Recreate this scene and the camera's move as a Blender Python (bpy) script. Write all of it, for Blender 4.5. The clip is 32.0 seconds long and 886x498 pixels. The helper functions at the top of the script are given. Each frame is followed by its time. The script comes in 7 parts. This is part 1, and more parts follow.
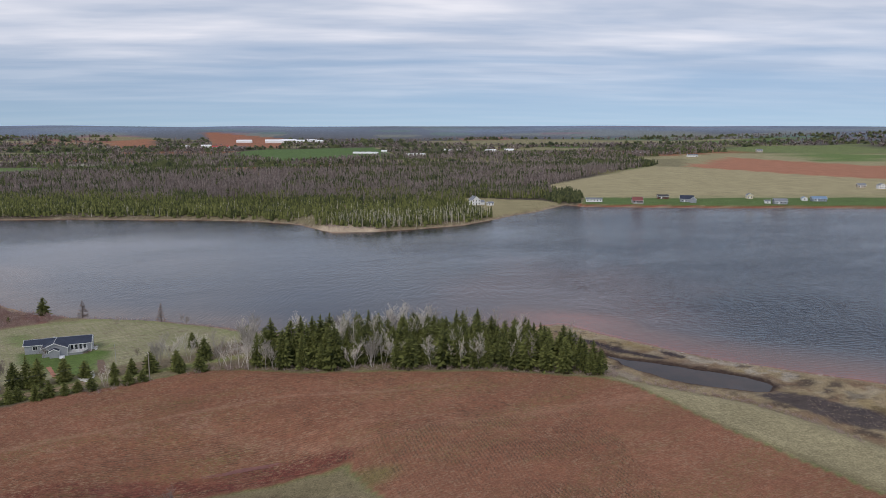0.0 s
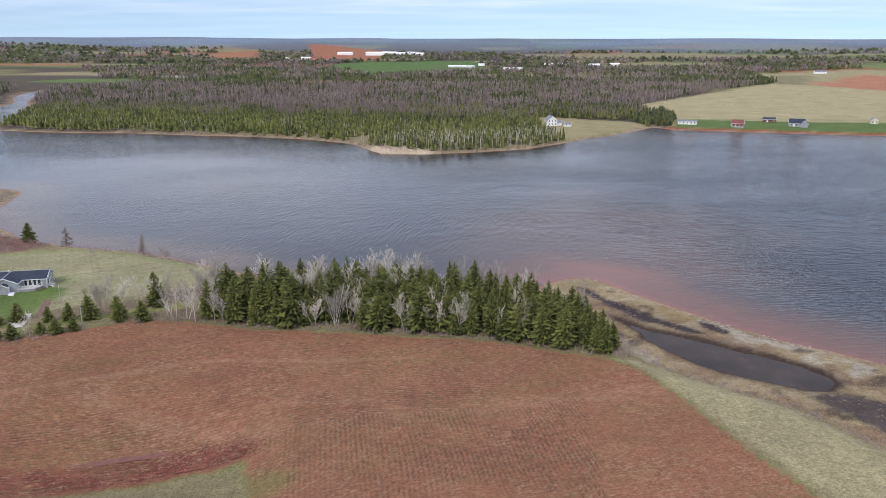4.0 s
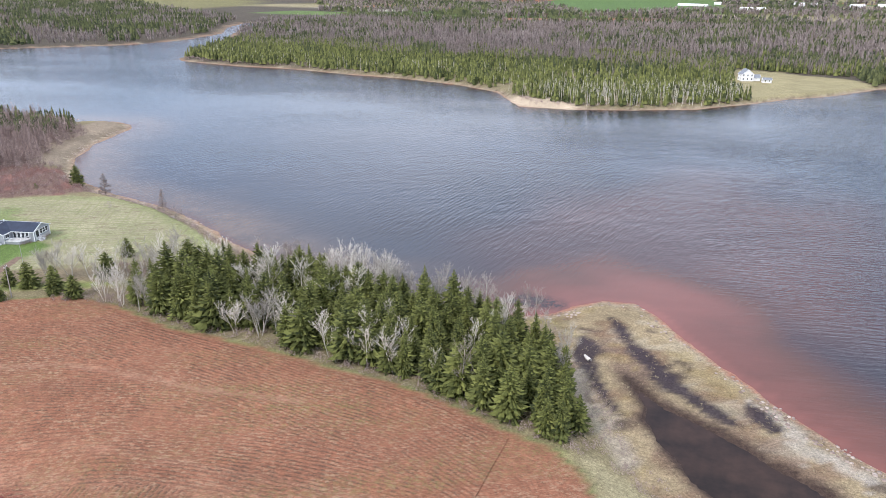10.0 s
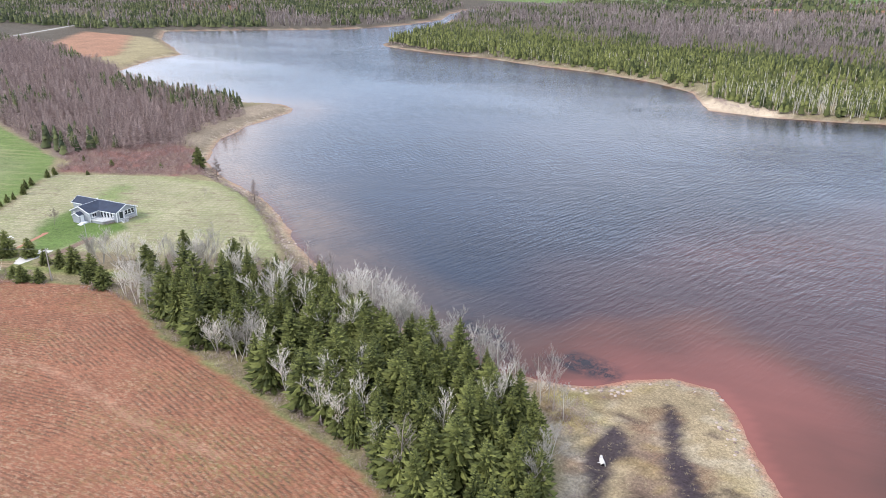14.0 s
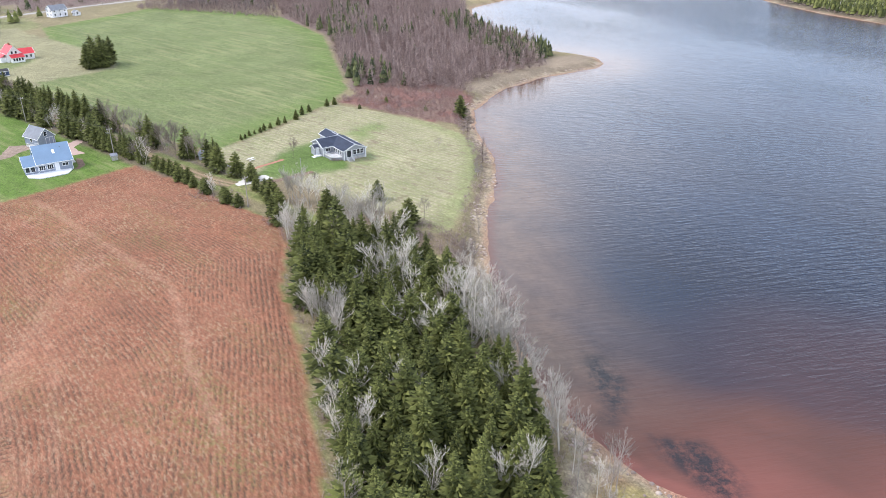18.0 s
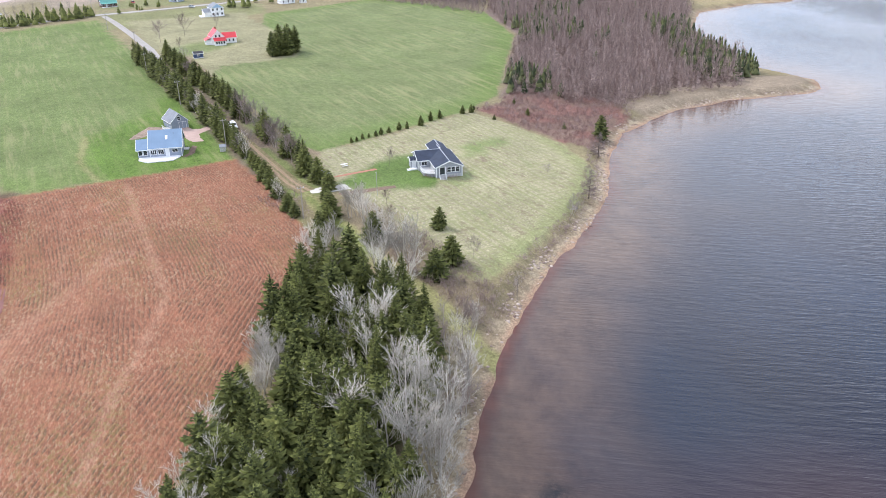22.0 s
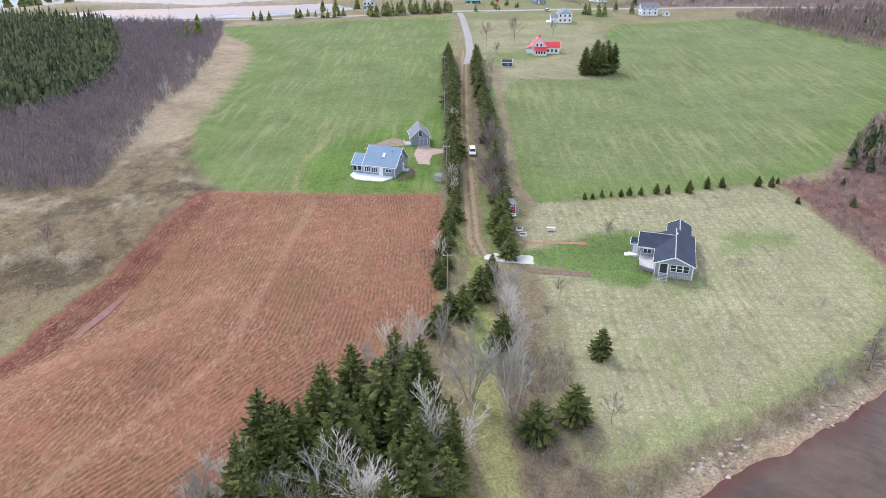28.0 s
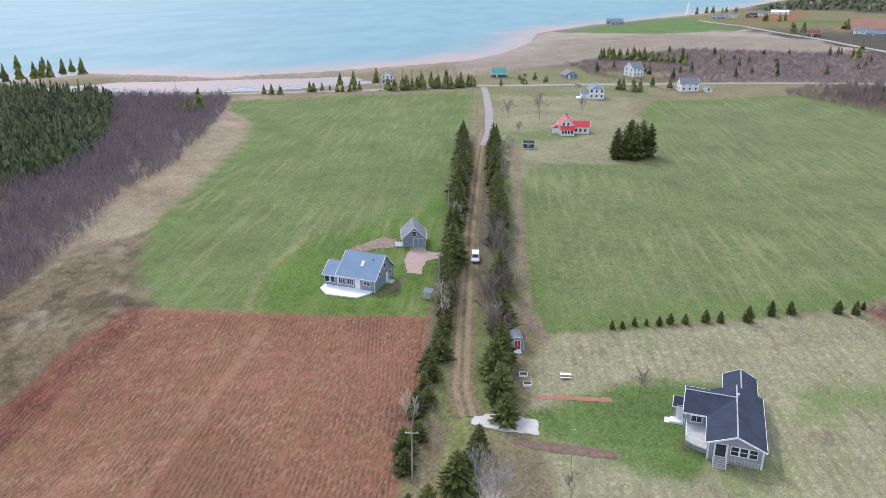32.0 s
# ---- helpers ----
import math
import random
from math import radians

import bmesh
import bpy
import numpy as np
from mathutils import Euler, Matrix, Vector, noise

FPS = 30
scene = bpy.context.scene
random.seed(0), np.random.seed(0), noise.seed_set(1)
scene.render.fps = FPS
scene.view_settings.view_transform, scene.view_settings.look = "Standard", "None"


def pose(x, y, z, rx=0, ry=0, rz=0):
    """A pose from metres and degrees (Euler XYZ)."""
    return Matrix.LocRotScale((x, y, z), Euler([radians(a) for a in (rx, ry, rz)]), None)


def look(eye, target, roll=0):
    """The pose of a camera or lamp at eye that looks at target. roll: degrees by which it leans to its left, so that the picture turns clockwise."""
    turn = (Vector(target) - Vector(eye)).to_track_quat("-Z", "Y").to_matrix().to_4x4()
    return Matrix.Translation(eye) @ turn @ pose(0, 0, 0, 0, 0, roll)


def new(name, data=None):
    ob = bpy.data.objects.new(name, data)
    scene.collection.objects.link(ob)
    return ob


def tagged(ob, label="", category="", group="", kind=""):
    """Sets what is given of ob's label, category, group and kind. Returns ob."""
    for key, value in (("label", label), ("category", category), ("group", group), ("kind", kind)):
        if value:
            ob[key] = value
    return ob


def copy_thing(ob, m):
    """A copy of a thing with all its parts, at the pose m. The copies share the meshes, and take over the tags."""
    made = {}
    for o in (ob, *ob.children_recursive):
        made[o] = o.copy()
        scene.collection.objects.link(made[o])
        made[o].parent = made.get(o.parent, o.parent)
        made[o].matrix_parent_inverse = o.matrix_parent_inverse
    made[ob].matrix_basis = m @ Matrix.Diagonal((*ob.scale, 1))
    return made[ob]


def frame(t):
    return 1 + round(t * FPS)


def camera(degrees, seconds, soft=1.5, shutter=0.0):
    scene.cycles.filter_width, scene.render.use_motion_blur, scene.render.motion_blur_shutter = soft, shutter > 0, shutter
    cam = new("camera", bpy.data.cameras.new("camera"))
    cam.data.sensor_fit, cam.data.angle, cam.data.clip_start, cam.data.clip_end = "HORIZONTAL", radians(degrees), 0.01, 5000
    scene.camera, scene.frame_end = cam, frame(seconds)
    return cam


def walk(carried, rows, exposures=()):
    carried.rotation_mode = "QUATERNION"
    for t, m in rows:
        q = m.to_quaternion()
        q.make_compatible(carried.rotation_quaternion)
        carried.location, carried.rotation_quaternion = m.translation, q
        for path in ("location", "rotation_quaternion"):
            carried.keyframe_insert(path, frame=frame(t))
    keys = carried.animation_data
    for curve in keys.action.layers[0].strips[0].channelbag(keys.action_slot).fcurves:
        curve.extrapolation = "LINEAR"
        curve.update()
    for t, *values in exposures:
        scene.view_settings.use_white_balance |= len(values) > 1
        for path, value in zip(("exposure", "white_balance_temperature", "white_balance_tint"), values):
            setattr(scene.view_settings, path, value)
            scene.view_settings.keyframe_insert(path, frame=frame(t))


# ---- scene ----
# ---- camera and its walk: seconds, x, y, z, yaw, pitch, roll ----
cam = camera(61.6, 32.0, 0.5)
PATH = [
    (0, -9.19, -11.18, 78.18, -3.93, -9.43, 0.01),
    (0.5, -4.60, -5.60, 78.01, -2.04, -9.44, -0.04),
    (1, -0.00, -0.00, 77.80, -0.00, -9.56, 0.01),
    (1.5, 4.50, 5.72, 77.56, 0.11, -10.39, 0.01),
    (2, 8.95, 11.56, 77.29, 0.14, -11.64, 0.04),
    (2.5, 13.27, 17.45, 76.99, 0.49, -12.93, 0.04),
    (4.5, 31.72, 38.33, 77.02, 6.33, -16.62, 0.19),
    (5, 36.47, 43.34, 77.19, 8.28, -17.33, 0.22),
    (5.5, 41.21, 48.36, 77.35, 9.96, -18.04, 0.25),
    (6, 45.81, 53.38, 77.48, 11.41, -18.71, 0.28),
    (6.5, 50.22, 58.61, 77.57, 12.86, -19.31, 0.28),
    (7, 54.31, 64.02, 77.63, 14.28, -19.82, 0.29),
    (7.5, 58.20, 69.58, 77.66, 15.69, -20.33, 0.29),
    (8, 61.98, 75.16, 77.66, 16.86, -20.47, 0.32),
    (8.5, 65.77, 80.65, 77.64, 17.92, -20.50, 0.35),
    (9, 69.36, 86.27, 77.64, 19.21, -20.52, 0.40),
    (9.5, 72.88, 92.00, 77.62, 20.75, -20.53, 0.45),
    (10, 76.20, 97.72, 77.62, 22.25, -20.56, 0.44),
    (10.5, 79.52, 103.69, 77.66, 23.82, -20.59, 0.43),
    (11, 82.77, 109.81, 77.74, 25.39, -20.63, 0.41),
    (11.5, 85.80, 116.05, 77.71, 27.48, -20.75, 0.38),
    (12, 88.47, 122.33, 77.53, 29.65, -20.81, 0.33),
    (12.5, 90.70, 128.72, 77.17, 31.93, -20.78, 0.26),
    (13, 92.87, 135.12, 76.68, 34.82, -20.76, 0.20),
    (13.5, 95.00, 141.49, 76.17, 37.80, -20.71, 0.13),
    (14, 96.83, 147.89, 75.66, 40.89, -21.46, 0.07),
    (14.5, 98.25, 154.26, 75.16, 43.87, -22.44, 0.04),
    (16.5, 100.65, 182.60, 74.98, 58.22, -25.38, 0.07),
    (17, 101.19, 188.70, 75.09, 62.49, -25.44, 0.13),
    (17.5, 101.60, 194.64, 75.28, 66.81, -25.49, 0.16),
    (18, 101.56, 200.69, 75.55, 71.13, -25.54, 0.17),
    (18.5, 100.86, 207.12, 75.82, 74.36, -25.61, 0.17),
    (19, 99.40, 213.68, 76.02, 76.56, -25.73, 0.15),
    (19.5, 97.44, 220.08, 76.05, 78.82, -25.82, 0.08),
    (20, 94.99, 226.27, 75.96, 81.36, -25.90, -0.00),
    (20.5, 92.19, 232.45, 75.79, 83.96, -25.94, -0.05),
    (21, 89.13, 238.49, 75.58, 86.60, -25.98, -0.13),
    (21.5, 85.80, 244.31, 75.34, 89.19, -26.00, -0.23),
    (22, 82.28, 249.72, 75.02, 91.75, -25.98, -0.32),
    (22.5, 78.55, 254.83, 74.63, 94.63, -25.88, -0.34),
    (23, 74.42, 259.67, 74.27, 97.77, -25.77, -0.31),
    (23.5, 70.01, 264.41, 73.98, 101.02, -25.69, -0.23),
    (24, 65.53, 268.66, 73.74, 104.42, -25.63, -0.15),
    (24.5, 60.77, 272.33, 73.49, 108.16, -25.62, -0.04),
    (25, 55.71, 275.25, 73.26, 111.97, -25.61, 0.11),
    (25.5, 50.54, 277.31, 73.10, 115.71, -25.64, 0.23),
    (27.5, 29.44, 278.80, 72.87, 121.03, -25.73, 0.27),
    (28, 24.43, 278.11, 72.93, 122.50, -25.74, 0.20),
    (28.5, 19.32, 277.14, 72.98, 124.05, -25.75, 0.13),
    (29, 14.08, 275.89, 72.96, 125.46, -25.75, 0.08),
    (29.5, 8.73, 274.26, 72.83, 125.62, -25.76, 0.04),
    (30, 3.39, 272.30, 72.51, 125.61, -25.73, 0.01),
    (30.5, -1.80, 270.17, 71.93, 125.62, -25.71, -0.00),
    (31, -6.81, 268.04, 71.07, 125.62, -25.59, 0.00),
    (31.5, -11.66, 265.82, 69.99, 125.58, -22.88, 0.02),
    (32, -16.45, 263.43, 68.83, 125.52, -20.63, 0.04),
]


def flown(x, y, z, yaw, pitch, roll):
    a, b = radians(yaw), radians(pitch)
    ahead = Vector((-math.sin(a) * math.cos(b), math.cos(a) * math.cos(b), math.sin(b)))
    return look((x, y, z), Vector((x, y, z)) + ahead * 2, roll)


EXPOSURES = [(0.0, -1.0, 6800, 16), (1.0, -0.98, 6800, 16), (2.5, -0.73, 6750, 16), (5.0, -0.2, 6700, 16), (8.0, 0.14, 6600, 15), (13.0, 0.36, 6550, 15), (19.0, 0.44, 6550, 15), (25.0, 0.32, 6500, 15), (28.0, 0.18, 6400, 14), (30.5, 0.13, 6350, 15), (32.0, -0.1, 6350, 15)]
walk(cam, [(r[0], flown(*r[1:])) for r in PATH], EXPOSURES)

# ---- sky and sun: bright thin cloud ----
SUN_AZ, SUN_EL = radians(205.0), radians(44.0)   # clockwise from +y
world = bpy.data.worlds.new("sky")
scene.world = world
world.use_nodes = True
wn, wl = world.node_tree.nodes, world.node_tree.links
wn.clear()


def wnode(kind, **values):
    n = wn.new(kind)
    for k, v in values.items():
        n.inputs[k].default_value = v
    return n


w_out, w_bg = wnode("ShaderNodeOutputWorld"), wnode("ShaderNodeBackground", Strength=0.143)
w_sky = wnode("ShaderNodeTexSky")
w_sky.sky_type, w_sky.sun_disc = "NISHITA", False
w_sky.sun_elevation, w_sky.sun_rotation = SUN_EL, SUN_AZ
w_sky.air_density, w_sky.dust_density, w_sky.ozone_density = 1.2, 0.6, 3.0
# thin cloud sheets: noise laid on a level sheet high above
w_co = wnode("ShaderNodeTexCoord")
w_sep = wnode("ShaderNodeSeparateXYZ")
wl.new(w_co.outputs["Generated"], w_sep.inputs[0])
w_up = wn.new("ShaderNodeMath")
w_up.operation = "MAXIMUM"
w_up.inputs[1].default_value = 0.0
wl.new(w_sep.outputs["Z"], w_up.inputs[0])
w_add = wn.new("ShaderNodeMath")
w_add.operation = "ADD"
w_add.inputs[1].default_value = 0.06
wl.new(w_up.outputs[0], w_add.inputs[0])
w_div = wn.new("ShaderNodeVectorMath")
w_div.operation = "DIVIDE"
w_cmb = wnode("ShaderNodeCombineXYZ", Z=1.0)
wl.new(w_add.outputs[0], w_cmb.inputs["X"])
wl.new(w_add.outputs[0], w_cmb.inputs["Y"])
wl.new(w_co.outputs["Generated"], w_div.inputs[0])
wl.new(w_cmb.outputs[0], w_div.inputs[1])
w_map = wnode("ShaderNodeMapping", Scale=(0.35, 0.75, 0.0), Rotation=(0, 0, 0.25))
wl.new(w_div.outputs[0], w_map.inputs["Vector"])
w_noise = wnode("ShaderNodeTexNoise", Scale=0.9, Detail=5.0, Roughness=0.5, Distortion=0.4)
wl.new(w_map.outputs[0], w_noise.inputs["Vector"])
w_cov = wnode("ShaderNodeMapRange", **{"From Min": 0.32, "From Max": 0.62, "To Min": 0.25, "To Max": 1.0})
wl.new(w_noise.outputs["Fac"], w_cov.inputs["Value"])
# the cover thins out towards the horizon
w_hz = wnode("ShaderNodeMapRange", **{"From Min": 0.02, "From Max": 0.13, "To Min": 0.08, "To Max": 1.0})
wl.new(w_sep.outputs["Z"], w_hz.inputs["Value"])
w_mul = wn.new("ShaderNodeMath")
w_mul.operation = "MULTIPLY"
wl.new(w_cov.outputs[0], w_mul.inputs[0])
wl.new(w_hz.outputs[0], w_mul.inputs[1])
w_noise2 = wnode("ShaderNodeTexNoise", Scale=1.6, Detail=4.0, Roughness=0.5)
wl.new(w_map.outputs[0], w_noise2.inputs["Vector"])
w_ramp = wn.new("ShaderNodeValToRGB")
w_ramp.color_ramp.elements[0].position, w_ramp.color_ramp.elements[0].color = 0.35, (7.2, 8.5, 10.4, 1)
w_ramp.color_ramp.elements[1].position, w_ramp.color_ramp.elements[1].color = 0.65, (12.2, 12.8, 13.8, 1)
wl.new(w_noise2.outputs["Fac"], w_ramp.inputs["Fac"])
w_mix = wn.new("ShaderNodeMix")
w_mix.data_type = "RGBA"
wl.new(w_mul.outputs[0], w_mix.inputs["Factor"])
w_gain = wn.new("ShaderNodeVectorMath")
w_gain.operation = "SCALE"
w_gain.inputs["Scale"].default_value = 1.5
wl.new(w_sky.outputs[0], w_gain.inputs[0])
wl.new(w_gain.outputs[0], w_mix.inputs["A"])
wl.new(w_ramp.outputs[0], w_mix.inputs["B"])
# the clear sky low down is as blue as it is higher up
w_lift = wn.new("ShaderNodeVectorMath")
w_lift.operation = "ADD"
w_lift.inputs[1].default_value = (0.0, 0.0, 0.16)
wl.new(w_co.outputs["Generated"], w_lift.inputs[0])
w_norm = wn.new("ShaderNodeVectorMath")
w_norm.operation = "NORMALIZE"
wl.new(w_lift.outputs[0], w_norm.inputs[0])
wl.new(w_norm.outputs[0], w_sky.inputs["Vector"])
wl.new(w_mix.outputs["Result"], w_bg.inputs["Color"])
wl.new(w_bg.outputs[0], w_out.inputs["Surface"])

sun = new("sun", bpy.data.lights.new("sun", "SUN"))
sun.data.energy, sun.data.angle, sun.data.color = 2.3, radians(6.0), (1.0, 0.98, 0.95)
sun.matrix_world = look((0, 0, 0), (-math.sin(SUN_AZ) * math.cos(SUN_EL), -math.cos(SUN_AZ) * math.cos(SUN_EL), -math.sin(SUN_EL)))

# ---- materials ----
class Mat:
    """A node material under construction."""

    def __init__(self, name):
        self.m = bpy.data.materials.new(name)
        self.m.use_nodes = True
        self.t = self.m.node_tree
        self.bsdf = self.t.nodes["Principled BSDF"]

    def node(self, kind, ins=None, **attrs):
        n = self.t.nodes.new("ShaderNode" + kind)
        for k, v in attrs.items():
            setattr(n, k, v)
        for k, v in (ins or {}).items():
            self.put(n.inputs[k], v)
        return n

    def put(self, socket, v):
        if isinstance(v, bpy.types.NodeSocket):
            self.t.links.new(v, socket)
        else:
            socket.default_value = v

    def math(self, op, a, b=0.0, c=None):
        n = self.node("Math", operation=op)
        for i, v in enumerate((a, b) if c is None else (a, b, c)):
            self.put(n.inputs[i], v)
        return n.outputs[0]

    def mix(self, f, a, b, blend="MIX"):
        n = self.node("Mix", data_type="RGBA", blend_type=blend)
        self.put(n.inputs["Factor"], f)
        self.put(n.inputs["A"], (*a, 1) if isinstance(a, tuple) and len(a) == 3 else a)
        self.put(n.inputs["B"], (*b, 1) if isinstance(b, tuple) and len(b) == 3 else b)
        return n.outputs["Result"]

    def pos(self):
        return self.node("NewGeometry").outputs["Position"]

    def noise(self, vec, scale, detail=4.0, rough=0.6, out="Fac", dist=0.0):
        return self.node("TexNoise", {"Vector": vec, "Scale": scale, "Detail": detail, "Roughness": rough, "Distortion": dist}).outputs[out]

    def span(self, v, a, b, lo=0.0, hi=1.0):
        return self.node("MapRange", {"Value": v, "From Min": a, "From Max": b, "To Min": lo, "To Max": hi}).outputs[0]

    def mapped(self, vec, scale=(1, 1, 1), rot=(0, 0, 0), loc=(0, 0, 0)):
        return self.node("Mapping", {"Vector": vec, "Scale": scale, "Rotation": rot, "Location": loc}).outputs[0]

    def attr(self, name, out="Color"):
        return self.node("Attribute", attribute_name=name).outputs[out]

    def bump(self, height, strength, distance):
        n = self.node("Bump", {"Height": height, "Strength": strength, "Distance": distance})
        self.put(self.bsdf.inputs["Normal"], n.outputs[0])

    def done(self, color, rough=0.8, metal=0.0, spec=0.3):
        self.put(self.bsdf.inputs["Base Color"], (*color, 1) if isinstance(color, tuple) and len(color) == 3 else color)
        self.put(self.bsdf.inputs["Roughness"], rough)
        self.put(self.bsdf.inputs["Metallic"], metal)
        self.put(self.bsdf.inputs["Specular IOR Level"], spec)
        return self.m


def simple(name, color, rough=0.8, vary=0.25, scale=1.5, fine=12.0, metal=0.0, spec=0.3, bump=0.0, per_object=0.0):
    """A surface with stains at one scale and grain at another."""
    k = Mat(name)
    p = k.node("TexCoord").outputs["Object"]
    a = k.noise(p, scale, 4.0)
    b = k.noise(p, fine, 3.0)
    f = k.math("ADD", k.math("MULTIPLY", a, 0.65), k.math("MULTIPLY", b, 0.35))
    if per_object:
        r = k.node("ObjectInfo").outputs["Random"]
        f = k.math("ADD", f, k.math("MULTIPLY", k.math("SUBTRACT", r, 0.5), per_object))
    dark = tuple(c * (1 - vary) for c in color)
    light = tuple(min(1.0, c * (1 + vary)) for c in color)
    if bump:
        k.bump(b, bump, 0.02)
    return k.done(k.mix(k.span(f, 0.3, 0.7), dark, light), rough, metal, spec)


def foliage(name, dark, light, scale=0.6, island=0.5, obj=0.35):
    """Leaves and needles: every spray and every tree a little different."""
    k = Mat(name)
    g = k.node("NewGeometry")
    o = k.node("ObjectInfo").outputs["Random"]
    n = k.noise(k.node("TexCoord").outputs["Object"], scale, 3.0)
    f = k.math("ADD", k.math("MULTIPLY", g.outputs["Random Per Island"], island), k.math("MULTIPLY", o, obj))
    f = k.math("ADD", f, k.math("MULTIPLY", k.math("SUBTRACT", n, 0.5), 0.6))
    return k.done(k.mix(f, dark, light), 0.75, 0.0, 0.2)


M_SPRUCE = foliage("spruce_needles", (0.018, 0.026, 0.008), (0.185, 0.200, 0.056), 0.6, 0.75, 0.25)
M_SPRUCE_FAR = foliage("far_conifers", (0.022, 0.032, 0.014), (0.125, 0.136, 0.052), 0.012, 0.85, 0.0)
# brighter copy of the far spruces, its sunlit tone put into the colour
M_SPRUCE_SUN = foliage("sunlit_conifers", (0.030, 0.040, 0.012), (0.190, 0.202, 0.062), 0.02, 0.85, 0.0)
M_LARCH_FAR = foliage("far_bare_woods", (0.145, 0.115, 0.106), (0.43, 0.36, 0.335), 0.02, 0.85, 0.0)
M_LARCH = foliage("larch_twigs", (0.17, 0.122, 0.110), (0.47, 0.365, 0.325), 0.05, 0.8, 0.0)
M_BARK = simple("spruce_bark", (0.12, 0.09, 0.07), 0.9, 0.4)
M_BIRCH = simple("pale_birch_bark", (0.48, 0.445, 0.39), 0.85, 0.3, 0.8, 6.0, per_object=0.8)
M_TWIG = simple("grey_twigs", (0.33, 0.285, 0.25), 0.9, 0.3, 0.8, 5.0, per_object=0.8)
M_SHRUB = foliage("bare_shrubs", (0.19, 0.135, 0.125), (0.46, 0.365, 0.33), 0.1, 0.7, 0.2)
M_REDSHRUB = foliage("red_osier", (0.19, 0.115, 0.105), (0.41, 0.275, 0.24), 0.06, 0.7, 0.0)
M_GRASS = foliage("dry_tufts", (0.30, 0.24, 0.14), (0.48, 0.41, 0.27), 0.1, 0.8, 0.0)
M_ALDER = foliage("alder_twigs", (0.135, 0.098, 0.104), (0.36, 0.295, 0.31), 0.06, 0.8, 0.2)
M_SWAMP = foliage("swamp_spruce_needles", (0.030, 0.042, 0.020), (0.150, 0.168, 0.072), 0.05, 0.8, 0.0)

# ---- plan of the place: shores and zones, in metres ----
ESTUARY = [(700, -150), (320, 60), (200, 150), (141, 197), (119, 212), (103, 223), (94, 231), (83, 242), (70, 257), (63, 267), (57, 272),
           (49, 271), (43, 264), (40, 259), (34, 255), (27, 252), (11, 250), (-3, 251), (-21, 255), (-35, 258), (-51, 264), (-67, 271),
           (-85, 281), (-107, 289), (-140, 295), (-162, 303), (-176, 315), (-190, 328), (-206, 355), (-216, 387), (-224, 396), (-240, 399),
           (-262, 384), (-300, 376), (-360, 380), (-430, 404), (-472, 455), (-481, 484), (-560, 518), (-605, 535), (-680, 583),
           (-626, 648), (-553, 728), (-538, 800), (-560, 900), (-622, 991), (-660, 1090), (-630, 1095), (-590, 985), (-515, 860),
           (-450, 730), (-412, 650), (-400, 640), (-372, 634), (-330, 629), (-278, 632), (-222, 622), (-172, 619), (-121, 606), (-84, 585),
           (-70, 562), (-54, 537), (-24, 539), (12, 552), (46, 571), (76, 605), (96, 633), (126, 663), (163, 718), (179, 697),
           (235, 690), (318, 677), (463, 667), (700, 660), (1200, 640), (3200, 600), (3200, -900)]
BAY = [(-150, -420), (-205, -300), (-243, -248), (-304, -240), (-344, -156), (-400, -122), (-458, -97), (-518, -75), (-600, -85),
       (-699, -115), (-796, -162), (-961, -168), (-1258, -135), (-1500, -130), (-4900, -300), (-4900, -4900), (-300, -4900)]
POND = [(-235, -208), (-290, -195), (-346, -140), (-400, -92), (-392, -45), (-350, -62), (-314, -86), (-257, -148)]
CHANNEL = [(59.7, 236), (63, 233), (66.6, 229.4), (70, 226.8), (74, 225.2), (80, 222), (88, 216.6), (95, 212.2), (102, 207), (106.5, 201), (107, 197),
           (103, 191.5), (98, 192), (90, 195.4), (83, 199.2), (77, 203.6), (73.4, 208), (70.4, 212.8), (67.4, 217.3), (65.4, 220.4), (65.2, 225), (62.6, 230)]
MUDSTREAM = [(97, 190), (105, 192), (112, 188), (124, 172), (142, 148), (160, 128), (152, 118), (134, 144), (117, 161), (108, 169), (102, 181)]
MARSH = [(30, 250), (42, 240), (52, 228), (60, 215), (66, 203), (78, 194), (92, 184), (104, 168), (112, 150), (170, 90), (320, 50),
         (200, 150), (141, 197), (103, 223), (70, 257), (57, 272), (44, 265)]
FIELD = [(-93, 131), (-107, 155), (-125, 182), (-104, 196), (-84, 207), (-71, 216), (-56, 216), (-38, 212), (-9, 212), (6, 211), (19, 210), (31, 208),
         (43, 203.6), (54, 201), (60, 196), (65.5, 184), (73, 164), (90, 127), (146, 38), (60, -60), (0, -60), (0, 60), (-8, 128), (-14, 142), (-20, 157), (-27, 153.5), (-41, 147.5), (-56, 142.5), (-76, 136.5)]
REDEDGE = [(-94, 129), (-76, 135.5), (-56, 141.5), (-41, 146.5), (-27, 152.5), (-19, 158), (-22, 163), (-31, 160), (-43, 155.5), (-55, 151), (-73, 145.5), (-90, 138)]
EASTBLOCK = [(-22, 158), (-16, 163), (0, 168), (20, 172.5), (45, 180), (70, 182), (150, 40), (60, -60), (0, -60), (-8, 128)]
PASTURE_W = [(-94, 130), (-97, 119), (-106, 103), (-138, 79), (-209, 27), (-240, -2), (-258, -40), (-276, -62), (-380, 25), (-267, 97), (-215, 126), (-160, 160), (-127, 180)]
PASTURE_E = [(-280, 110), (-300, 124), (-345, 135), (-405, 122), (-479, 183), (-440, 240), (-413, 262), (-330, 276), (-202, 262), (-180, 250), (-152, 224), (-134, 206), (-150, 180), (-215, 140)]
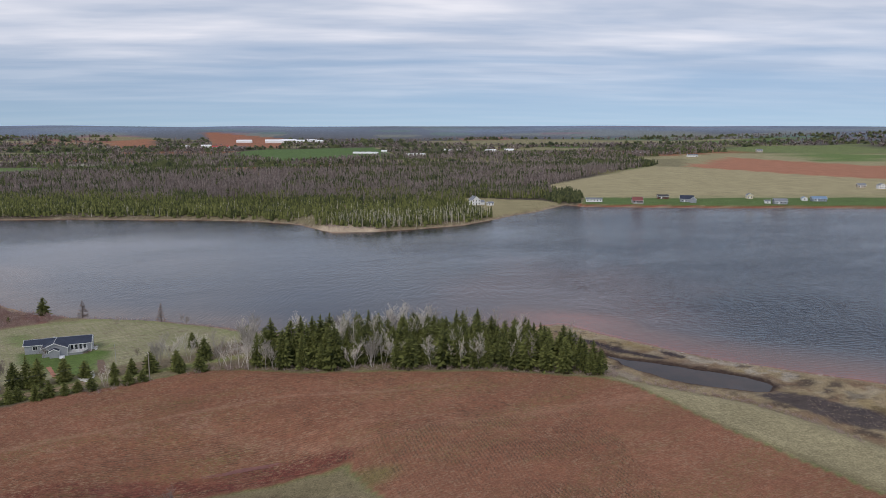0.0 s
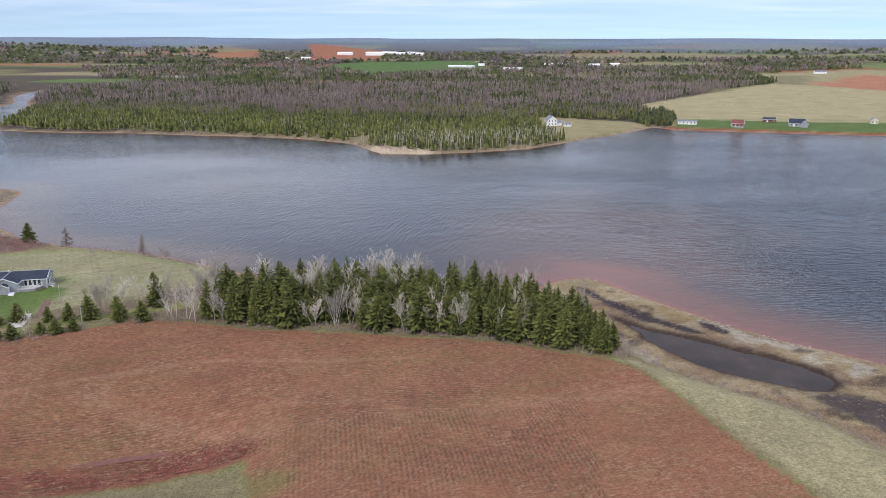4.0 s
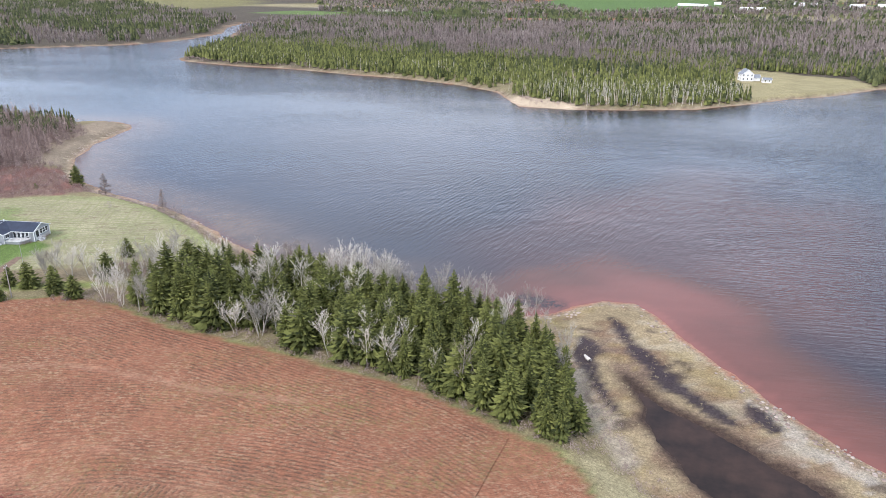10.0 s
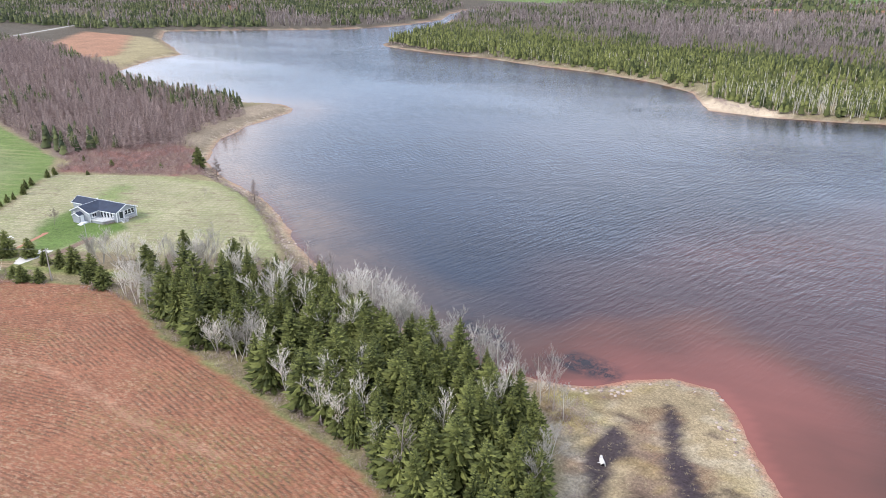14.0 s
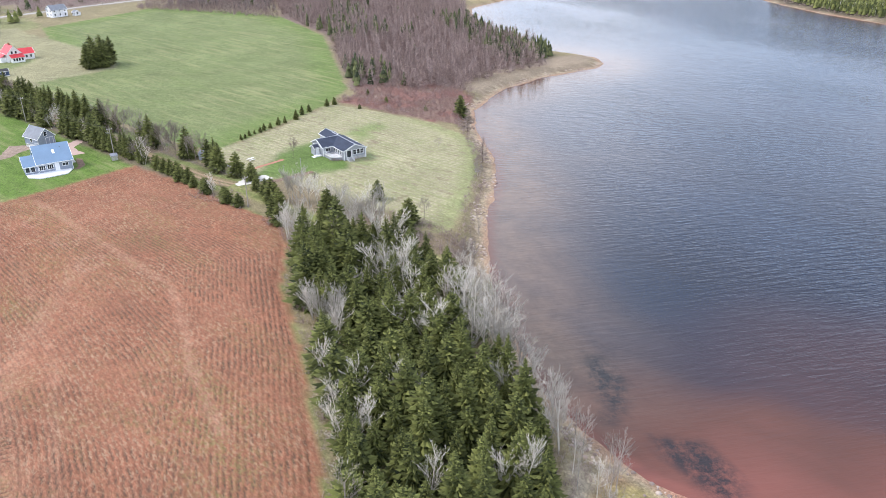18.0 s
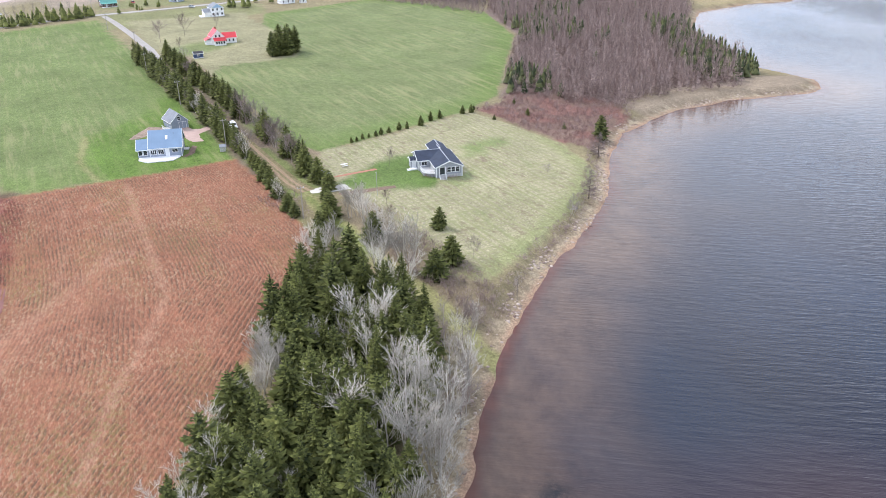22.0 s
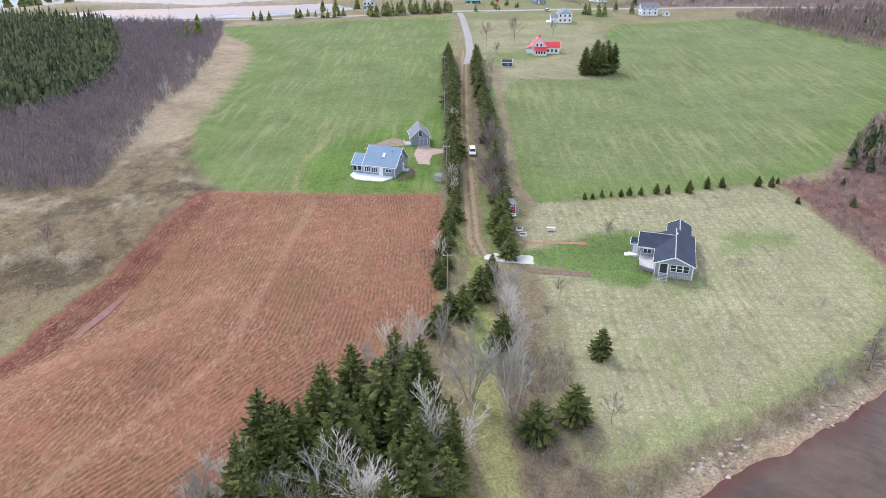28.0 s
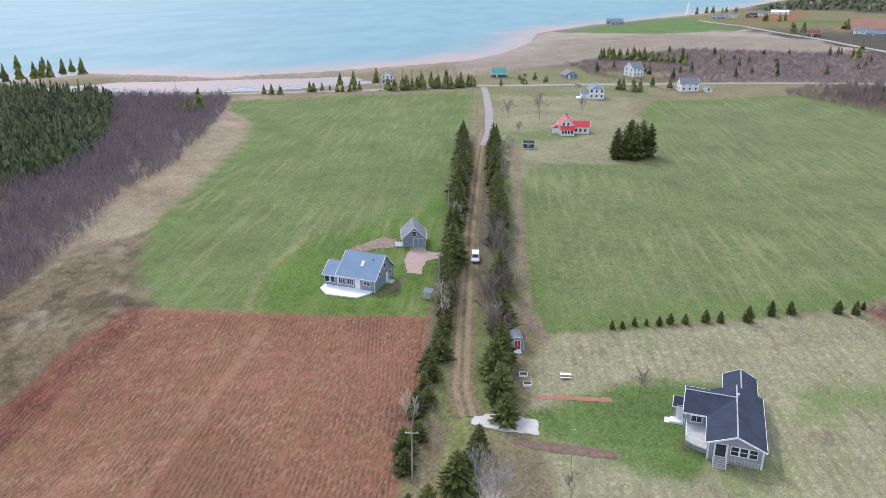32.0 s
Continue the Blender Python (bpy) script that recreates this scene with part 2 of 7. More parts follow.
MOWN = [(-134, 206), (-152, 226), (-180, 252), (-161, 268), (-144, 280), (-121, 287), (-100, 281), (-85, 274), (-66, 263), (-52, 254),
        (-56, 245), (-73, 236), (-92, 228), (-100, 222), (-118, 208)]
HOUSEGREEN = [(-103, 220), (-108, 216), (-118, 221), (-128, 228), (-134, 238), (-126, 242), (-112, 243), (-106, 240), (-105, 231)]
GREENPATCHES = [[(-140, 249), (-147, 254), (-151, 265), (-148, 266), (-137, 257), (-130, 251)], [(-108, 237), (-109, 244), (-109, 252), (-111, 254), (-117, 252), (-112, 244)]]
BLUEGREEN = [(-124, 182), (-106, 157), (-107, 149), (-122, 137), (-147, 128), (-172, 137), (-200, 133), (-206, 137), (-160, 163)]
LAWNPATH = [(-107, 149), (-114, 143), (-122, 137), (-147, 127)]
HEDGETRACK = [(-272, 117), (-201, 159), (-168, 179), (-140, 196), (-131, 207)]
REDLAWN = [(-222, 145), (-236, 142), (-252, 140), (-265, 159), (-275, 169), (-295, 167), (-331, 150), (-387, 117), (-411, 107), (-375, 45), (-296, 91)]
FLATS = [(-425, -20), (-467, -55), (-529, -74), (-633, -85), (-698, -104), (-847, -33), (-865, 123), (-757, 160), (-735, 190), (-690, 60), (-640, 25), (-533, 5)]
LANE = [(-40, 243), (-62, 231), (-83, 217), (-101, 208), (-107, 202.5), (-131, 187), (-180, 156), (-241, 119), (-278, 97), (-331, 67), (-403, 22)]
ROAD = [(-150, -290), (-215, -185), (-270, -107), (-348, -24), (-398, 15), (-450, 77), (-502, 139), (-552, 216), (-700, 420), (-1000, 800)]
N_MEADOW = [(60, 770), (60, 700), (64, 655), (72, 618), (84, 612), (128, 660), (162, 712), (145, 745)]
N_FIELD = [(186, 924), (477, 1369), (560, 1700), (900, 1960), (1600, 1900), (1400, 700), (542, 660), (240, 680), (172, 700), (196, 772), (186, 830)]
N_BEIGE = [(186, 924), (477, 1369), (659, 1112), (684, 989), (542, 782), (200, 772)]
N_RED = [(539, 1346), (783, 1699), (911, 1322), (900, 1000), (689, 997), (621, 1127)]
N_GREEN = [(1067, 1941), (1400, 1800), (1098, 1595), (938, 1362), (890, 1528)]
N_BEIGE2 = [(589, 1688), (657, 1624), (527, 1329), (478, 1371)]
N_LAWN = [(178, 705), (196, 765), (320, 752), (560, 745), (700, 740), (700, 668), (463, 672), (318, 682), (240, 695)]
NW_RED = [(-717, 514), (-640, 525), (-500, 440), (-499, 412), (-600, 420)]
NW_BEIGE = [(-640, 525), (-607, 528), (-488, 484), (-472, 456), (-437, 409), (-499, 412), (-500, 440)]
BAY_GREEN = [(-792, -140), (-1178, -130), (-1060, -45), (-952, 28), (-833, -42)]
BAY_BEIGE = [(-540, -70), (-700, -112), (-800, -150), (-833, -42), (-952, 28), (-830, 120), (-770, 180), (-700, 60)]
BAY_RED = [(-1011, 108), (-1049, 161), (-1300, 260), (-1300, 100)]
FARM_GAPS = [[(-1131, 2982), (-1025, 3300), (-792, 2569), (-896, 2447)], [(-948, 3821), (-494, 3379), (-385, 2610), (-655, 2784)], [(-448, 2011), (-393, 2414), (-72, 2523), (1, 1901), (-229, 1515)],
             [(200, 1990), (420, 1990), (900, 2500), (500, 2600)], [(900, 1960), (1500, 1960), (1700, 2600), (1100, 2500)], [(-800, 1500), (-560, 1450), (-560, 1510), (-800, 1560)], [(-520, 980), (-180, 1040), (-180, 1050), (-520, 990)]]
ROAD2 = [(-1090, -70), (-1058, -46), (-1008, 12), (-925, 74), (-865, 123), (-812, 159), (-740, 210)]
LAWN_N = [(-409, 12), (-432, 54), (-458, 90), (-450, 108), (-407, 124), (-395, 108), (-347, 50)]
LAWN_B = [(-420, 6), (-450, -5), (-498, 15), (-492, 60), (-502, 70), (-502, 98), (-486, 106), (-444, 52)]
TRACKS = [[(-104, 158), (-68, 178), (-45, 190.5), (-33, 193), (-14, 194), (8, 198)], [(-92, 147), (-60, 162), (-20, 172), (12, 176), (40, 180)]]
MUDFLATS = [[(47, 243.5), (48.6, 248.6), (51.8, 249), (54, 243.7), (53.7, 238), (55, 233.5), (57.5, 228.5), (61, 223.5), (63, 219.5), (60.6, 219.6), (56, 226.5), (53, 232.5), (49, 238)],
            [(52, 262), (56, 258.5), (61, 249.4), (66, 243.5), (71, 236.4), (75.5, 233), (80, 228.6), (82.5, 224.5), (78, 225.6), (73, 229.5), (68, 233), (63, 240.5), (59, 246), (55, 254)], [(84, 233), (87, 231), (90, 226), (88, 224.5), (84, 229)]]
SANDPATH = [(30, 246), (36, 243), (45, 240), (51, 233), (53, 226), (58, 219), (66, 206)]
WESTSCRUB = [(-77, 106), (-106, 84), (-143, 50), (-170, 36), (-210, 2), (-248, -31), (-285, -70), (-215, -185), (-100, -150), (-30, 40)]


def poly_dist(px, py, poly, closed=True):
    """Signed distance to a polygon (inside positive), or the plain distance to an open line."""
    a = np.array(poly, float)
    b = np.roll(a, -1, 0) if closed else a[1:]
    a = a if closed else a[:-1]
    best = np.full(px.shape, 1e18)
    inside = np.zeros(px.shape, bool)
    for (ax, ay), (bx, by) in zip(a, b):
        dx, dy = bx - ax, by - ay
        t = np.clip(((px - ax) * dx + (py - ay) * dy) / (dx * dx + dy * dy), 0, 1)
        best = np.minimum(best, (px - ax - t * dx) ** 2 + (py - ay - t * dy) ** 2)
        if closed:
            hit = (ay > py) != (by > py)
            inside ^= hit & (px < ax + (py - ay) / (dy if dy else 1e-9) * dx)
    d = np.sqrt(best)
    return np.where(inside, d, -d) if closed else d


def smooth(v, a, b):
    t = np.clip((v - a) / (b - a), 0, 1)
    return t * t * (3 - 2 * t)


GRID_RNG = np.random.RandomState(5)
LATTICE = GRID_RNG.rand(256, 256)


def wavy(x, y, size):
    """Smooth value noise from 0 to 1 with waves of about that many metres."""
    u, v = x / size, y / size
    i, j = np.floor(u).astype(int), np.floor(v).astype(int)
    fu, fv = u - i, v - j
    fu, fv = fu * fu * (3 - 2 * fu), fv * fv * (3 - 2 * fv)
    g = lambda p, q: LATTICE[p % 256, q % 256]
    return (g(i, j) * (1 - fu) + g(i + 1, j) * fu) * (1 - fv) + (g(i, j + 1) * (1 - fu) + g(i + 1, j + 1) * fu) * fv


def shore_far(x, y):
    """How far a place lies inland of the nearest tidal water (negative: in the water)."""
    return -np.maximum(poly_dist(x, y, ESTUARY), poly_dist(x, y, BAY))


def height(x, y):
    x, y = np.asarray(x, float), np.asarray(y, float)
    d = shore_far(x, y) + 1.6 * (wavy(x, y, 9.0) - 0.5) + 0.9 * (wavy(x, y, 2.7) - 0.5)
    low = np.maximum(poly_dist(x, y, MARSH), poly_dist(x, y, POND))
    z = np.where(d < 0, 0.09 * np.maximum(d, -25), 0.09 * np.minimum(d, 4.0))
    bank = smooth(d, 3.2, 7.5) * smooth(-low, -1.0, 9.0)
    z = z + bank * (1.65 + 0.5 * (wavy(x, y, 60.0) - 0.5) + smooth(d, 10, 120) * 0.8)
    z = z + smooth(low, 0, 4) * smooth(d, 1, 5) * (0.1 + 0.25 * (wavy(x, y, 6.0) - 0.4))
    z = z - 0.75 * smooth(poly_dist(x, y, POND) + 5.0 * (wavy(x, y, 14.0) - 0.5), -2, 3)
    z = z - 0.9 * smooth(poly_dist(x, y, CHANNEL) + 1.4 * (wavy(x, y, 5.0) - 0.5), -0.2, 2.0)
    z = z + 0.12 * bank * (wavy(x, y, 3.5) - 0.5)
    z = z - 4.9 * smooth(np.hypot((x + 40) * 0.8, y - 147), 36, 10)
    far = np.hypot(x, y - 150)
    z = z + smooth(far, 2600, 4700) * 70 * bank * (0.9 + 0.13 * wavy(x, y, 700.0)) + smooth(far, 900, 3000) * bank * 10 * (wavy(x, y, 420.0) - 0.3)
    return z


def ground_at(x, y):
    return float(height(np.array([x]), np.array([y]))[0])


def steps(*spans):
    """Grid lines: (from, to, step) spans, each starting where the last one ended."""
    out = []
    for a, b, s in spans:
        out += list(np.linspace(a, b, max(2, int(round((b - a) / s)) + 1))[:-1])
    return np.array(out + [spans[-1][1]])


GX = steps((-4900, -2000, 160), (-2000, -900, 45), (-900, -520, 10), (-520, -270, 4.5), (-270, 140, 1.3), (140, 300, 4), (300, 900, 20), (900, 4900, 130))
GY = steps((-4900, -1500, 160), (-1500, -400, 40), (-400, 80, 6), (80, 310, 1.2), (310, 420, 2.6), (420, 760, 4.5), (760, 1400, 14), (1400, 4900, 70))
XX, YY = np.meshgrid(GX, GY)
XX, YY = XX.ravel(), YY.ravel()
ZZ = height(XX, YY)
N = lambda s: wavy(XX, YY, s)
edge = 1.2 * (N(4.0) - 0.5) + 0.7 * (N(1.7) - 0.5)

# base colour of every zone
TINT = np.empty((len(XX), 3))
TINT[:] = (0.29, 0.245, 0.14)


def lay(mask, color):
    global TINT
    m = np.clip(mask, 0, 1)[:, None]
    TINT = TINT * (1 - m) + np.array(color) * m


def zone(poly, soft=0.5, grow=0.0, wob=1.0):
    return smooth(poly_dist(XX, YY, poly) + grow + edge * wob, -soft, soft)


dshore = shore_far(XX, YY)
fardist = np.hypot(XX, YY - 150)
# distant country: woods, bare fields and red soil in strips
patch = N(330.0)
lay(smooth(fardist, 480, 620), (0.115, 0.096, 0.072))
lay(smooth(fardist, 900, 1100) * (patch > 0.62), (0.24, 0.22, 0.10))
lay(smooth(fardist, 1000, 1300) * (N(290.0) > 0.74), (0.12, 0.18, 0.05))
lay(smooth(fardist, 1000, 1300) * (N(410.0) > 0.80), (0.36, 0.15, 0.08))
# blue distance haze painted into the colour of the farthest hills
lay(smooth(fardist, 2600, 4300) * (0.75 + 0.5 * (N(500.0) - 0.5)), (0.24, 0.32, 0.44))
farm = random.Random(8)
north = np.nonzero(YY > 900)[0]
for k in range(30):
    cx, cy = farm.uniform(-1700, 1900), farm.uniform(1150, 3300)
    if cx > 120 and cy < 2000:
        cx = -cx
    a, w, d = farm.uniform(-0.35, 0.35), farm.uniform(70, 260) * (0.6 + cy / 3300), farm.uniform(25, 75) * (0.5 + cy / 2600)
    FARM_GAPS.append([(cx + u * w * math.cos(a) - v * d * math.sin(a), cy + u * w * math.sin(a) + v * d * math.cos(a)) for u, v in ((-1, -1), (1, -0.8), (0.9, 1), (-0.9, 0.8))])
    m = smooth(poly_dist(XX[north], YY[north], FARM_GAPS[-1]), -6, 6)[:, None]
    TINT[north] = TINT[north] * (1 - m) + np.array(farm.choice(((0.36, 0.31, 0.18), (0.30, 0.27, 0.15), (0.15, 0.22, 0.07), (0.40, 0.18, 0.11)))) * m
for poly, color in ((N_FIELD, (0.40, 0.36, 0.20)), (N_BEIGE, (0.47, 0.41, 0.235)), (N_MEADOW, (0.38, 0.33, 0.18)), (N_RED, (0.50, 0.23, 0.14)), (N_GREEN, (0.17, 0.25, 0.075)), (N_BEIGE2, (0.28, 0.25, 0.14)),
                    (N_LAWN, (0.13, 0.20, 0.06)), (NW_RED, (0.40, 0.22, 0.14)), (NW_BEIGE, (0.36, 0.30, 0.17)), (BAY_GREEN, (0.15, 0.24, 0.07)), (BAY_BEIGE, (0.45, 0.375, 0.30)), (BAY_RED, (0.36, 0.19, 0.13)),
                    (FARM_GAPS[0], (0.42, 0.19, 0.11)), (FARM_GAPS[1], (0.40, 0.17, 0.10)), (FARM_GAPS[2], (0.12, 0.20, 0.06)), (FARM_GAPS[3], (0.30, 0.27, 0.15)), (FARM_GAPS[4], (0.20, 0.25, 0.09)), (FARM_GAPS[5], (0.50, 0.46, 0.38)), (FARM_GAPS[6], (0.46, 0.42, 0.34))):
    lay(zone(poly, 2.0, 0, 3.0), color)
for poly in (LAWN_N, LAWN_B):
    lay(zone(poly, 3.0, 0, 4.0) * 0.8, (0.24, 0.255, 0.115))
lay(zone(FLATS, 4.0, 0, 5.0), (0.36, 0.295, 0.225))
lay(zone([(-533, 7), (-684, 41), (-740, 195), (-640, 330), (-557, 222), (-509, 150), (-484, 100), (-522, 88)], 6.0, 0, 6.0) * 0.8, (0.27, 0.205, 0.185))
lay(zone(WESTSCRUB), (0.17, 0.135, 0.10))
POINTFLOOR = [(-196, 268), (-208, 289), (-187, 306), (-216, 330), (-222, 364), (-262, 376), (-300, 370), (-360, 372), (-428, 398), (-470, 400), (-700, 420), (-640, 310), (-480, 268), (-405, 262), (-330, 278), (-206, 264)]
OSIERS = [(-183, 254), (-190, 262), (-206, 268), (-209, 290), (-190, 306), (-172, 308), (-152, 299), (-138, 289), (-146, 280), (-162, 268)]
lay(zone(POINTFLOOR, 3.0, 0, 3.0), (0.235, 0.172, 0.150))
lay(zone(OSIERS, 1.5, 0, 2.0), (0.27, 0.185, 0.145))
lay(zone(OSIERS, 1.5, 0, 2.0) * smooth(N(9.0) + 0.4 * N(3.0), 0.72, 0.95), (0.285, 0.150, 0.122))
lay(zone([(-188, 306), (-214, 330), (-224, 350), (-236, 366), (-240, 398), (-206, 380), (-196, 345), (-176, 316)], 2.0, 0, 2.5) * 0.8, (0.36, 0.285, 0.215))
TANSTRIP = [(-288, -62), (-248, -26), (-208, 8), (-168, 40), (-140, 58), (-112, 84), (-100, 108)]
lay(smooth(poly_dist(XX, YY, TANSTRIP, False) + 5 * (N(12.0) - 0.5), 16, 7) * 0.9, (0.41, 0.325, 0.225))
lay(smooth(poly_dist(XX, YY, TANSTRIP, False), 14, 6) * smooth(N(8.0) + 0.5 * N(2.6), 0.85, 1.05) * 0.6, (0.27, 0.19, 0.13))
m_past = np.maximum(zone(PASTURE_W), zone(PASTURE_E))
lay(m_past, (0.195, 0.235, 0.098))
for poly in (PASTURE_W, PASTURE_E):
    lay(m_past * smooth(poly_dist(XX, YY, poly) + 6 * (N(22.0) - 0.5), 20, 3) * smooth(poly_dist(XX, YY, poly), -1, 1) * 0.6, (0.14, 0.225, 0.05))
m_past = m_past * (1 - zone(REDLAWN, 1.5, 0, 2.0))
lay(zone(REDLAWN, 1.5, 0, 2.0), (0.33, 0.31, 0.18))
lay(zone([(-272, 112), (-284, 122), (-300, 131), (-318, 128), (-312, 112), (-290, 100)], 4.0, 0, 4.0) * 0.7, (0.19, 0.255, 0.085))
lay(zone(PASTURE_W) * 0.6, (0.165, 0.225, 0.072))
lay(zone(BLUEGREEN, 4.0) * 0.95, (0.13, 0.215, 0.042))
lay(smooth(poly_dist(XX, YY, LAWNPATH, False) + edge, 1.5, 0.5) * 0.7, (0.30, 0.28, 0.13))
lay(smooth(poly_dist(XX, YY, HEDGETRACK, False) + edge, 2.2, 1.0) * 0.85, (0.31, 0.235, 0.165))
m_mown = zone(MOWN)
lay(m_mown, (0.41, 0.375, 0.24))
for poly in GREENPATCHES:
    lay(zone(poly, 3.0, 0, 3.5) * 0.7, (0.17, 0.26, 0.075))
lay(m_mown * smooth(poly_dist(XX, YY, MOWN), 7, 2) * smooth(dshore, 40, 14) * 0.5, (0.24, 0.29, 0.10))
lay(zone(HOUSEGREEN, 2.5, 1.0, 2.5) * 0.9, (0.115, 0.205, 0.042))
m_mown = m_mown * (1 - 0.8 * zone(HOUSEGREEN, 2.5, 1.0, 2.5))
m_marsh = zone(MARSH, 1.5)
lay(m_marsh, (0.39, 0.305, 0.185))
lay(m_marsh * smooth(N(7.0) + 0.6 * N(2.5), 1.0, 1.2) * 0.85, (0.09, 0.065, 0.055))
lay(zone([(50, 252), (56, 257), (61, 248), (67, 240), (64, 233.5), (58, 236), (54, 243)], 1.5, 0, 2.0) * 0.85, (0.235, 0.160, 0.118))
lay(zone([(33, 255), (42, 255), (47, 248), (42, 242), (34, 247)], 1.5, 0, 2.0) * 0.8, (0.34, 0.285, 0.115))
lay(zone([(82, 234), (90, 233), (104, 218), (118, 206), (112, 200), (98, 212), (88, 219), (84, 224)], 1.5, 0, 2.5) * smooth(N(3.4) + 0.4 * N(1.5), 0.6, 0.8) * 0.7, (0.52, 0.47, 0.40))
lay(smooth(poly_dist(XX, YY, SANDPATH, False) + edge, 3.0, 1.0) * 0.8, (0.46, 0.40, 0.31))
lay(m_marsh * smooth(N(6.0) + 0.5 * N(1.9), 0.8, 1.0) * 0.75, (0.27, 0.175, 0.11))
lay(m_marsh * smooth(N(4.3) + 0.5 * N(1.6), 0.95, 1.15) * 0.45, (0.48, 0.42, 0.31))
lay(m_marsh * smooth(N(3.1) * N(9.0), 0.42, 0.55) * 0.4, (0.36, 0.27, 0.11))
lay(zone(CHANNEL, 1.0, 2.0, 2.0) * 0.6, (0.20, 0.14, 0.10))
lay(zone(CHANNEL, 0.8, 0.4), (0.075, 0.050, 0.040))
lay(zone(MUDSTREAM, 1.0, 0.0, 2.0) * 0.9, (0.085, 0.068, 0.075))
for poly in MUDFLATS:
    lay(smooth(poly_dist(XX, YY, poly) + 1.1 * edge, -0.7, 0.7) * 0.95, (0.060, 0.046, 0.055))
m_field = zone(FIELD, 0.35, 0.7, 0.6)
MEADOW = [(58, 203), (62, 197), (68, 182), (76, 164), (95, 129), (160, 30), (230, 40), (170, 90), (112, 148), (103, 166), (90, 182), (76, 193), (64, 203)]
lay(zone(MEADOW, 1.5), (0.43, 0.375, 0.22))
lay(zone(FIELD, 1.2, 1.6, 1.0) * (1 - m_field), (0.22, 0.24, 0.09))
lay(m_field, (0.325, 0.144, 0.087))
WESTROUGH = [(-95, 130), (-99, 118), (-108, 102), (-120, 92), (-79, 103), (-30, 60), (-10, 128), (-16, 134), (-42, 140), (-61, 138)]
rough = zone(WESTROUGH, 3.0, 3, 3)
lay(rough, (0.25, 0.19, 0.115))
lay(rough * smooth(N(11.0) + 0.5 * N(3.0), 0.82, 1.05) * 0.6, (0.40, 0.34, 0.25))
lay(rough * smooth(N(8.0) + 0.5 * N(2.3), 0.80, 1.05) * 0.85, (0.13, 0.10, 0.062))
lay(rough * smooth(N(1.6) + 0.5 * N(5.0), 0.85, 1.05) * 0.6, (0.10, 0.075, 0.05))
lay(m_field, (0.325, 0.144, 0.087))
lay(zone(REDEDGE, 1.2, 0, 1.5) * (0.55 + 0.40 * smooth(N(3.0), 0.3, 0.7)), (0.215, 0.068, 0.054))
SEAM = [(-62, 172), (-40, 165), (-22, 163), (0, 168), (20, 172.5), (45, 180), (62, 186)]
lay(m_field * smooth(poly_dist(XX, YY, SEAM, False) + 1.5 * edge + 2 * (N(14.0) - 0.5), 3.5, 0.8) * 0.4, (0.41, 0.215, 0.140))
lay(m_field * smooth(np.hypot((XX + 15) * 0.7, YY - 147), 7, 2) * 0.7, (0.22, 0.21, 0.08))
for line, strong in zip(TRACKS, (0.62, 0.35)):
    lay(m_field * smooth(poly_dist(XX, YY, line, False) + 0.8 * edge, 1.3, 0.4) * strong, (0.41, 0.225, 0.150))
# sand and red earth along the water
bankzone = smooth(dshore + edge, 5.0, 3.4) * (fardist < 800) * (1 - m_marsh)
lay(bankzone * 0.8, (0.27, 0.205, 0.14))
lay(bankzone * smooth(N(2.2) + 0.4 * N(0.9), 0.75, 0.95), (0.44, 0.37, 0.26))
lay(bankzone * smooth(N(1.7) + 0.4 * N(5.0), 0.85, 1.0) * 0.7, (0.15, 0.11, 0.08))
beach = smooth(dshore + edge * 1.8, 3.4, 1.6)
lay(beach * (fardist < 2500) * 0.8, (0.42, 0.345, 0.235))
eastside = smooth(poly_dist(XX, YY, [(40, 262), (57, 274), (94, 232), (141, 198), (320, 60), (700, -150)], False), 9, 3)
lay(smooth(dshore + edge, 1.6, 0.2) * (fardist < 2500) * (0.45 + 0.55 * eastside), (0.42, 0.20, 0.14))
lay(smooth(dshore, 7.5, 5.5) * smooth(dshore, 1.0, 3.0) * (XX > 175) * (XX < 1400) * (YY > 600), (0.34, 0.11, 0.07))
lay(smooth(poly_dist(XX, YY, BAY) + 8 * (N(30.0) - 0.5), -40, -6) * (fardist < 1600) * smooth(-YY, -20, 60) * 0.7, (0.46, 0.38, 0.32))
lay(smooth(np.hypot(XX + 45, YY - 548), 34, 20) * (dshore > 0), (0.62, 0.50, 0.36))
lay(smooth(poly_dist(XX, YY, LANE, False) + 1.5 * edge, 8.0, 5.5) * (XX < -110) * (XX > -275) * 0.85, (0.19, 0.145, 0.115))
lay(smooth(poly_dist(XX, YY, LANE[3:6], False) + edge, 6.0, 4.0) * 0.8, (0.19, 0.235, 0.075))
lay(smooth(poly_dist(XX, YY, ROAD, False), 6.5, 3.5) * 0.7, (0.33, 0.29, 0.21))
GRASSTRACK = [(-23, 257), (-32, 251.5), (-41, 246), (-53, 237.4), (-65, 229), (-73, 224), (-87, 215.6), (-97, 209)]
lay(zone([(-60, 217), (-75, 223), (-92, 214), (-100, 222), (-82, 238), (-62, 250), (-48, 256), (-34, 257), (-40, 246), (-56, 232)], 1.5, 0, 2.5) * 0.7, (0.255, 0.20, 0.135))
lay(smooth(poly_dist(XX, YY, GRASSTRACK, False) + edge, 2.9, 1.7), (0.33, 0.315, 0.14))
lay(smooth(poly_dist(XX, YY, GRASSTRACK[4:], False) + edge, 1.6, 0.8) * 0.7, (0.20, 0.25, 0.075))
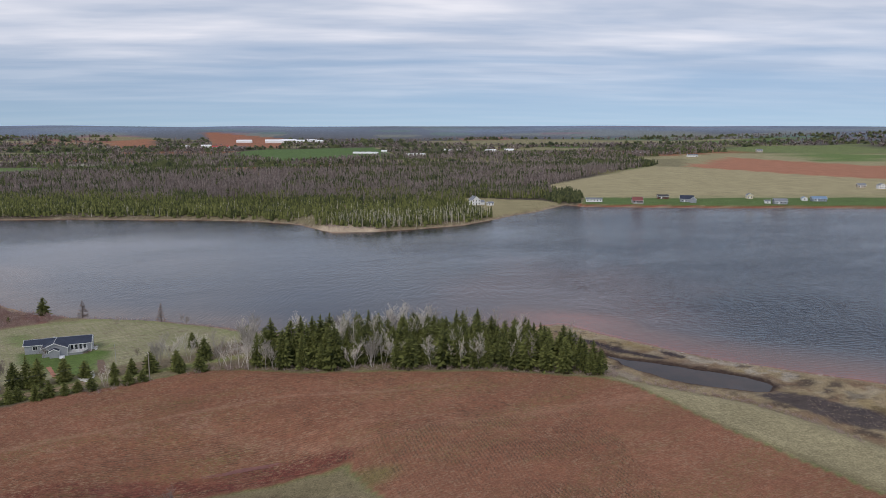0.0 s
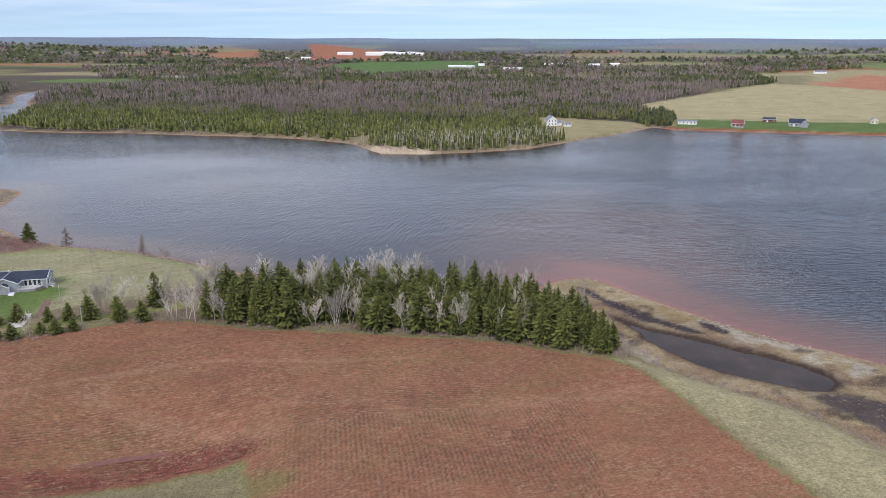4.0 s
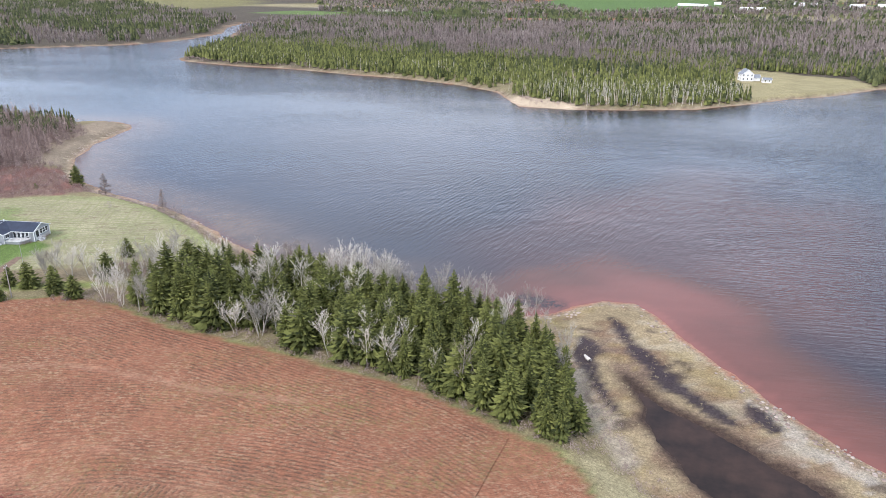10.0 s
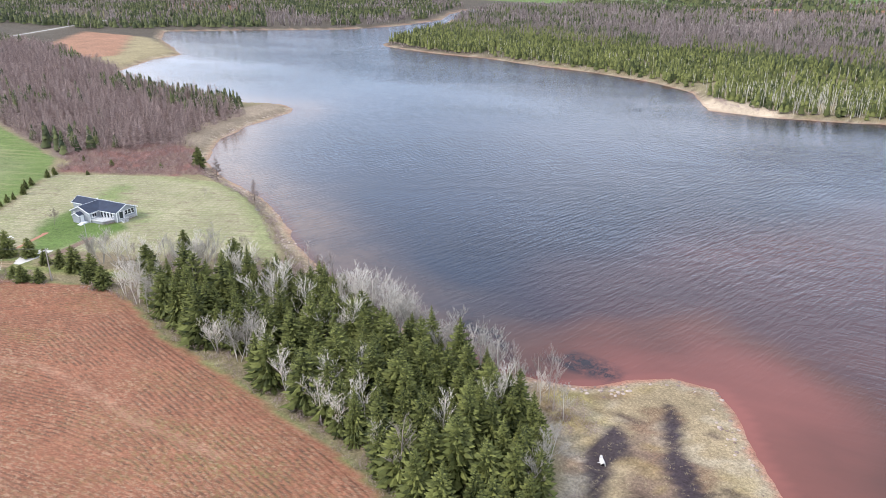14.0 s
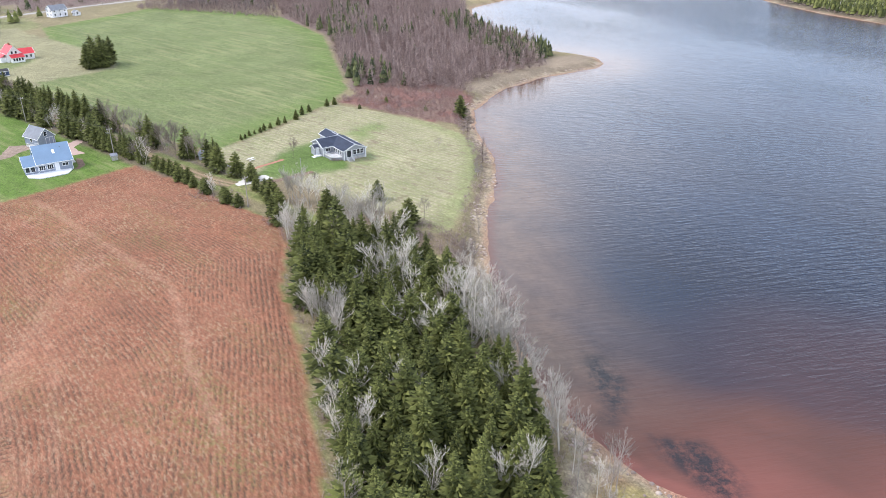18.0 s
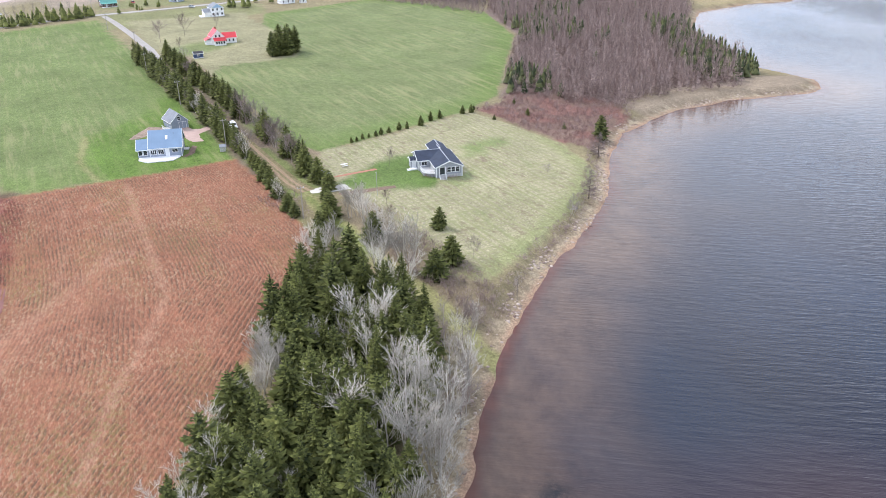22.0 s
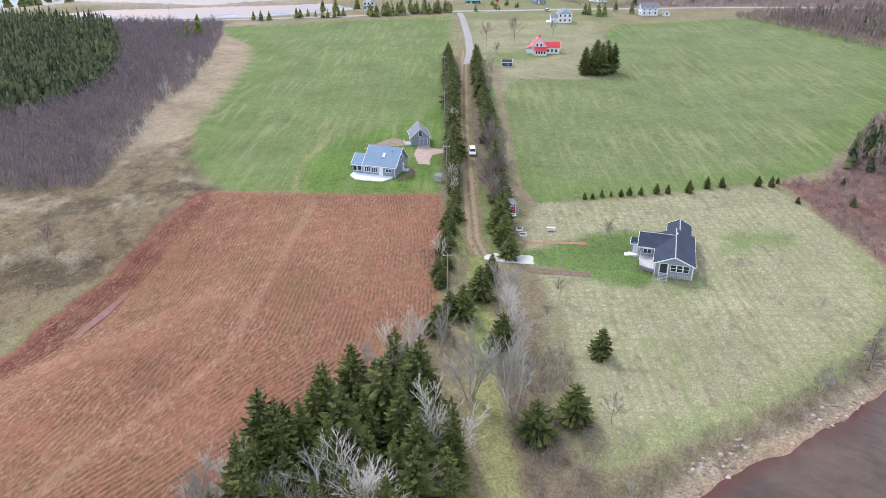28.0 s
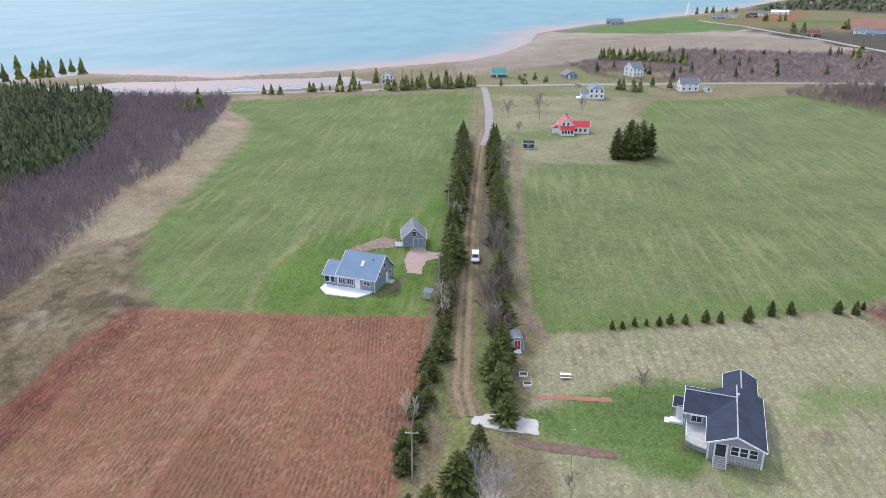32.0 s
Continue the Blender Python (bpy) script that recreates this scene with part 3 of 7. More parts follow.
# the rows of the ploughed field: along the lane, and round the headland beside the wood
rowa = YY - 0.16 * (XX - 10) + 0.0026 * (XX - 10) ** 2
woodedge = poly_dist(XX, YY, [(-90, 209), (-71, 219), (-56, 218), (-9, 214.5), (33, 210), (58, 201), (69, 182), (96, 128), (150, 40)], False)
HEAD = smooth(24 + 6 * (N(30.0) - 0.5) - 24 * smooth(-XX, 50, 58) - woodedge, -1.0, 1.0)
rowb = XX * math.cos(radians(14.0)) + YY * math.sin(radians(14.0))
EAST = zone(EASTBLOCK, 1.0, 0, 1.0)
ROWS = np.stack([rowa + 0.6 * N(25.0), woodedge + 0.6 * N(25.0), HEAD], 1)
BLOCKS = np.stack([rowb + 0.6 * N(25.0), EAST, EAST], 1)


def zone_layer(me, name, rgb, alpha=None):
    data = np.ones((len(rgb), 4))
    data[:, :3] = rgb
    layer = me.color_attributes.new(name, "FLOAT_COLOR", "POINT")
    layer.data.foreach_set("color", data.ravel())


def grid_sheet(name, gx, gy, z, material):
    nx, ny = len(gx), len(gy)
    xx, yy = np.meshgrid(gx, gy)
    verts = np.stack([xx.ravel(), yy.ravel(), z], 1)
    i = np.arange(nx * ny).reshape(ny, nx)
    quads = np.stack([i[:-1, :-1], i[:-1, 1:], i[1:, 1:], i[1:, :-1]], -1).reshape(-1, 4)
    me = bpy.data.meshes.new(name)
    me.vertices.add(len(verts))
    me.vertices.foreach_set("co", verts.ravel())
    me.loops.add(quads.size)
    me.loops.foreach_set("vertex_index", quads.ravel())
    me.polygons.add(len(quads))
    me.polygons.foreach_set("loop_start", np.arange(0, quads.size, 4))
    me.polygons.foreach_set("loop_total", np.full(len(quads), 4))
    me.update()
    me.polygons.foreach_set("use_smooth", np.ones(len(quads), bool))
    me.materials.append(material)
    return new(name, me)


def turned(k, vec, degrees, sx, sy):
    """Coordinates along and across a direction, each with a scale of its own."""
    return k.mapped(k.mapped(vec, rot=(0, 0, radians(-degrees))), scale=(sx, sy, 1))


def ground_material():
    k = Mat("open_ground")
    p = k.pos()
    tint = k.attr("tint")
    zones = k.node("SeparateColor", {"Color": k.attr("zones")})
    field, mown, past = zones.outputs[0], zones.outputs[1], zones.outputs[2]
    big, mid, fine = k.noise(p, 0.05, 5.0), k.noise(p, 0.5, 4.0, 0.7), k.noise(p, 2.0, 4.0, 0.75)
    clump = k.span(mid, 0.30, 0.70, 0.80, 1.20)
    grain = k.math("MULTIPLY", k.span(fine, 0.32, 0.68, 0.70, 1.30), k.span(k.noise(p, 5.0, 2.0, 0.6), 0.3, 0.7, 0.80, 1.20))
    v = k.math("MULTIPLY", k.math("MULTIPLY", k.span(big, 0.3, 0.7, 0.84, 1.16), clump), grain)
    n = k.node("VectorMath", operation="SCALE")
    k.put(n.inputs[0], tint)
    k.put(n.inputs["Scale"], v)
    col = n.outputs[0]
    soil = k.math("MULTIPLY", k.span(big, 0.3, 0.7, 0.88, 1.12), k.span(mid, 0.30, 0.70, 0.88, 1.12))
    n = k.node("VectorMath", operation="SCALE")
    k.put(n.inputs[0], tint)
    k.put(n.inputs["Scale"], soil)
    col = k.mix(field, col, n.outputs[0])
    # thin ragged furrows along the rows, their shade painted dark, with weeds between them
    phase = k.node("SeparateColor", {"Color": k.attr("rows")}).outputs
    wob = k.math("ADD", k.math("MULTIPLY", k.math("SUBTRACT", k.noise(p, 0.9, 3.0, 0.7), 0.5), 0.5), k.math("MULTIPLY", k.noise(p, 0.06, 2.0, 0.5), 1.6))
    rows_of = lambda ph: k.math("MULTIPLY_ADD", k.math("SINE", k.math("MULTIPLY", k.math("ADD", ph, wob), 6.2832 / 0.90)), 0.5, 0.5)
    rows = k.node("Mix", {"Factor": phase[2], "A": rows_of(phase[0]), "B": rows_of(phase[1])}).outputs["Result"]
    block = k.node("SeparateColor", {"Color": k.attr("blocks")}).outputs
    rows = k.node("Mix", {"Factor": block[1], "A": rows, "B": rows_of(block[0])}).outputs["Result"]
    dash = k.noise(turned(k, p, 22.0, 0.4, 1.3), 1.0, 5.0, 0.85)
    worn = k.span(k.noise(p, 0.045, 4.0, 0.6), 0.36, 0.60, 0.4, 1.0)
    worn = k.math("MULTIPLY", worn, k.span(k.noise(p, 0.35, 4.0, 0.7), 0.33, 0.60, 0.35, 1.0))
    groove_shade = k.math("MULTIPLY", k.span(rows, 0.34, 0.12), k.math("MULTIPLY", k.span(dash, 0.43, 0.51), worn))
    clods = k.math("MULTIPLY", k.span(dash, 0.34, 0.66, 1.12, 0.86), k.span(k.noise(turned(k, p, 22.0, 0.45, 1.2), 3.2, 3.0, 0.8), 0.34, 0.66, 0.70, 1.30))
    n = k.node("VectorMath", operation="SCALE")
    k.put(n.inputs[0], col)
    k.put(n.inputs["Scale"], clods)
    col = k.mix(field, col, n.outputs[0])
    col = k.mix(k.math("MULTIPLY", k.math("MULTIPLY", groove_shade, field), 0.30), col, (0.062, 0.044, 0.030))
    # shade of the field sheet's furrow bottoms, painted dark from its mask
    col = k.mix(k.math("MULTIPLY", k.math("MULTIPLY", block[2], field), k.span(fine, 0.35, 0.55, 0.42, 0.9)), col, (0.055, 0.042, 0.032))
    stubble = k.math("MULTIPLY", k.span(k.noise(turned(k, p, 22.0, 0.5, 1.3), 1.5, 4.0, 0.85), 0.50, 0.62), k.span(k.noise(p, 0.07, 4.0, 0.7), 0.36, 0.62, 0.25, 0.8))
    col = k.mix(k.math("MULTIPLY", stubble, field), col, (0.33, 0.225, 0.145))
    weeds = k.math("MULTIPLY", field, k.span(k.noise(turned(k, p, 28.0, 0.3, 1.0), 0.085, 5.0, 0.7), 0.47, 0.66, 0.0, 0.62))
    weeds = k.math("MULTIPLY", weeds, k.span(k.noise(p, 1.3, 4.0, 0.8), 0.46, 0.60))
    col = k.mix(weeds, col, (0.17, 0.15, 0.058))
    # mowing streaks both ways, bald spots, fresh grass
    ways = []
    for turn, sc in ((31.0, 0.75), (121.0, 0.62)):
        streak = k.noise(turned(k, p, turn, 0.10, 1.0), sc, 4.0, 0.6)
        wave = k.node("TexWave", {"Vector": k.mapped(p, rot=(0, 0, radians(-turn))), "Scale": 0.17, "Distortion": 1.2, "Detail": 2.0, "Detail Scale": 1.2}, bands_direction="Y").outputs["Fac"]
        ways.append(k.math("ADD", k.math("MULTIPLY", streak, 0.75), k.math("MULTIPLY", wave, 0.25)))
    lines = k.math("MAXIMUM", k.span(ways[0], 0.46, 0.66), k.span(ways[1], 0.50, 0.72))
    lines = k.math("MULTIPLY", lines, k.span(fine, 0.36, 0.58, 0.25, 1.0))
    col = k.mix(k.math("MULTIPLY", k.math("MULTIPLY", mown, lines), 0.72), col, (0.20, 0.215, 0.088))
    bald = k.math("MULTIPLY", mown, k.span(k.noise(turned(k, p, 31, 0.5, 1.0), 0.33, 6.0, 0.75), 0.55, 0.68, 0.0, 0.8))
    col = k.mix(bald, col, (0.16, 0.115, 0.085))
    lush = k.math("MULTIPLY", k.math("MAXIMUM", mown, past), k.span(k.noise(turned(k, p, 31, 0.35, 1.0), 0.16, 6.0, 0.75), 0.53, 0.68, 0.0, 0.34))
    col = k.mix(lush, col, (0.125, 0.175, 0.05))
    straw = k.noise(turned(k, p, 31, 0.09, 1.0), 0.42, 5.0, 0.7)
    straw = k.math("MULTIPLY", k.span(straw, 0.47, 0.66), k.span(k.noise(p, 0.028, 3.0), 0.38, 0.6, 0.25, 1.0))
    col = k.mix(k.math("MULTIPLY", past, k.math("MULTIPLY", straw, 0.5)), col, (0.28, 0.265, 0.135))
    hgt = k.math("ADD", k.math("MULTIPLY", k.math("MULTIPLY", rows, field), k.math("MULTIPLY", worn, 0.10)), k.math("MULTIPLY", fine, k.span(field, 0.0, 1.0, 0.9, 0.4)))
    k.bump(hgt, 0.9, 0.26)
    return k.done(col, 0.95, 0.0, 0.15)


for cx, cy, rad in ((-75, 168.5, 3.4), (-60.5, 175, 3.2), (-88, 160, 2.6)):
    ring = np.abs(np.hypot(XX - cx, (YY - cy) * 1.25) - rad)
    lay(m_field * smooth(ring, 0.9, 0.3) * 0.4, (0.50, 0.27, 0.20))
TINT *= 0.70
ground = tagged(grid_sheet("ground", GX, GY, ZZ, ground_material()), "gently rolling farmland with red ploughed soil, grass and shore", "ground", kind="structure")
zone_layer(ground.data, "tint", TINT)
zone_layer(ground.data, "rows", ROWS)
zone_layer(ground.data, "blocks", BLOCKS * (1, 1, 0))
ZONES = np.stack([m_field, m_mown, m_past], 1)
zone_layer(ground.data, "zones", ZONES)


# ---- the ridges and furrows of the ploughed field ----
def on_grid(values, x, y):
    """Values of the ground's grid at other places, by linear steps."""
    table = np.asarray(values).reshape(len(GY), len(GX), -1)
    i, j = np.clip(np.searchsorted(GX, x) - 1, 0, len(GX) - 2), np.clip(np.searchsorted(GY, y) - 1, 0, len(GY) - 2)
    u, v = ((x - GX[i]) / (GX[i + 1] - GX[i]))[:, None], ((y - GY[j]) / (GY[j + 1] - GY[j]))[:, None]
    return (table[j, i] * (1 - u) + table[j, i + 1] * u) * (1 - v) + (table[j + 1, i] * (1 - u) + table[j + 1, i + 1] * u) * v


def furrow_sheet():
    gx, gy = np.arange(-126.0, 46.0, 0.3), np.arange(126.0, 217.0, 0.3)
    x, y = [q.ravel() for q in np.meshgrid(gx, gy)]
    inland = poly_dist(x, y, FIELD)
    phases = on_grid(ROWS, x, y)
    blocks = on_grid(BLOCKS, x, y)
    ragged = 0.26 * (wavy(x, y, 1.3) - 0.5) + 0.12 * (wavy(x + 40, y, 0.6) - 0.5) + 1.2 * wavy(x, y, 17.0)
    ridge = lambda ph: (0.5 + 0.5 * np.sin((ph + ragged) * 2 * np.pi / 0.95)) ** 0.7
    shape = np.where(blocks[:, 1] > 0.5, ridge(blocks[:, 0]), np.where(phases[:, 2] > 0.5, ridge(phases[:, 1]), ridge(phases[:, 0])))
    worn = (0.35 + 0.65 * smooth(wavy(x, y, 14.0) + 0.5 * wavy(x, y, 4.0), 0.45, 0.85)) * (0.6 + 0.6 * wavy(x, y, 2.1)) * (1 - 0.7 * smooth(poly_dist(x, y, TRACKS[0], False), 1.6, 0.6))
    worn = worn * (1 + 0.9 * smooth(poly_dist(x, y, REDEDGE), -1, 1))
    z = on_grid(ZZ, x, y)[:, 0] + 0.05 + (0.27 * shape * worn + 0.09 * (wavy(x, y, 0.75) - 0.5)) * smooth(inland, 0.4, 1.8)
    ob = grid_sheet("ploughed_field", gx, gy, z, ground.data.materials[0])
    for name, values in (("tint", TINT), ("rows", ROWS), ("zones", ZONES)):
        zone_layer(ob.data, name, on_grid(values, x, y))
    # shade of the furrow bottoms, painted in broken dark lines along the rows
    furrow_shade = smooth(shape, 0.55, 0.15) * smooth(wavy(x, y, 1.0) + 0.6 * wavy(x + 90, y, 6.0), 0.48, 0.85) * np.clip(worn, 0, 1)
    zone_layer(ob.data, "blocks", np.stack([blocks[:, 0], blocks[:, 1], furrow_shade], 1))
    bm = bmesh.new()
    bm.from_mesh(ob.data)
    bm.verts.ensure_lookup_table()
    bmesh.ops.delete(bm, geom=[bm.verts[int(i)] for i in np.nonzero(inland < 0.5)[0]], context="VERTS")
    bm.to_mesh(ob.data)
    bm.free()
    return tagged(ob, "ploughed field of red soil with ragged ridges and furrows", "field", kind="structure")


furrow_sheet()


def water_material(name):
    k = Mat(name)
    p = k.pos()
    mud = k.node("SeparateColor", {"Color": k.attr("mud")})
    shoal = k.node("SeparateColor", {"Color": k.attr("shoal")})
    w = k.node("VectorMath", {0: p, 1: k.node("VectorMath", {0: k.noise(p, 0.02, 3.0, 0.5, "Color"), "Scale": 22.0}, operation="SCALE").outputs[0]}, operation="ADD").outputs[0]
    cur = k.noise(turned(k, w, 25, 0.45, 1.0), 0.022, 5.0, 0.6)
    m = k.math("MULTIPLY", mud.outputs[0], k.span(cur, 0.3, 0.65, 0.6, 1.15))
    deep = k.mix(k.span(cur, 0.38, 0.62), (0.002, 0.007, 0.020), (0.006, 0.016, 0.036))
    silt = k.span(k.noise(w, 0.009, 4.0), 0.45, 0.7, 0.0, 0.35)
    deep = k.mix(silt, deep, (0.024, 0.021, 0.028))
    # the brown bottom shows through the shallows, with dark beds of weed on it
    bottom = k.mix(k.span(k.noise(w, 0.10, 5.0, 0.7), 0.35, 0.65), (0.080, 0.050, 0.035), (0.150, 0.098, 0.068))
    col = k.mix(k.math("MULTIPLY", shoal.outputs[0], k.span(cur, 0.3, 0.7, 1.0, 0.6)), deep, bottom)
    col = k.mix(k.span(m, 0.0, 0.45), col, (0.085, 0.033, 0.023))
    col = k.mix(k.span(m, 0.45, 1.0), col, (0.20, 0.066, 0.050))
    weed = k.math("MULTIPLY", shoal.outputs[1], k.span(k.noise(p, 0.35, 5.0, 0.8), 0.36, 0.56))
    col = k.mix(k.math("MULTIPLY", weed, 0.92), col, (0.007, 0.009, 0.013))
    col = k.mix(mud.outputs[1], col, k.mix(k.span(k.noise(p, 0.12, 5.0, 0.7), 0.35, 0.65), (0.016, 0.011, 0.010), (0.045, 0.026, 0.020)))
    bay = k.mix(k.span(cur, 0.35, 0.65), (0.14, 0.27, 0.31), (0.18, 0.32, 0.35))
    bay = k.mix(m, bay, (0.40, 0.30, 0.27))
    col = k.mix(mud.outputs[2], col, bay)
    calm = k.math("SUBTRACT", 1.0, mud.outputs[1])
    # ripples run along the wooded shore, and turn across the open water
    east = k.span(k.node("SeparateXYZ", {0: p}).outputs["X"], 45.0, 125.0)
    rip_a = k.noise(turned(k, p, 84, 0.2, 1.0), 0.85, 3.0, 0.6)
    rip_b = k.noise(turned(k, p, 12, 0.2, 1.0), 0.85, 3.0, 0.6)
    ripple = k.node("Mix", {"Factor": east, "A": rip_a, "B": rip_b}).outputs["Result"]
    wave = k.noise(turned(k, p, 40, 0.5, 1.0), 0.15, 4.0, 0.6)
    gust = k.math("MULTIPLY", k.span(k.noise(turned(k, w, 15, 0.4, 1.0), 0.016, 4.0), 0.36, 0.62, 0.45, 1.0), k.span(shoal.outputs[2], 0.0, 1.0, 0.12, 1.0))
    h = k.math("ADD", k.math("MULTIPLY", ripple, k.math("MULTIPLY", gust, 0.80)), k.math("MULTIPLY", wave, k.math("MULTIPLY", gust, 0.30)))
    k.bump(k.math("MULTIPLY", h, calm), 1.0, 1.15)
    k.bsdf.inputs["IOR"].default_value = 1.33
    open_bay = mud.outputs[2]
    return k.done(col, k.math("MAXIMUM", k.span(gust, 0.1, 1.0, 0.10, 0.22), k.math("MULTIPLY", open_bay, 0.5)), 0.0, k.math("SUBTRACT", k.span(open_bay, 0.0, 1.0, 0.5, 0.2), k.math("MULTIPLY", mud.outputs[1], 0.28)))


WX = steps((-4900, -1000, 180), (-1000, -300, 18), (-300, -70, 3.5), (-70, 90, 1.6), (90, 160, 3.0), (160, 700, 14), (700, 4900, 200))
WY = steps((-4900, -600, 180), (-600, 200, 20), (200, 245, 3.0), (245, 290, 1.6), (290, 440, 4.0), (440, 1100, 12))
wx, wy = np.meshgrid(WX, WY)
wx, wy = wx.ravel(), wy.ravel()
water = tagged(grid_sheet("water", WX, WY, np.where(np.hypot(wx + 38, wy - 145) < 70, -7.0, 0.0), water_material("tidal_water")), "wind-rippled blue-grey tidal water, red with silt along the shore", "water", kind="structure")
wd = -shore_far(wx, wy)
spit = smooth(np.hypot(wx - 54, wy - 268) + 16 * (wavy(wx, wy, 14.0) - 0.5), 54, 5)
east = smooth(poly_dist(wx, wy, [(40, 262), (57, 274), (94, 232), (141, 198), (320, 60), (700, -150)], False), 34, 1)
outer = smooth(np.hypot((wx - 72) * 0.8, (wy - 330) * 0.62) + 22 * (wavy(wx, wy, 30.0) - 0.5), 66, 30) * 0.34
shelf = smooth(wd + 10 * (wavy(wx, wy, 19.0) - 0.5), 34, 3) * (wy < 430) * (wx < 62)
inbay = (poly_dist(wx, wy, BAY) > -60) * smooth(-wx - 0.6 * wy, 100, 200)
MUD = np.clip(0.5 * smooth(wd, 3.0, 0.3) + 0.85 * np.maximum(np.maximum(spit, east * 0.9), outer), 0, 1)
MUD = np.where(inbay > 0.5, smooth(wd + 30 * (wavy(wx, wy, 60.0) - 0.5), 70, 0), MUD)
brook = smooth(poly_dist(wx, wy, MARSH), -1, 1) * (wx > 40) * smooth(-wd, 3.0, 6.0)
weedbed = lambda poly: smooth(poly_dist(wx, wy, poly) + 4 * (wavy(wx, wy, 5.0) - 0.5), -2.0, 1.2)
WEEDS = np.maximum(weedbed([(0, 262), (4, 266.5), (13, 265.5), (21, 260), (21, 257), (13, 257.5), (6, 259)]), weedbed([(27, 262), (30, 267), (36, 266.5), (40.5, 265), (41.5, 260.5), (34, 260)]))
WIND = smooth(wd + 24 * (wavy(wx, wy, 42.0) - 0.5), 10, 75) * (0.14 + 0.86 * smooth(wx + 0.25 * (wy - 300), -50, 120))
WIND = np.maximum(WIND, 0.75 * smooth(wy, 450, 580))
zone_layer(water.data, "shoal", np.stack([shelf, WEEDS, WIND], 1))
zone_layer(water.data, "mud", np.stack([MUD * (1 - brook), brook, inbay], 1))


# ---- the lane: two worn wheel tracks with grass between ----
def lane_material():
    k = Mat("worn_lane")
    p = k.pos()
    a = k.math("MULTIPLY", k.math("ABSOLUTE", k.math("SUBTRACT", k.node("SeparateColor", {"Color": k.attr("across")}).outputs[0], 0.5)), 5.2)
    a = k.math("ADD", a, k.math("MULTIPLY", k.math("SUBTRACT", k.noise(p, 0.9, 4.0, 0.7), 0.5), 0.7))
    grit = k.noise(p, 2.6, 4.0, 0.75)
    earth = k.mix(k.span(grit, 0.3, 0.7), (0.20, 0.135, 0.085), (0.36, 0.27, 0.18))
    turf = k.mix(k.span(k.noise(p, 1.2, 5.0, 0.75), 0.35, 0.65), (0.10, 0.09, 0.04), (0.24, 0.20, 0.115))
    wheel = k.math("MULTIPLY", k.span(a, 0.25, 0.5), k.span(a, 1.55, 1.25))
    wheel = k.math("MULTIPLY", wheel, k.span(k.noise(p, 0.25, 3.0), 0.3, 0.5, 0.7, 1.0))
    k.bump(grit, 0.6, 0.06)
    return k.done(k.mix(wheel, turf, earth), 0.95, 0.0, 0.15)


def ribbon(name, line, half, lift, material, label):
    """A strip laid on the ground along a line, with its own coordinate across."""
    pts = []
    for (ax, ay), (bx, by) in zip(line, line[1:]):
        n = max(1, int(math.hypot(bx - ax, by - ay) / 1.5))
        pts += [(ax + (bx - ax) * i / n, ay + (by - ay) * i / n) for i in range(n)]
    pts.append(line[-1])
    pts = np.array(pts)
    d = np.gradient(pts, axis=0)
    d /= np.linalg.norm(d, axis=1)[:, None]
    m = 9
    u = np.linspace(-1, 1, m)
    xy = pts[:, None, :] + np.stack([-d[:, 1], d[:, 0]], 1)[:, None, :] * (u * half)[None, :, None]
    xy = xy.reshape(-1, 2)
    z = height(xy[:, 0], xy[:, 1]) + lift
    i = np.arange(len(xy)).reshape(-1, m)
    quads = np.stack([i[:-1, :-1], i[:-1, 1:], i[1:, 1:], i[1:, :-1]], -1).reshape(-1, 4)
    me = bpy.data.meshes.new(name)
    me.from_pydata(np.column_stack([xy, z]).tolist(), [], quads.tolist())
    me.materials.append(material)
    ob = tagged(new(name, me), label, "lane", kind="structure")
    zone_layer(me, "across", np.repeat(np.tile((u + 1) / 2, len(pts))[:, None], 3, 1))
    return ob


ribbon("lane", [q for q in LANE if -295 < q[0] < -98] + [(-292, 89)], 2.6, 0.06, lane_material(), "earth lane with two tan wheel tracks and grass between")


# ---- the paved road, its branch to the village and the lane's gravel end ----
M_ROAD = simple("pale_worn_asphalt", (0.33, 0.315, 0.30), 0.9, 0.12, 0.3, 4.0)
M_LANEGRAVEL = simple("pale_grey_gravel", (0.30, 0.28, 0.26), 0.95, 0.2, 0.5, 5.0)
ribbon("road", ROAD, 2.5, 0.12, M_ROAD, "pale worn asphalt road past the farmhouses")
ribbon("road_branch", ROAD2, 4.0, 0.35, M_ROAD, "pale road winding to the village by the bay")
ribbon("lane_end", [(-264, 107), (-290, 93), (-331, 67), (-371, 40), (-395, 23)], 1.9, 0.08, M_LANEGRAVEL, "pale gravel end of the lane by the road")


# ---- plants ----
rng = random.Random(11)


def part(name, data, material, parent, label=""):
    """One mesh, from a bmesh or from (verts, faces), as a child of a thing or of a part."""
    me = bpy.data.meshes.new(name)
    if isinstance(data, bmesh.types.BMesh):
        data.to_mesh(me)
        data.free()
    else:
        me.from_pydata(data[0], [], data[1])
    me.materials.append(material)
    ob = new(name, me)
    ob.parent = parent
    return tagged(ob, label)


def empty_thing(name, label, category, group="", x=0.0, y=0.0, z=0.0, rz=0.0):
    ob = tagged(new(name), label, category, group)
    ob.matrix_basis = pose(x, y, z, 0, 0, rz)
    return ob


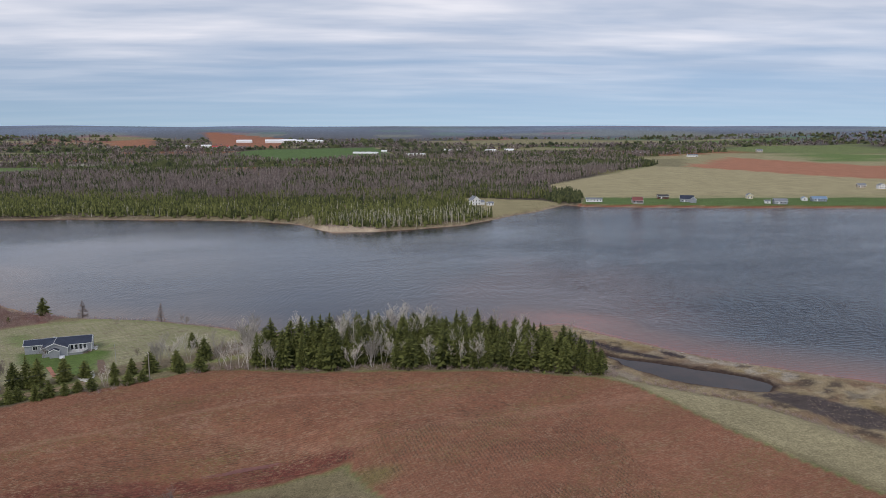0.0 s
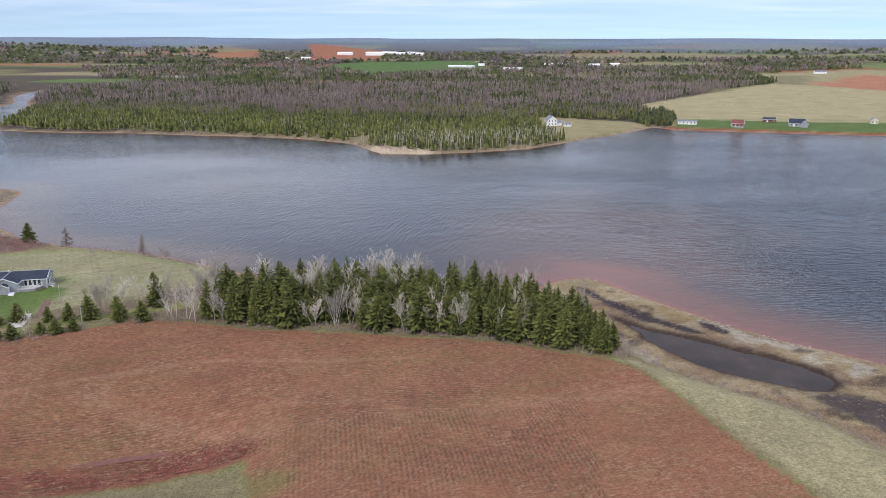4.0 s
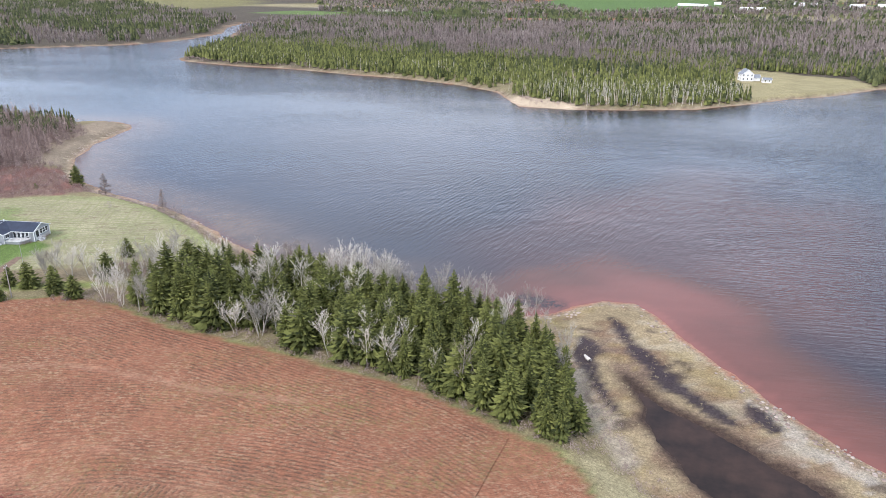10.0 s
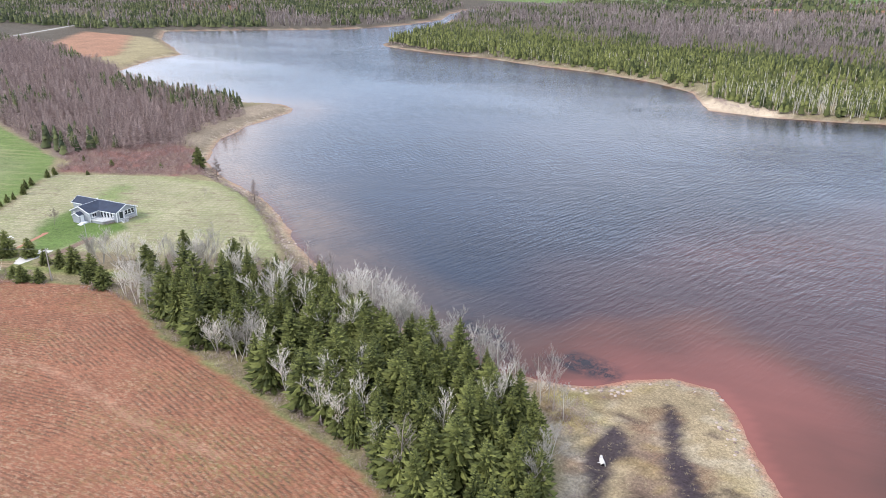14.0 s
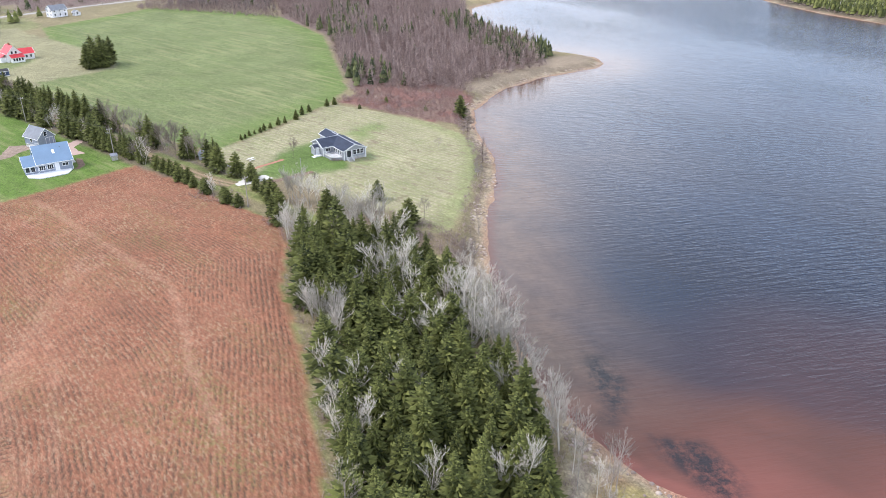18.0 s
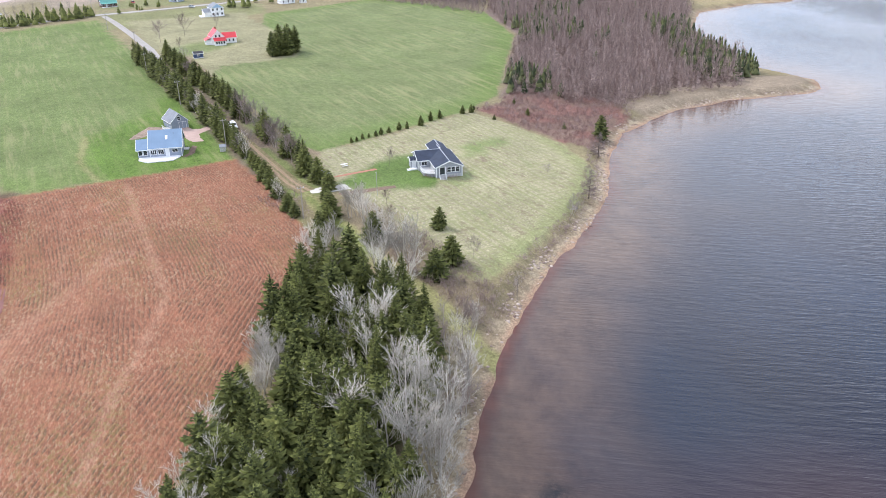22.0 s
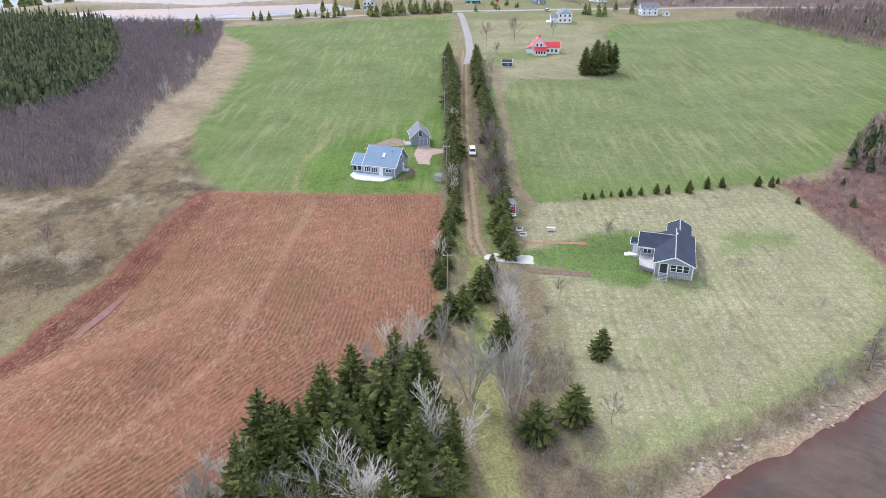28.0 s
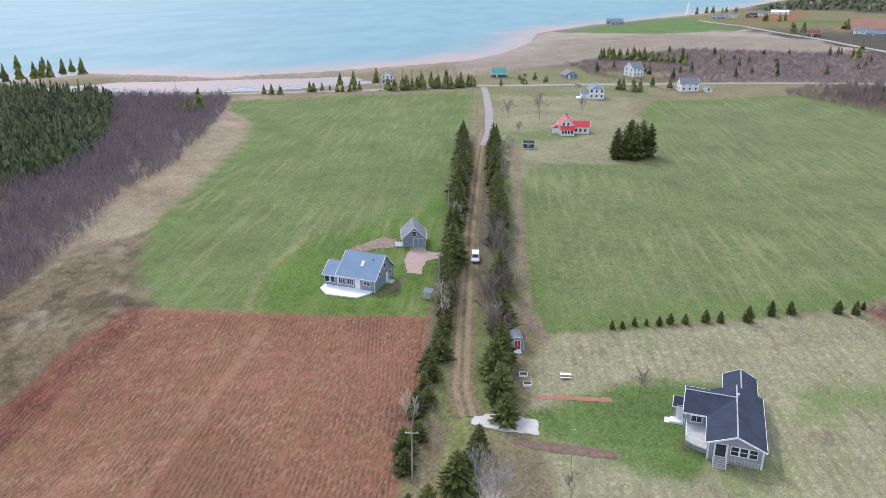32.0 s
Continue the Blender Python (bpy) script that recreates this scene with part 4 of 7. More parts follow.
def limb(verts, faces, a, b, ra, rb, sides=3):
    """A tapered stick from a to b."""
    a, b = Vector(a), Vector(b)
    d = (b - a).normalized()
    s = d.orthogonal().normalized()
    u = d.cross(s)
    i = len(verts)
    for p, r in ((a, ra), (b, rb)):
        for n in range(sides):
            w = 2 * math.pi * n / sides
            verts.append(p + (s * math.cos(w) + u * math.sin(w)) * r)
    for n in range(sides):
        m = (n + 1) % sides
        faces.append((i + n, i + m, i + sides + m, i + sides + n))


def spruce_meshes(h, width, seed, whorls=26, bushy=0.0):
    """Trunk and crown: drooping fronds in whorls, longest near the foot, with gaps."""
    r = random.Random(seed)
    tv, tf = [], []
    limb(tv, tf, (0, 0, -0.4), (0, 0, h * 0.97), 0.016 * h + 0.03, 0.01, 6)
    cv, cf = [], []
    base = h * (0.05 + 0.05 * r.random())
    lean = r.uniform(0, 6.28)
    for k in range(whorls):
        f = k / (whorls - 1)
        z0 = base + (h * 0.985 - base) * (f ** 0.92)
        reach = width * ((1 - f) ** (0.92 - 0.25 * bushy) * (0.98 if f > 0.08 else 0.8) + 0.02)
        n = max(5, int(14 - 8 * f))
        turn = r.uniform(0, 6.28)
        for j in range(n):
            w = turn + 6.283 * (j + r.uniform(-0.3, 0.3)) / n
            if r.random() < 0.08:
                continue
            ln = reach * r.uniform(0.62, 1.2) * (1 + 0.10 * math.cos(w - lean))
            droop = ln * (0.42 - 0.75 * f + r.uniform(-0.1, 0.14))
            out = Vector((math.cos(w), math.sin(w), 0))
            side = Vector((-out.y, out.x, 0))
            z1 = z0 + r.uniform(-0.12, 0.12) * h / whorls * 3
            wide = (0.17 * ln + 0.09) * r.uniform(0.75, 1.25)
            spine = [out * (ln * q) + Vector((0, 0, z1 - droop * q * q + 0.1 * ln * q)) for q in (0.06, 0.55, 1.0)]
            for q in range(2):
                a, b = spine[q], spine[q + 1]
                i = len(cv)
                fall = Vector((0, 0, -0.15 * ln * r.uniform(0.4, 1.5) - 0.08))
                wq = wide * (1.1, 0.85)[q]
                mid = a.lerp(b, r.uniform(0.45, 0.85))
                cv += [a, b, mid + side * wq + fall, mid - side * wq + fall, b + out * 0.2 * ln + Vector((0, 0, r.uniform(-0.1, 0.06))), a.lerp(b, 0.1) - Vector((0, 0, 0.34 * wide + 0.14))]
                cf += [(i, i + 1, i + 2), (i + 1, i, i + 3), (i + 1, i + 4, i + 2), (i + 1, i + 3, i + 4), (i, i + 5, i + 1)]
    # dense inner needles
    for k in range(7):
        f = k / 7.0
        z0, z1 = base + (h - base) * f * 0.97, base + (h - base) * min(1, f + 0.2)
        rr = width * 0.42 * (1 - f) ** 1.0 + 0.04
        i = len(cv)
        for j in range(7):
            w = 6.283 * j / 7 + k
            cv.append(Vector((math.cos(w) * rr * r.uniform(0.7, 1.2), math.sin(w) * rr * r.uniform(0.7, 1.2), z0 + r.uniform(-0.2, 0.2))))
        cv.append(Vector((0, 0, z1)))
        cf += [(i + j, i + (j + 1) % 7, i + 7) for j in range(7)]
    return (tv, tf), (cv, cf)


def bare_meshes(h, seed, spread=0.32, stems=1, twigs=2, thick=1.0):
    """A leafless tree: stem, limbs and twigs."""
    r = random.Random(seed)
    tv, tf, bv, bf = [], [], [], []

    def grow(verts, faces, p, d, ln, rad, depth):
        bend = Vector((r.uniform(-1, 1), r.uniform(-1, 1), r.uniform(-0.2, 0.6))) * 0.16
        q = p + d * ln * 0.5
        e = q + (d + bend).normalized() * ln * 0.5
        if depth > twigs:
            i, wing = len(verts), d.cross(Vector((r.uniform(-1, 1), r.uniform(-1, 1), r.uniform(-1, 1)))).normalized() * 0.015 * thick
            verts += [p - wing, p + wing, e]
            faces.append((i, i + 1, i + 2))
            return
        if depth == twigs:
            limb(verts, faces, p, e, max(rad, 0.013), 0.006, 3)
        else:
            limb(verts, faces, p, q, rad, rad * 0.82, 5 if depth == 0 else 3)
            limb(verts, faces, q, e, rad * 0.82, rad * 0.5, 5 if depth == 0 else 3)
        n = (14, 7, 6)[min(depth, 2)]
        for j in range(n):
            f = 0.28 + 0.72 * (j + r.random()) / n if depth == 0 else r.uniform(0.25, 1.0)
            s = p.lerp(q, f * 2) if f < 0.5 else q.lerp(e, f * 2 - 1)
            w = r.uniform(0, 6.28)
            tilt = r.uniform(0.35, 0.85) * (1.25 if depth == 0 else 1.0)
            side = Vector((math.cos(w), math.sin(w), 0))
            dd = (d * math.cos(tilt) + side * math.sin(tilt) + Vector((0, 0, 0.38))).normalized()
            l2 = ln * (spread * (1.35 - 0.75 * f) if depth == 0 else r.uniform(0.35, 0.6))
            grow(bv, bf, s, dd, l2, max(0.010, rad * (0.26 if depth == 0 else 0.42)) * thick, depth + 1)

    for k in range(stems):
        w = r.uniform(0, 6.28)
        d = Vector((math.cos(w), math.sin(w), 0)) * (0.0 if stems == 1 else r.uniform(0.1, 0.32)) + Vector((0, 0, 1))
        foot = Vector((math.cos(w) * 0.3 * (stems > 1), math.sin(w) * 0.3 * (stems > 1), -0.3))
        grow(tv, tf, foot, d.normalized(), h * (1.0 if k == 0 else r.uniform(0.7, 0.98)) * 0.98, 0.0065 * h + 0.02, 0)
    return (tv, tf), (bv, bf)


SPRUCES = []
for k, (h, w, wh, bushy) in enumerate([(14.0, 3.1, 30, 0.3), (12.5, 2.8, 28, 0.1), (13.0, 3.4, 28, 0.6), (11.0, 2.7, 26, 0.3), (12.0, 3.4, 26, 0.9)]):
    SPRUCES.append((h, spruce_meshes(h, w, 100 + k, wh, bushy)))
LITTLE = [(3.0, spruce_meshes(3.0, 1.0, 140, 14, 0.6)), (7.0, spruce_meshes(7.0, 2.5, 141, 20, 1.0))]
BARES = []
for k, (h, sp, st, mat) in enumerate([(11.0, 0.30, 1, "b"), (10.0, 0.34, 2, "b"), (12.0, 0.28, 1, "g"), (8.0, 0.38, 3, "g"), (5.0, 0.60, 1, "g"), (9.0, 0.34, 3, "b")]):
    BARES.append((h, bare_meshes(h, 200 + k, sp, st), mat))
BARES.append((8.0, bare_meshes(8.0, 230, 0.52, 1, 2, 1.6), "g"))


def larch_meshes(h, width, seed):
    """A leafless larch: a straight stem and short level twigs that shorten towards the tip."""
    r = random.Random(seed)
    tv, tf, bv, bf = [], [], [], []
    limb(tv, tf, (0, 0, -0.3), (0, 0, h), 0.14, 0.02, 6)
    for k in range(150):
        z, w = h * (0.1 + 0.88 * (k + r.random()) / 150), r.uniform(0, 6.283)
        ln = width * (1.04 - z / h) ** 0.85 * r.uniform(0.6, 1.15)
        tip = Vector((math.cos(w) * ln, math.sin(w) * ln, z + r.uniform(-0.1, 0.25) * ln))
        limb(bv, bf, (0, 0, z), tip, 0.045, 0.02, 3)
        for q in (0.45, 0.6, 0.75, 0.9):
            s = Vector((0, 0, z)).lerp(tip, q)
            e = s + Vector((math.cos(w + r.choice((-1, 1)) * 0.8), math.sin(w + r.choice((-1, 1)) * 0.8), r.uniform(-0.3, 0.3))) * 0.35 * ln
            i = len(bv)
            bv += [s - Vector((0, 0, 0.05)), s + Vector((0, 0, 0.05)), e]
            bf.append((i, i + 1, i + 2))
    return (tv, tf), (bv, bf)


def master(kind, index):
    """The first tree of a sort, of which the others are copies."""
    if kind == "larch":
        t, c = larch_meshes(8.0, 2.5, 250)
        ob = empty_thing("larch_tree", "leafless brown larch with a narrow conical crown above the bank", "tree", "larches on the shore")
        part("trunk", t, M_BARK, ob)
        part("crown", c, M_BROWNTWIG, ob)
        return 8.0, ob
    if kind == "spruce":
        h, (t, c) = SPRUCES[index]
        ob = empty_thing("spruce_tree", "tall dark green spruce with drooping branches, in the wood", "tree", "spruces of the wood")
        part("trunk", t, M_BARK, ob)
        part("crown", c, M_SPRUCE, ob)
    elif kind == "little":
        h, (t, c) = LITTLE[index]
        ob = empty_thing("spruce_tree", ("small dark green spruce at the edge of the lawn", "broad bushy spruce standing free on the grass")[index], "tree", ("row of small spruces", "spruces on the lawn")[index])
        part("trunk", t, M_BARK, ob)
        part("crown", c, M_SPRUCE, ob)
    else:
        h, (t, c), m = BARES[index]
        if m == "b":
            ob = empty_thing("birch_tree", "leafless pale-barked birch with fine upright twigs", "tree", "bare birches")
        else:
            ob = empty_thing("bare_tree", ("tall leafless grey aspen among the spruces", "leafless grey bush-like tree with many stems", "low spreading leafless apple tree on the grass", "", "broad leafless tree with a dense dark brown crown")[index - 2], "tree", "bare trees")
        mat = M_BIRCH if m == "b" else M_BROWNTWIG if index == 6 else M_TWIG
        part("trunk", t, mat, ob)
        part("crown", c, mat, ob)
    return h, ob


M_BROWNTWIG = simple("brown_twigs", (0.22, 0.175, 0.155), 0.9, 0.3, 0.8, 5.0, per_object=0.6)
MASTERS = {}


def plant(kind, index, x, y, h, turn=None, fat=1.0):
    """A tree of height h whose foot stands at x, y."""
    z = ground_at(x, y)
    turn = rng.uniform(0, 360) if turn is None else turn
    if (kind, index) not in MASTERS:
        MASTERS[kind, index] = master(kind, index)
        h0, ob = MASTERS[kind, index]
        made = ob
    else:
        h0, ob = MASTERS[kind, index]
        made = copy_thing(ob, Matrix.Identity(4))
    s = h / h0
    wide = s * rng.uniform(0.92, 1.25) * fat
    made.matrix_basis = Matrix.LocRotScale((x, y, z), Euler((radians(rng.uniform(-1.5, 1.5)), radians(rng.uniform(-1.5, 1.5)), radians(turn))), (wide, wide, s))
    return made


def inside(x, y, poly):
    hit = False
    for (ax, ay), (bx, by) in zip(poly, poly[1:] + poly[:1]):
        if (ay > y) != (by > y) and x < ax + (y - ay) / (by - ay) * (bx - ax):
            hit = not hit
    return hit


def scatter(poly, gap, count, r):
    """Places inside a polygon that keep their distance from one another."""
    xs, ys = [p[0] for p in poly], [p[1] for p in poly]
    got = []
    for _ in range(count * 60):
        x, y = r.uniform(min(xs), max(xs)), r.uniform(min(ys), max(ys))
        if inside(x, y, poly) and all((x - a) ** 2 + (y - b) ** 2 > gap * gap for a, b in got):
            got.append((x, y))
            if len(got) >= count:
                break
    return got


# the wood between the ploughed field and the water
WOOD = [(-54, 220.5), (-38, 217), (-9, 216.6), (20, 214.6), (40, 209), (52, 205.5), (55, 211), (51, 222), (43, 234), (28, 242), (5, 243), (-18, 245), (-33, 243), (-47, 234)]
ASPENS = [(-4.1, 241.8), (-10.8, 243.3), (4.0, 246.5), (-4.0, 233.7), (-28.1, 234.4), (-22.8, 229.6), (3.0, 239.7), (-4.3, 247.4), (-14.9, 233.5), (2.9, 243.3)]
taken = [(-55, 226), (-15.9, 218), (-9.6, 220), (3, 216), (-22, 218)] + ASPENS
for x, y in scatter(WOOD, 3.3, 168, rng):
    if min((x - a) ** 2 + (y - b) ** 2 for a, b in taken) < 6:
        continue
    plant("spruce", rng.randrange(5), x, y, rng.uniform(8.0, 13.5) + (1.0 if -45 < x < -15 else 0) - 1.5 * (x > 40))
for x, y, h in [(-37, 220.5, 14.5), (-28, 219.5, 13.5), (-49, 227, 14.5), (-33, 226, 15.5), (-6, 228, 15.0), (54, 205.5, 9), (50, 209, 10.5), (44, 208.5, 11.5), (56, 210, 7.5)]:
    plant("spruce", rng.randrange(5), x, y, h)
BIRCHES = [(-15.9, 217.5, 9, 5), (-12.5, 219, 10, 1), (-9.6, 218, 9, 5), (-22, 217, 8, 5), (3, 215.5, 9.5, 1), (12, 214.5, 9, 0), (18, 215, 9, 5), (28, 212.5, 8.5, 0), (-17, 219.5, 9.5, 5), (9, 217.5, 10, 1), (-59, 237, 11, 5),
           (-57.6, 238.5, 11.5, 1), (-56.6, 231.5, 9.5, 5), (-52, 219.6, 9, 5), (-55, 217.8, 9.5, 1), (-58, 219, 9, 5), (-61, 218, 8.5, 1), (-49.5, 217.2, 9, 0), (-47, 218, 8, 5), (-64, 221, 8, 5),
           (-59.2, 238, 10.5, 1), (-57.2, 231, 11, 5), (-84.7, 223.9, 9.5, 5), (-80.6, 226, 8.5, 5), (-76, 228, 8.5, 1), (-84, 222, 8.5, 5), (-72, 231, 8, 5), (-68, 233, 8.5, 1), (-4.9, 243, 13, 0), (-10, 241, 12, 1), (-1, 246, 12, 0), (4, 247, 11, 1)]
for x, y in ASPENS:
    plant("bare", rng.choice((0, 1, 5)), x, y, rng.uniform(11.5, 13.5), fat=1.15)
for x, y, h, i in BIRCHES:
    plant("bare", i, x, y, h)
for x, y in scatter([(-30, 246), (-33, 253), (-18, 252), (0, 248.5), (14, 247.5), (28, 249), (36, 250), (44, 243), (30, 243.5), (5, 244.5), (-18, 246.5)], 2.6, 36, rng):
    plant("bare", rng.choice((0, 1, 2, 2, 6)), x, y, rng.uniform(6.5, 11))
for x, y in scatter(WOOD, 4.6, 13, rng):
    plant("bare", rng.choice((0, 1, 2, 2, 5)), x, y, rng.uniform(8, 12.5))

# free-standing trees on the lawn and along its shore
for x, y, h, w in [(-79, 244, 5.6, 1), (-60.4, 247.3, 7.0, 1), (-107.8, 209.8, 7.6, 1), (-103.5, 213.5, 5.5, 1), (-77.1, 217.9, 7.0, 1), (-85, 217, 7.0, 1), (-90.2, 215.8, 5.2, 1), (-95, 213.9, 4.6, 1), (-75.5, 215.8, 5.6, 1), (-69.8, 217, 6.0, 1), (-71.3, 229.4, 7.6, 1), (-53.7, 244, 7.0, 1), (-151.7, 293.6, 8.0, 1),
                   (-170, 260, 1.9, 0), (-182, 253, 1.8, 0), (-176, 272, 2.6, 0), (-190, 268, 2.4, 0), (-160, 283, 2.2, 0)]:
    plant("little", w, x, y, h)
ROW = [(-143, 214, 2.0), (-144.5, 215.5, 1.6), (-147, 217, 2.1), (-148.5, 219, 1.6), (-150, 221, 2.0), (-152, 222.5, 2.4), (-154, 225, 2.2), (-157, 228, 2.9), (-158.5, 230.5, 2.6), (-162, 235, 3.6), (-168, 238, 3.4), (-171, 241, 3.0),
       (-177, 249, 3.0), (-178.5, 252, 3.2)]
for x, y, h in ROW:
    plant("little", 0, x, y, h)
for x, y, h in [(-134.7, 290.5, 8.5), (-101.3, 282.7, 8.5)]:
    plant("larch", 0, x, y, h)
for x, y, h, i in [(-122, 228, 4.6, 6), (-93, 230, 3.4, 6), (-83, 232, 3.2, 6), (-115, 273, 2.8, 4), (-90, 277, 4.5, 3), (-47, 260.5, 6.5, 2), (-63, 252, 4.0, 4), (-309, 91, 9, 6), (-326, 98, 10, 6),
                   (-351, 108, 7, 6), (-288, 109, 5, 6), (-262, 120, 5, 4), (-52.7, 127, 6.5, 6), (-300, 158, 8, 6)]:
    plant("bare", i, x, y, h)

# hedges of spruce and bare wood along the lane
LEFT = [(-85, 208), (-94, 203), (-103, 198.5), (-113, 193), (-121, 188.5), (-139, 177.5), (-163, 162), (-212, 131), (-268, 94)]
RIGHT = [(-113, 206), (-121, 201), (-140, 189.5), (-159, 178), (-185, 162.5), (-218, 141), (-243, 124), (-272, 107)]


def along(line, gap):
    out = []
    for (ax, ay), (bx, by) in zip(line, line[1:]):
        n = max(1, int(math.hypot(bx - ax, by - ay) / gap))
        out += [(ax + (bx - ax) * k / n, ay + (by - ay) * k / n) for k in range(n)]
    return out


for x, y in along(LEFT, 2.9):
    far = x < -150
    if rng.random() < 0.12 or (-135 < x < -118 and rng.random() < 0.25):
        plant("bare", rng.choice((2, 3, 1)), x + rng.uniform(-1, 1), y + rng.uniform(-1, 1), rng.uniform(5, 8))
    else:
        h = rng.uniform(3.2, 5.0) if x > -128 else rng.uniform(6, 9) if not far else rng.uniform(8.0, 11.0)
        plant("little" if h < 5 else "spruce", 1 if h < 5 else rng.randrange(5), x + rng.uniform(-0.7, 0.7), y + rng.uniform(-0.7, 0.7), h, fat=1.08)
for x, y in along(RIGHT, 3.1):
    dens = 0.72 if -190 < x < -118 else 0.15
    if rng.random() < dens:
        plant("bare", rng.choice((2, 3, 6, 6, 4)), x + rng.uniform(-1.2, 1.6), y + rng.uniform(-1, 1.6), rng.uniform(5, 8.5))
        if rng.random() < 0.35:
            plant("spruce", rng.randrange(5), x + rng.uniform(-1, 1), y, rng.uniform(5, 8))
    else:
        plant("spruce", rng.randrange(5), x + rng.uniform(-0.8, 0.8), y + rng.uniform(-0.8, 0.8), rng.uniform(7.5, 11.0), fat=1.1)
for x, y in [(-275, 158), (-278, 164), (-277, 161), (-282, 160), (-283, 165), (-288, 163), (-285, 167), (-280, 157), (-287, 159)]:
    plant("spruce", rng.choice((2, 4)), x, y, rng.uniform(11, 14.5))
# by the road and the houses beyond
ROADSIDE = []
for line, gap, lo, hi in [([(-303, -66), (-318, -55)], 4, 6, 9), ([(-323, -50), (-348, -26)], 3.5, 4, 7), ([(-352, -13), (-398, 17)], 3.0, 6, 9), ([(-356, -19), (-402, 12)], 3.5, 7, 11),
                          ([(-445, 28), (-433, 48)], 4, 4, 6), ([(-436, 92), (-432, 106)], 3.5, 8, 11), ([(-456, 116), (-452, 120)], 4, 7, 8), ([(-461, 101), (-458, 104)], 4, 7, 8), ([(-405, 28), (-402, 30)], 4, 5, 6), ([(-569, 16), (-585, 48), (-571, 87)], 3.5, 8, 13), ([(-574, 20), (-590, 50)], 5, 9, 13), ([(-920, 78), (-965, 92)], 6, 10, 15), ([(-1275, -130), (-1342, -81)], 8, 9, 13), ([(-1044, 121), (-1020, 130)], 8, 9, 13), ([(-690, 175), (-684, 184)], 4, 8, 13), ([(-775, 170), (-770, 184)], 6, 8, 12), ([(-1120, 10), (-1153, 32)], 7, 9, 14), ([(-440, 22), (-416, 38)], 3.0, 2.5, 4), ([(-528, 60), (-520, 74)], 4, 6, 9)]:
    for x, y in along(line, gap):
        h = rng.uniform(lo, hi)
        if rng.random() < 0.15:
            continue
        ROADSIDE.append((x + rng.uniform(-1, 1) * gap * 0.7, y + rng.uniform(-1, 1) * gap * 0.7, h * rng.uniform(0.75, 1.1), h * rng.uniform(0.22, 0.3), rng.uniform(0, 6.28), rng.randrange(3)))
for x, y, h in [(-238, -47, 9), (-243, -44, 13), (-236, -52, 7), (-304, -268, 12), (-309, -264, 10), (-300, -300, 12), (-372, -60, 10), (-366, -66, 9), (-380, -48, 11)] + [(x, y, 13) for x, y in [(-252, -257), (-263, -260), (-269, -252), (-275, -243), (-294, -262), (-294, -237), (-290, -318), (-269, -242)]]:
    ROADSIDE.append((x, y, h, h * 0.26, rng.uniform(0, 6.28), rng.randrange(3)))
for x, y in [(-108.7, 80.8), (-112.5, 82.5), (-151.2, 43.3), (-189.4, 13.0)]:
    plant("bare", 1, x, y, rng.uniform(6, 8))
for x, y in along([(-366, -22), (-400, 5)], 5):
    plant("bare", 2, x, y, rng.uniform(8, 11))


# ---- woods and scrub that nobody could count ----
def stuff(name, protos, places, material, label, category):
    """One mesh of many small plants: places are (x, y, height, width, turn, prototype)."""
    vs, fs, n0 = [], [], 0
    places = np.array(places)
    zs = height(places[:, 0], places[:, 1])
    for k, (pv, pf) in enumerate(protos):
        sel = places[:, 5] == k
        p, z = places[sel], zs[sel]
        if not len(p):
            continue
        pv, pf = np.array(pv, float), np.array(pf)
        c, s = np.cos(p[:, 4])[:, None], np.sin(p[:, 4])[:, None]
        x, y = pv[:, 0] * p[:, 3:4], pv[:, 1] * p[:, 3:4]
        v = np.stack([p[:, 0:1] + c * x - s * y, p[:, 1:2] + s * x + c * y, z[:, None] + pv[:, 2] * p[:, 2:3]], -1)
        f = pf[None] + (np.arange(len(p)) * len(pv))[:, None, None] + n0
        vs.append(v.reshape(-1, 3))
        fs.append(f.reshape(-1, 3))
        n0 += v.shape[0] * v.shape[1]
    verts, faces = np.concatenate(vs), np.concatenate(fs)
    me = bpy.data.meshes.new(name)
    me.vertices.add(len(verts))
    me.vertices.foreach_set("co", verts.ravel())
    me.loops.add(faces.size)
    me.loops.foreach_set("vertex_index", faces.ravel())
    me.polygons.add(len(faces))
    me.polygons.foreach_set("loop_start", np.arange(0, faces.size, 3))
    me.polygons.foreach_set("loop_total", np.full(len(faces), 3))
    me.update()
    me.materials.append(material)
    return tagged(new(name, me), label, category, kind="stuff")


def cone_proto(seed, tiers=4, sides=6):
    """A conifer of unit height and unit half-width, in ragged tiers."""
    r = random.Random(seed)
    v, f = [], []
    for k in range(tiers):
        q = k / tiers
        z0, z1 = 0.06 + 0.9 * q, min(1.0, 0.06 + 0.9 * q + 0.5 * (1.15 - q))
        rad = (1 - q) ** 0.85 * 0.95 + 0.05
        i = len(v)
        for j in range(sides):
            w = 6.283 * (j + 0.5 * (k % 2)) / sides
            rr = rad * r.uniform(0.6, 1.25)
            v.append((math.cos(w) * rr, math.sin(w) * rr, z0 + r.uniform(-0.05, 0.05)))
        v.append((r.uniform(-0.05, 0.05), r.uniform(-0.05, 0.05), z1))
        f += [(i + j, i + (j + 1) % sides, i + sides) for j in range(sides)]
    return v, f


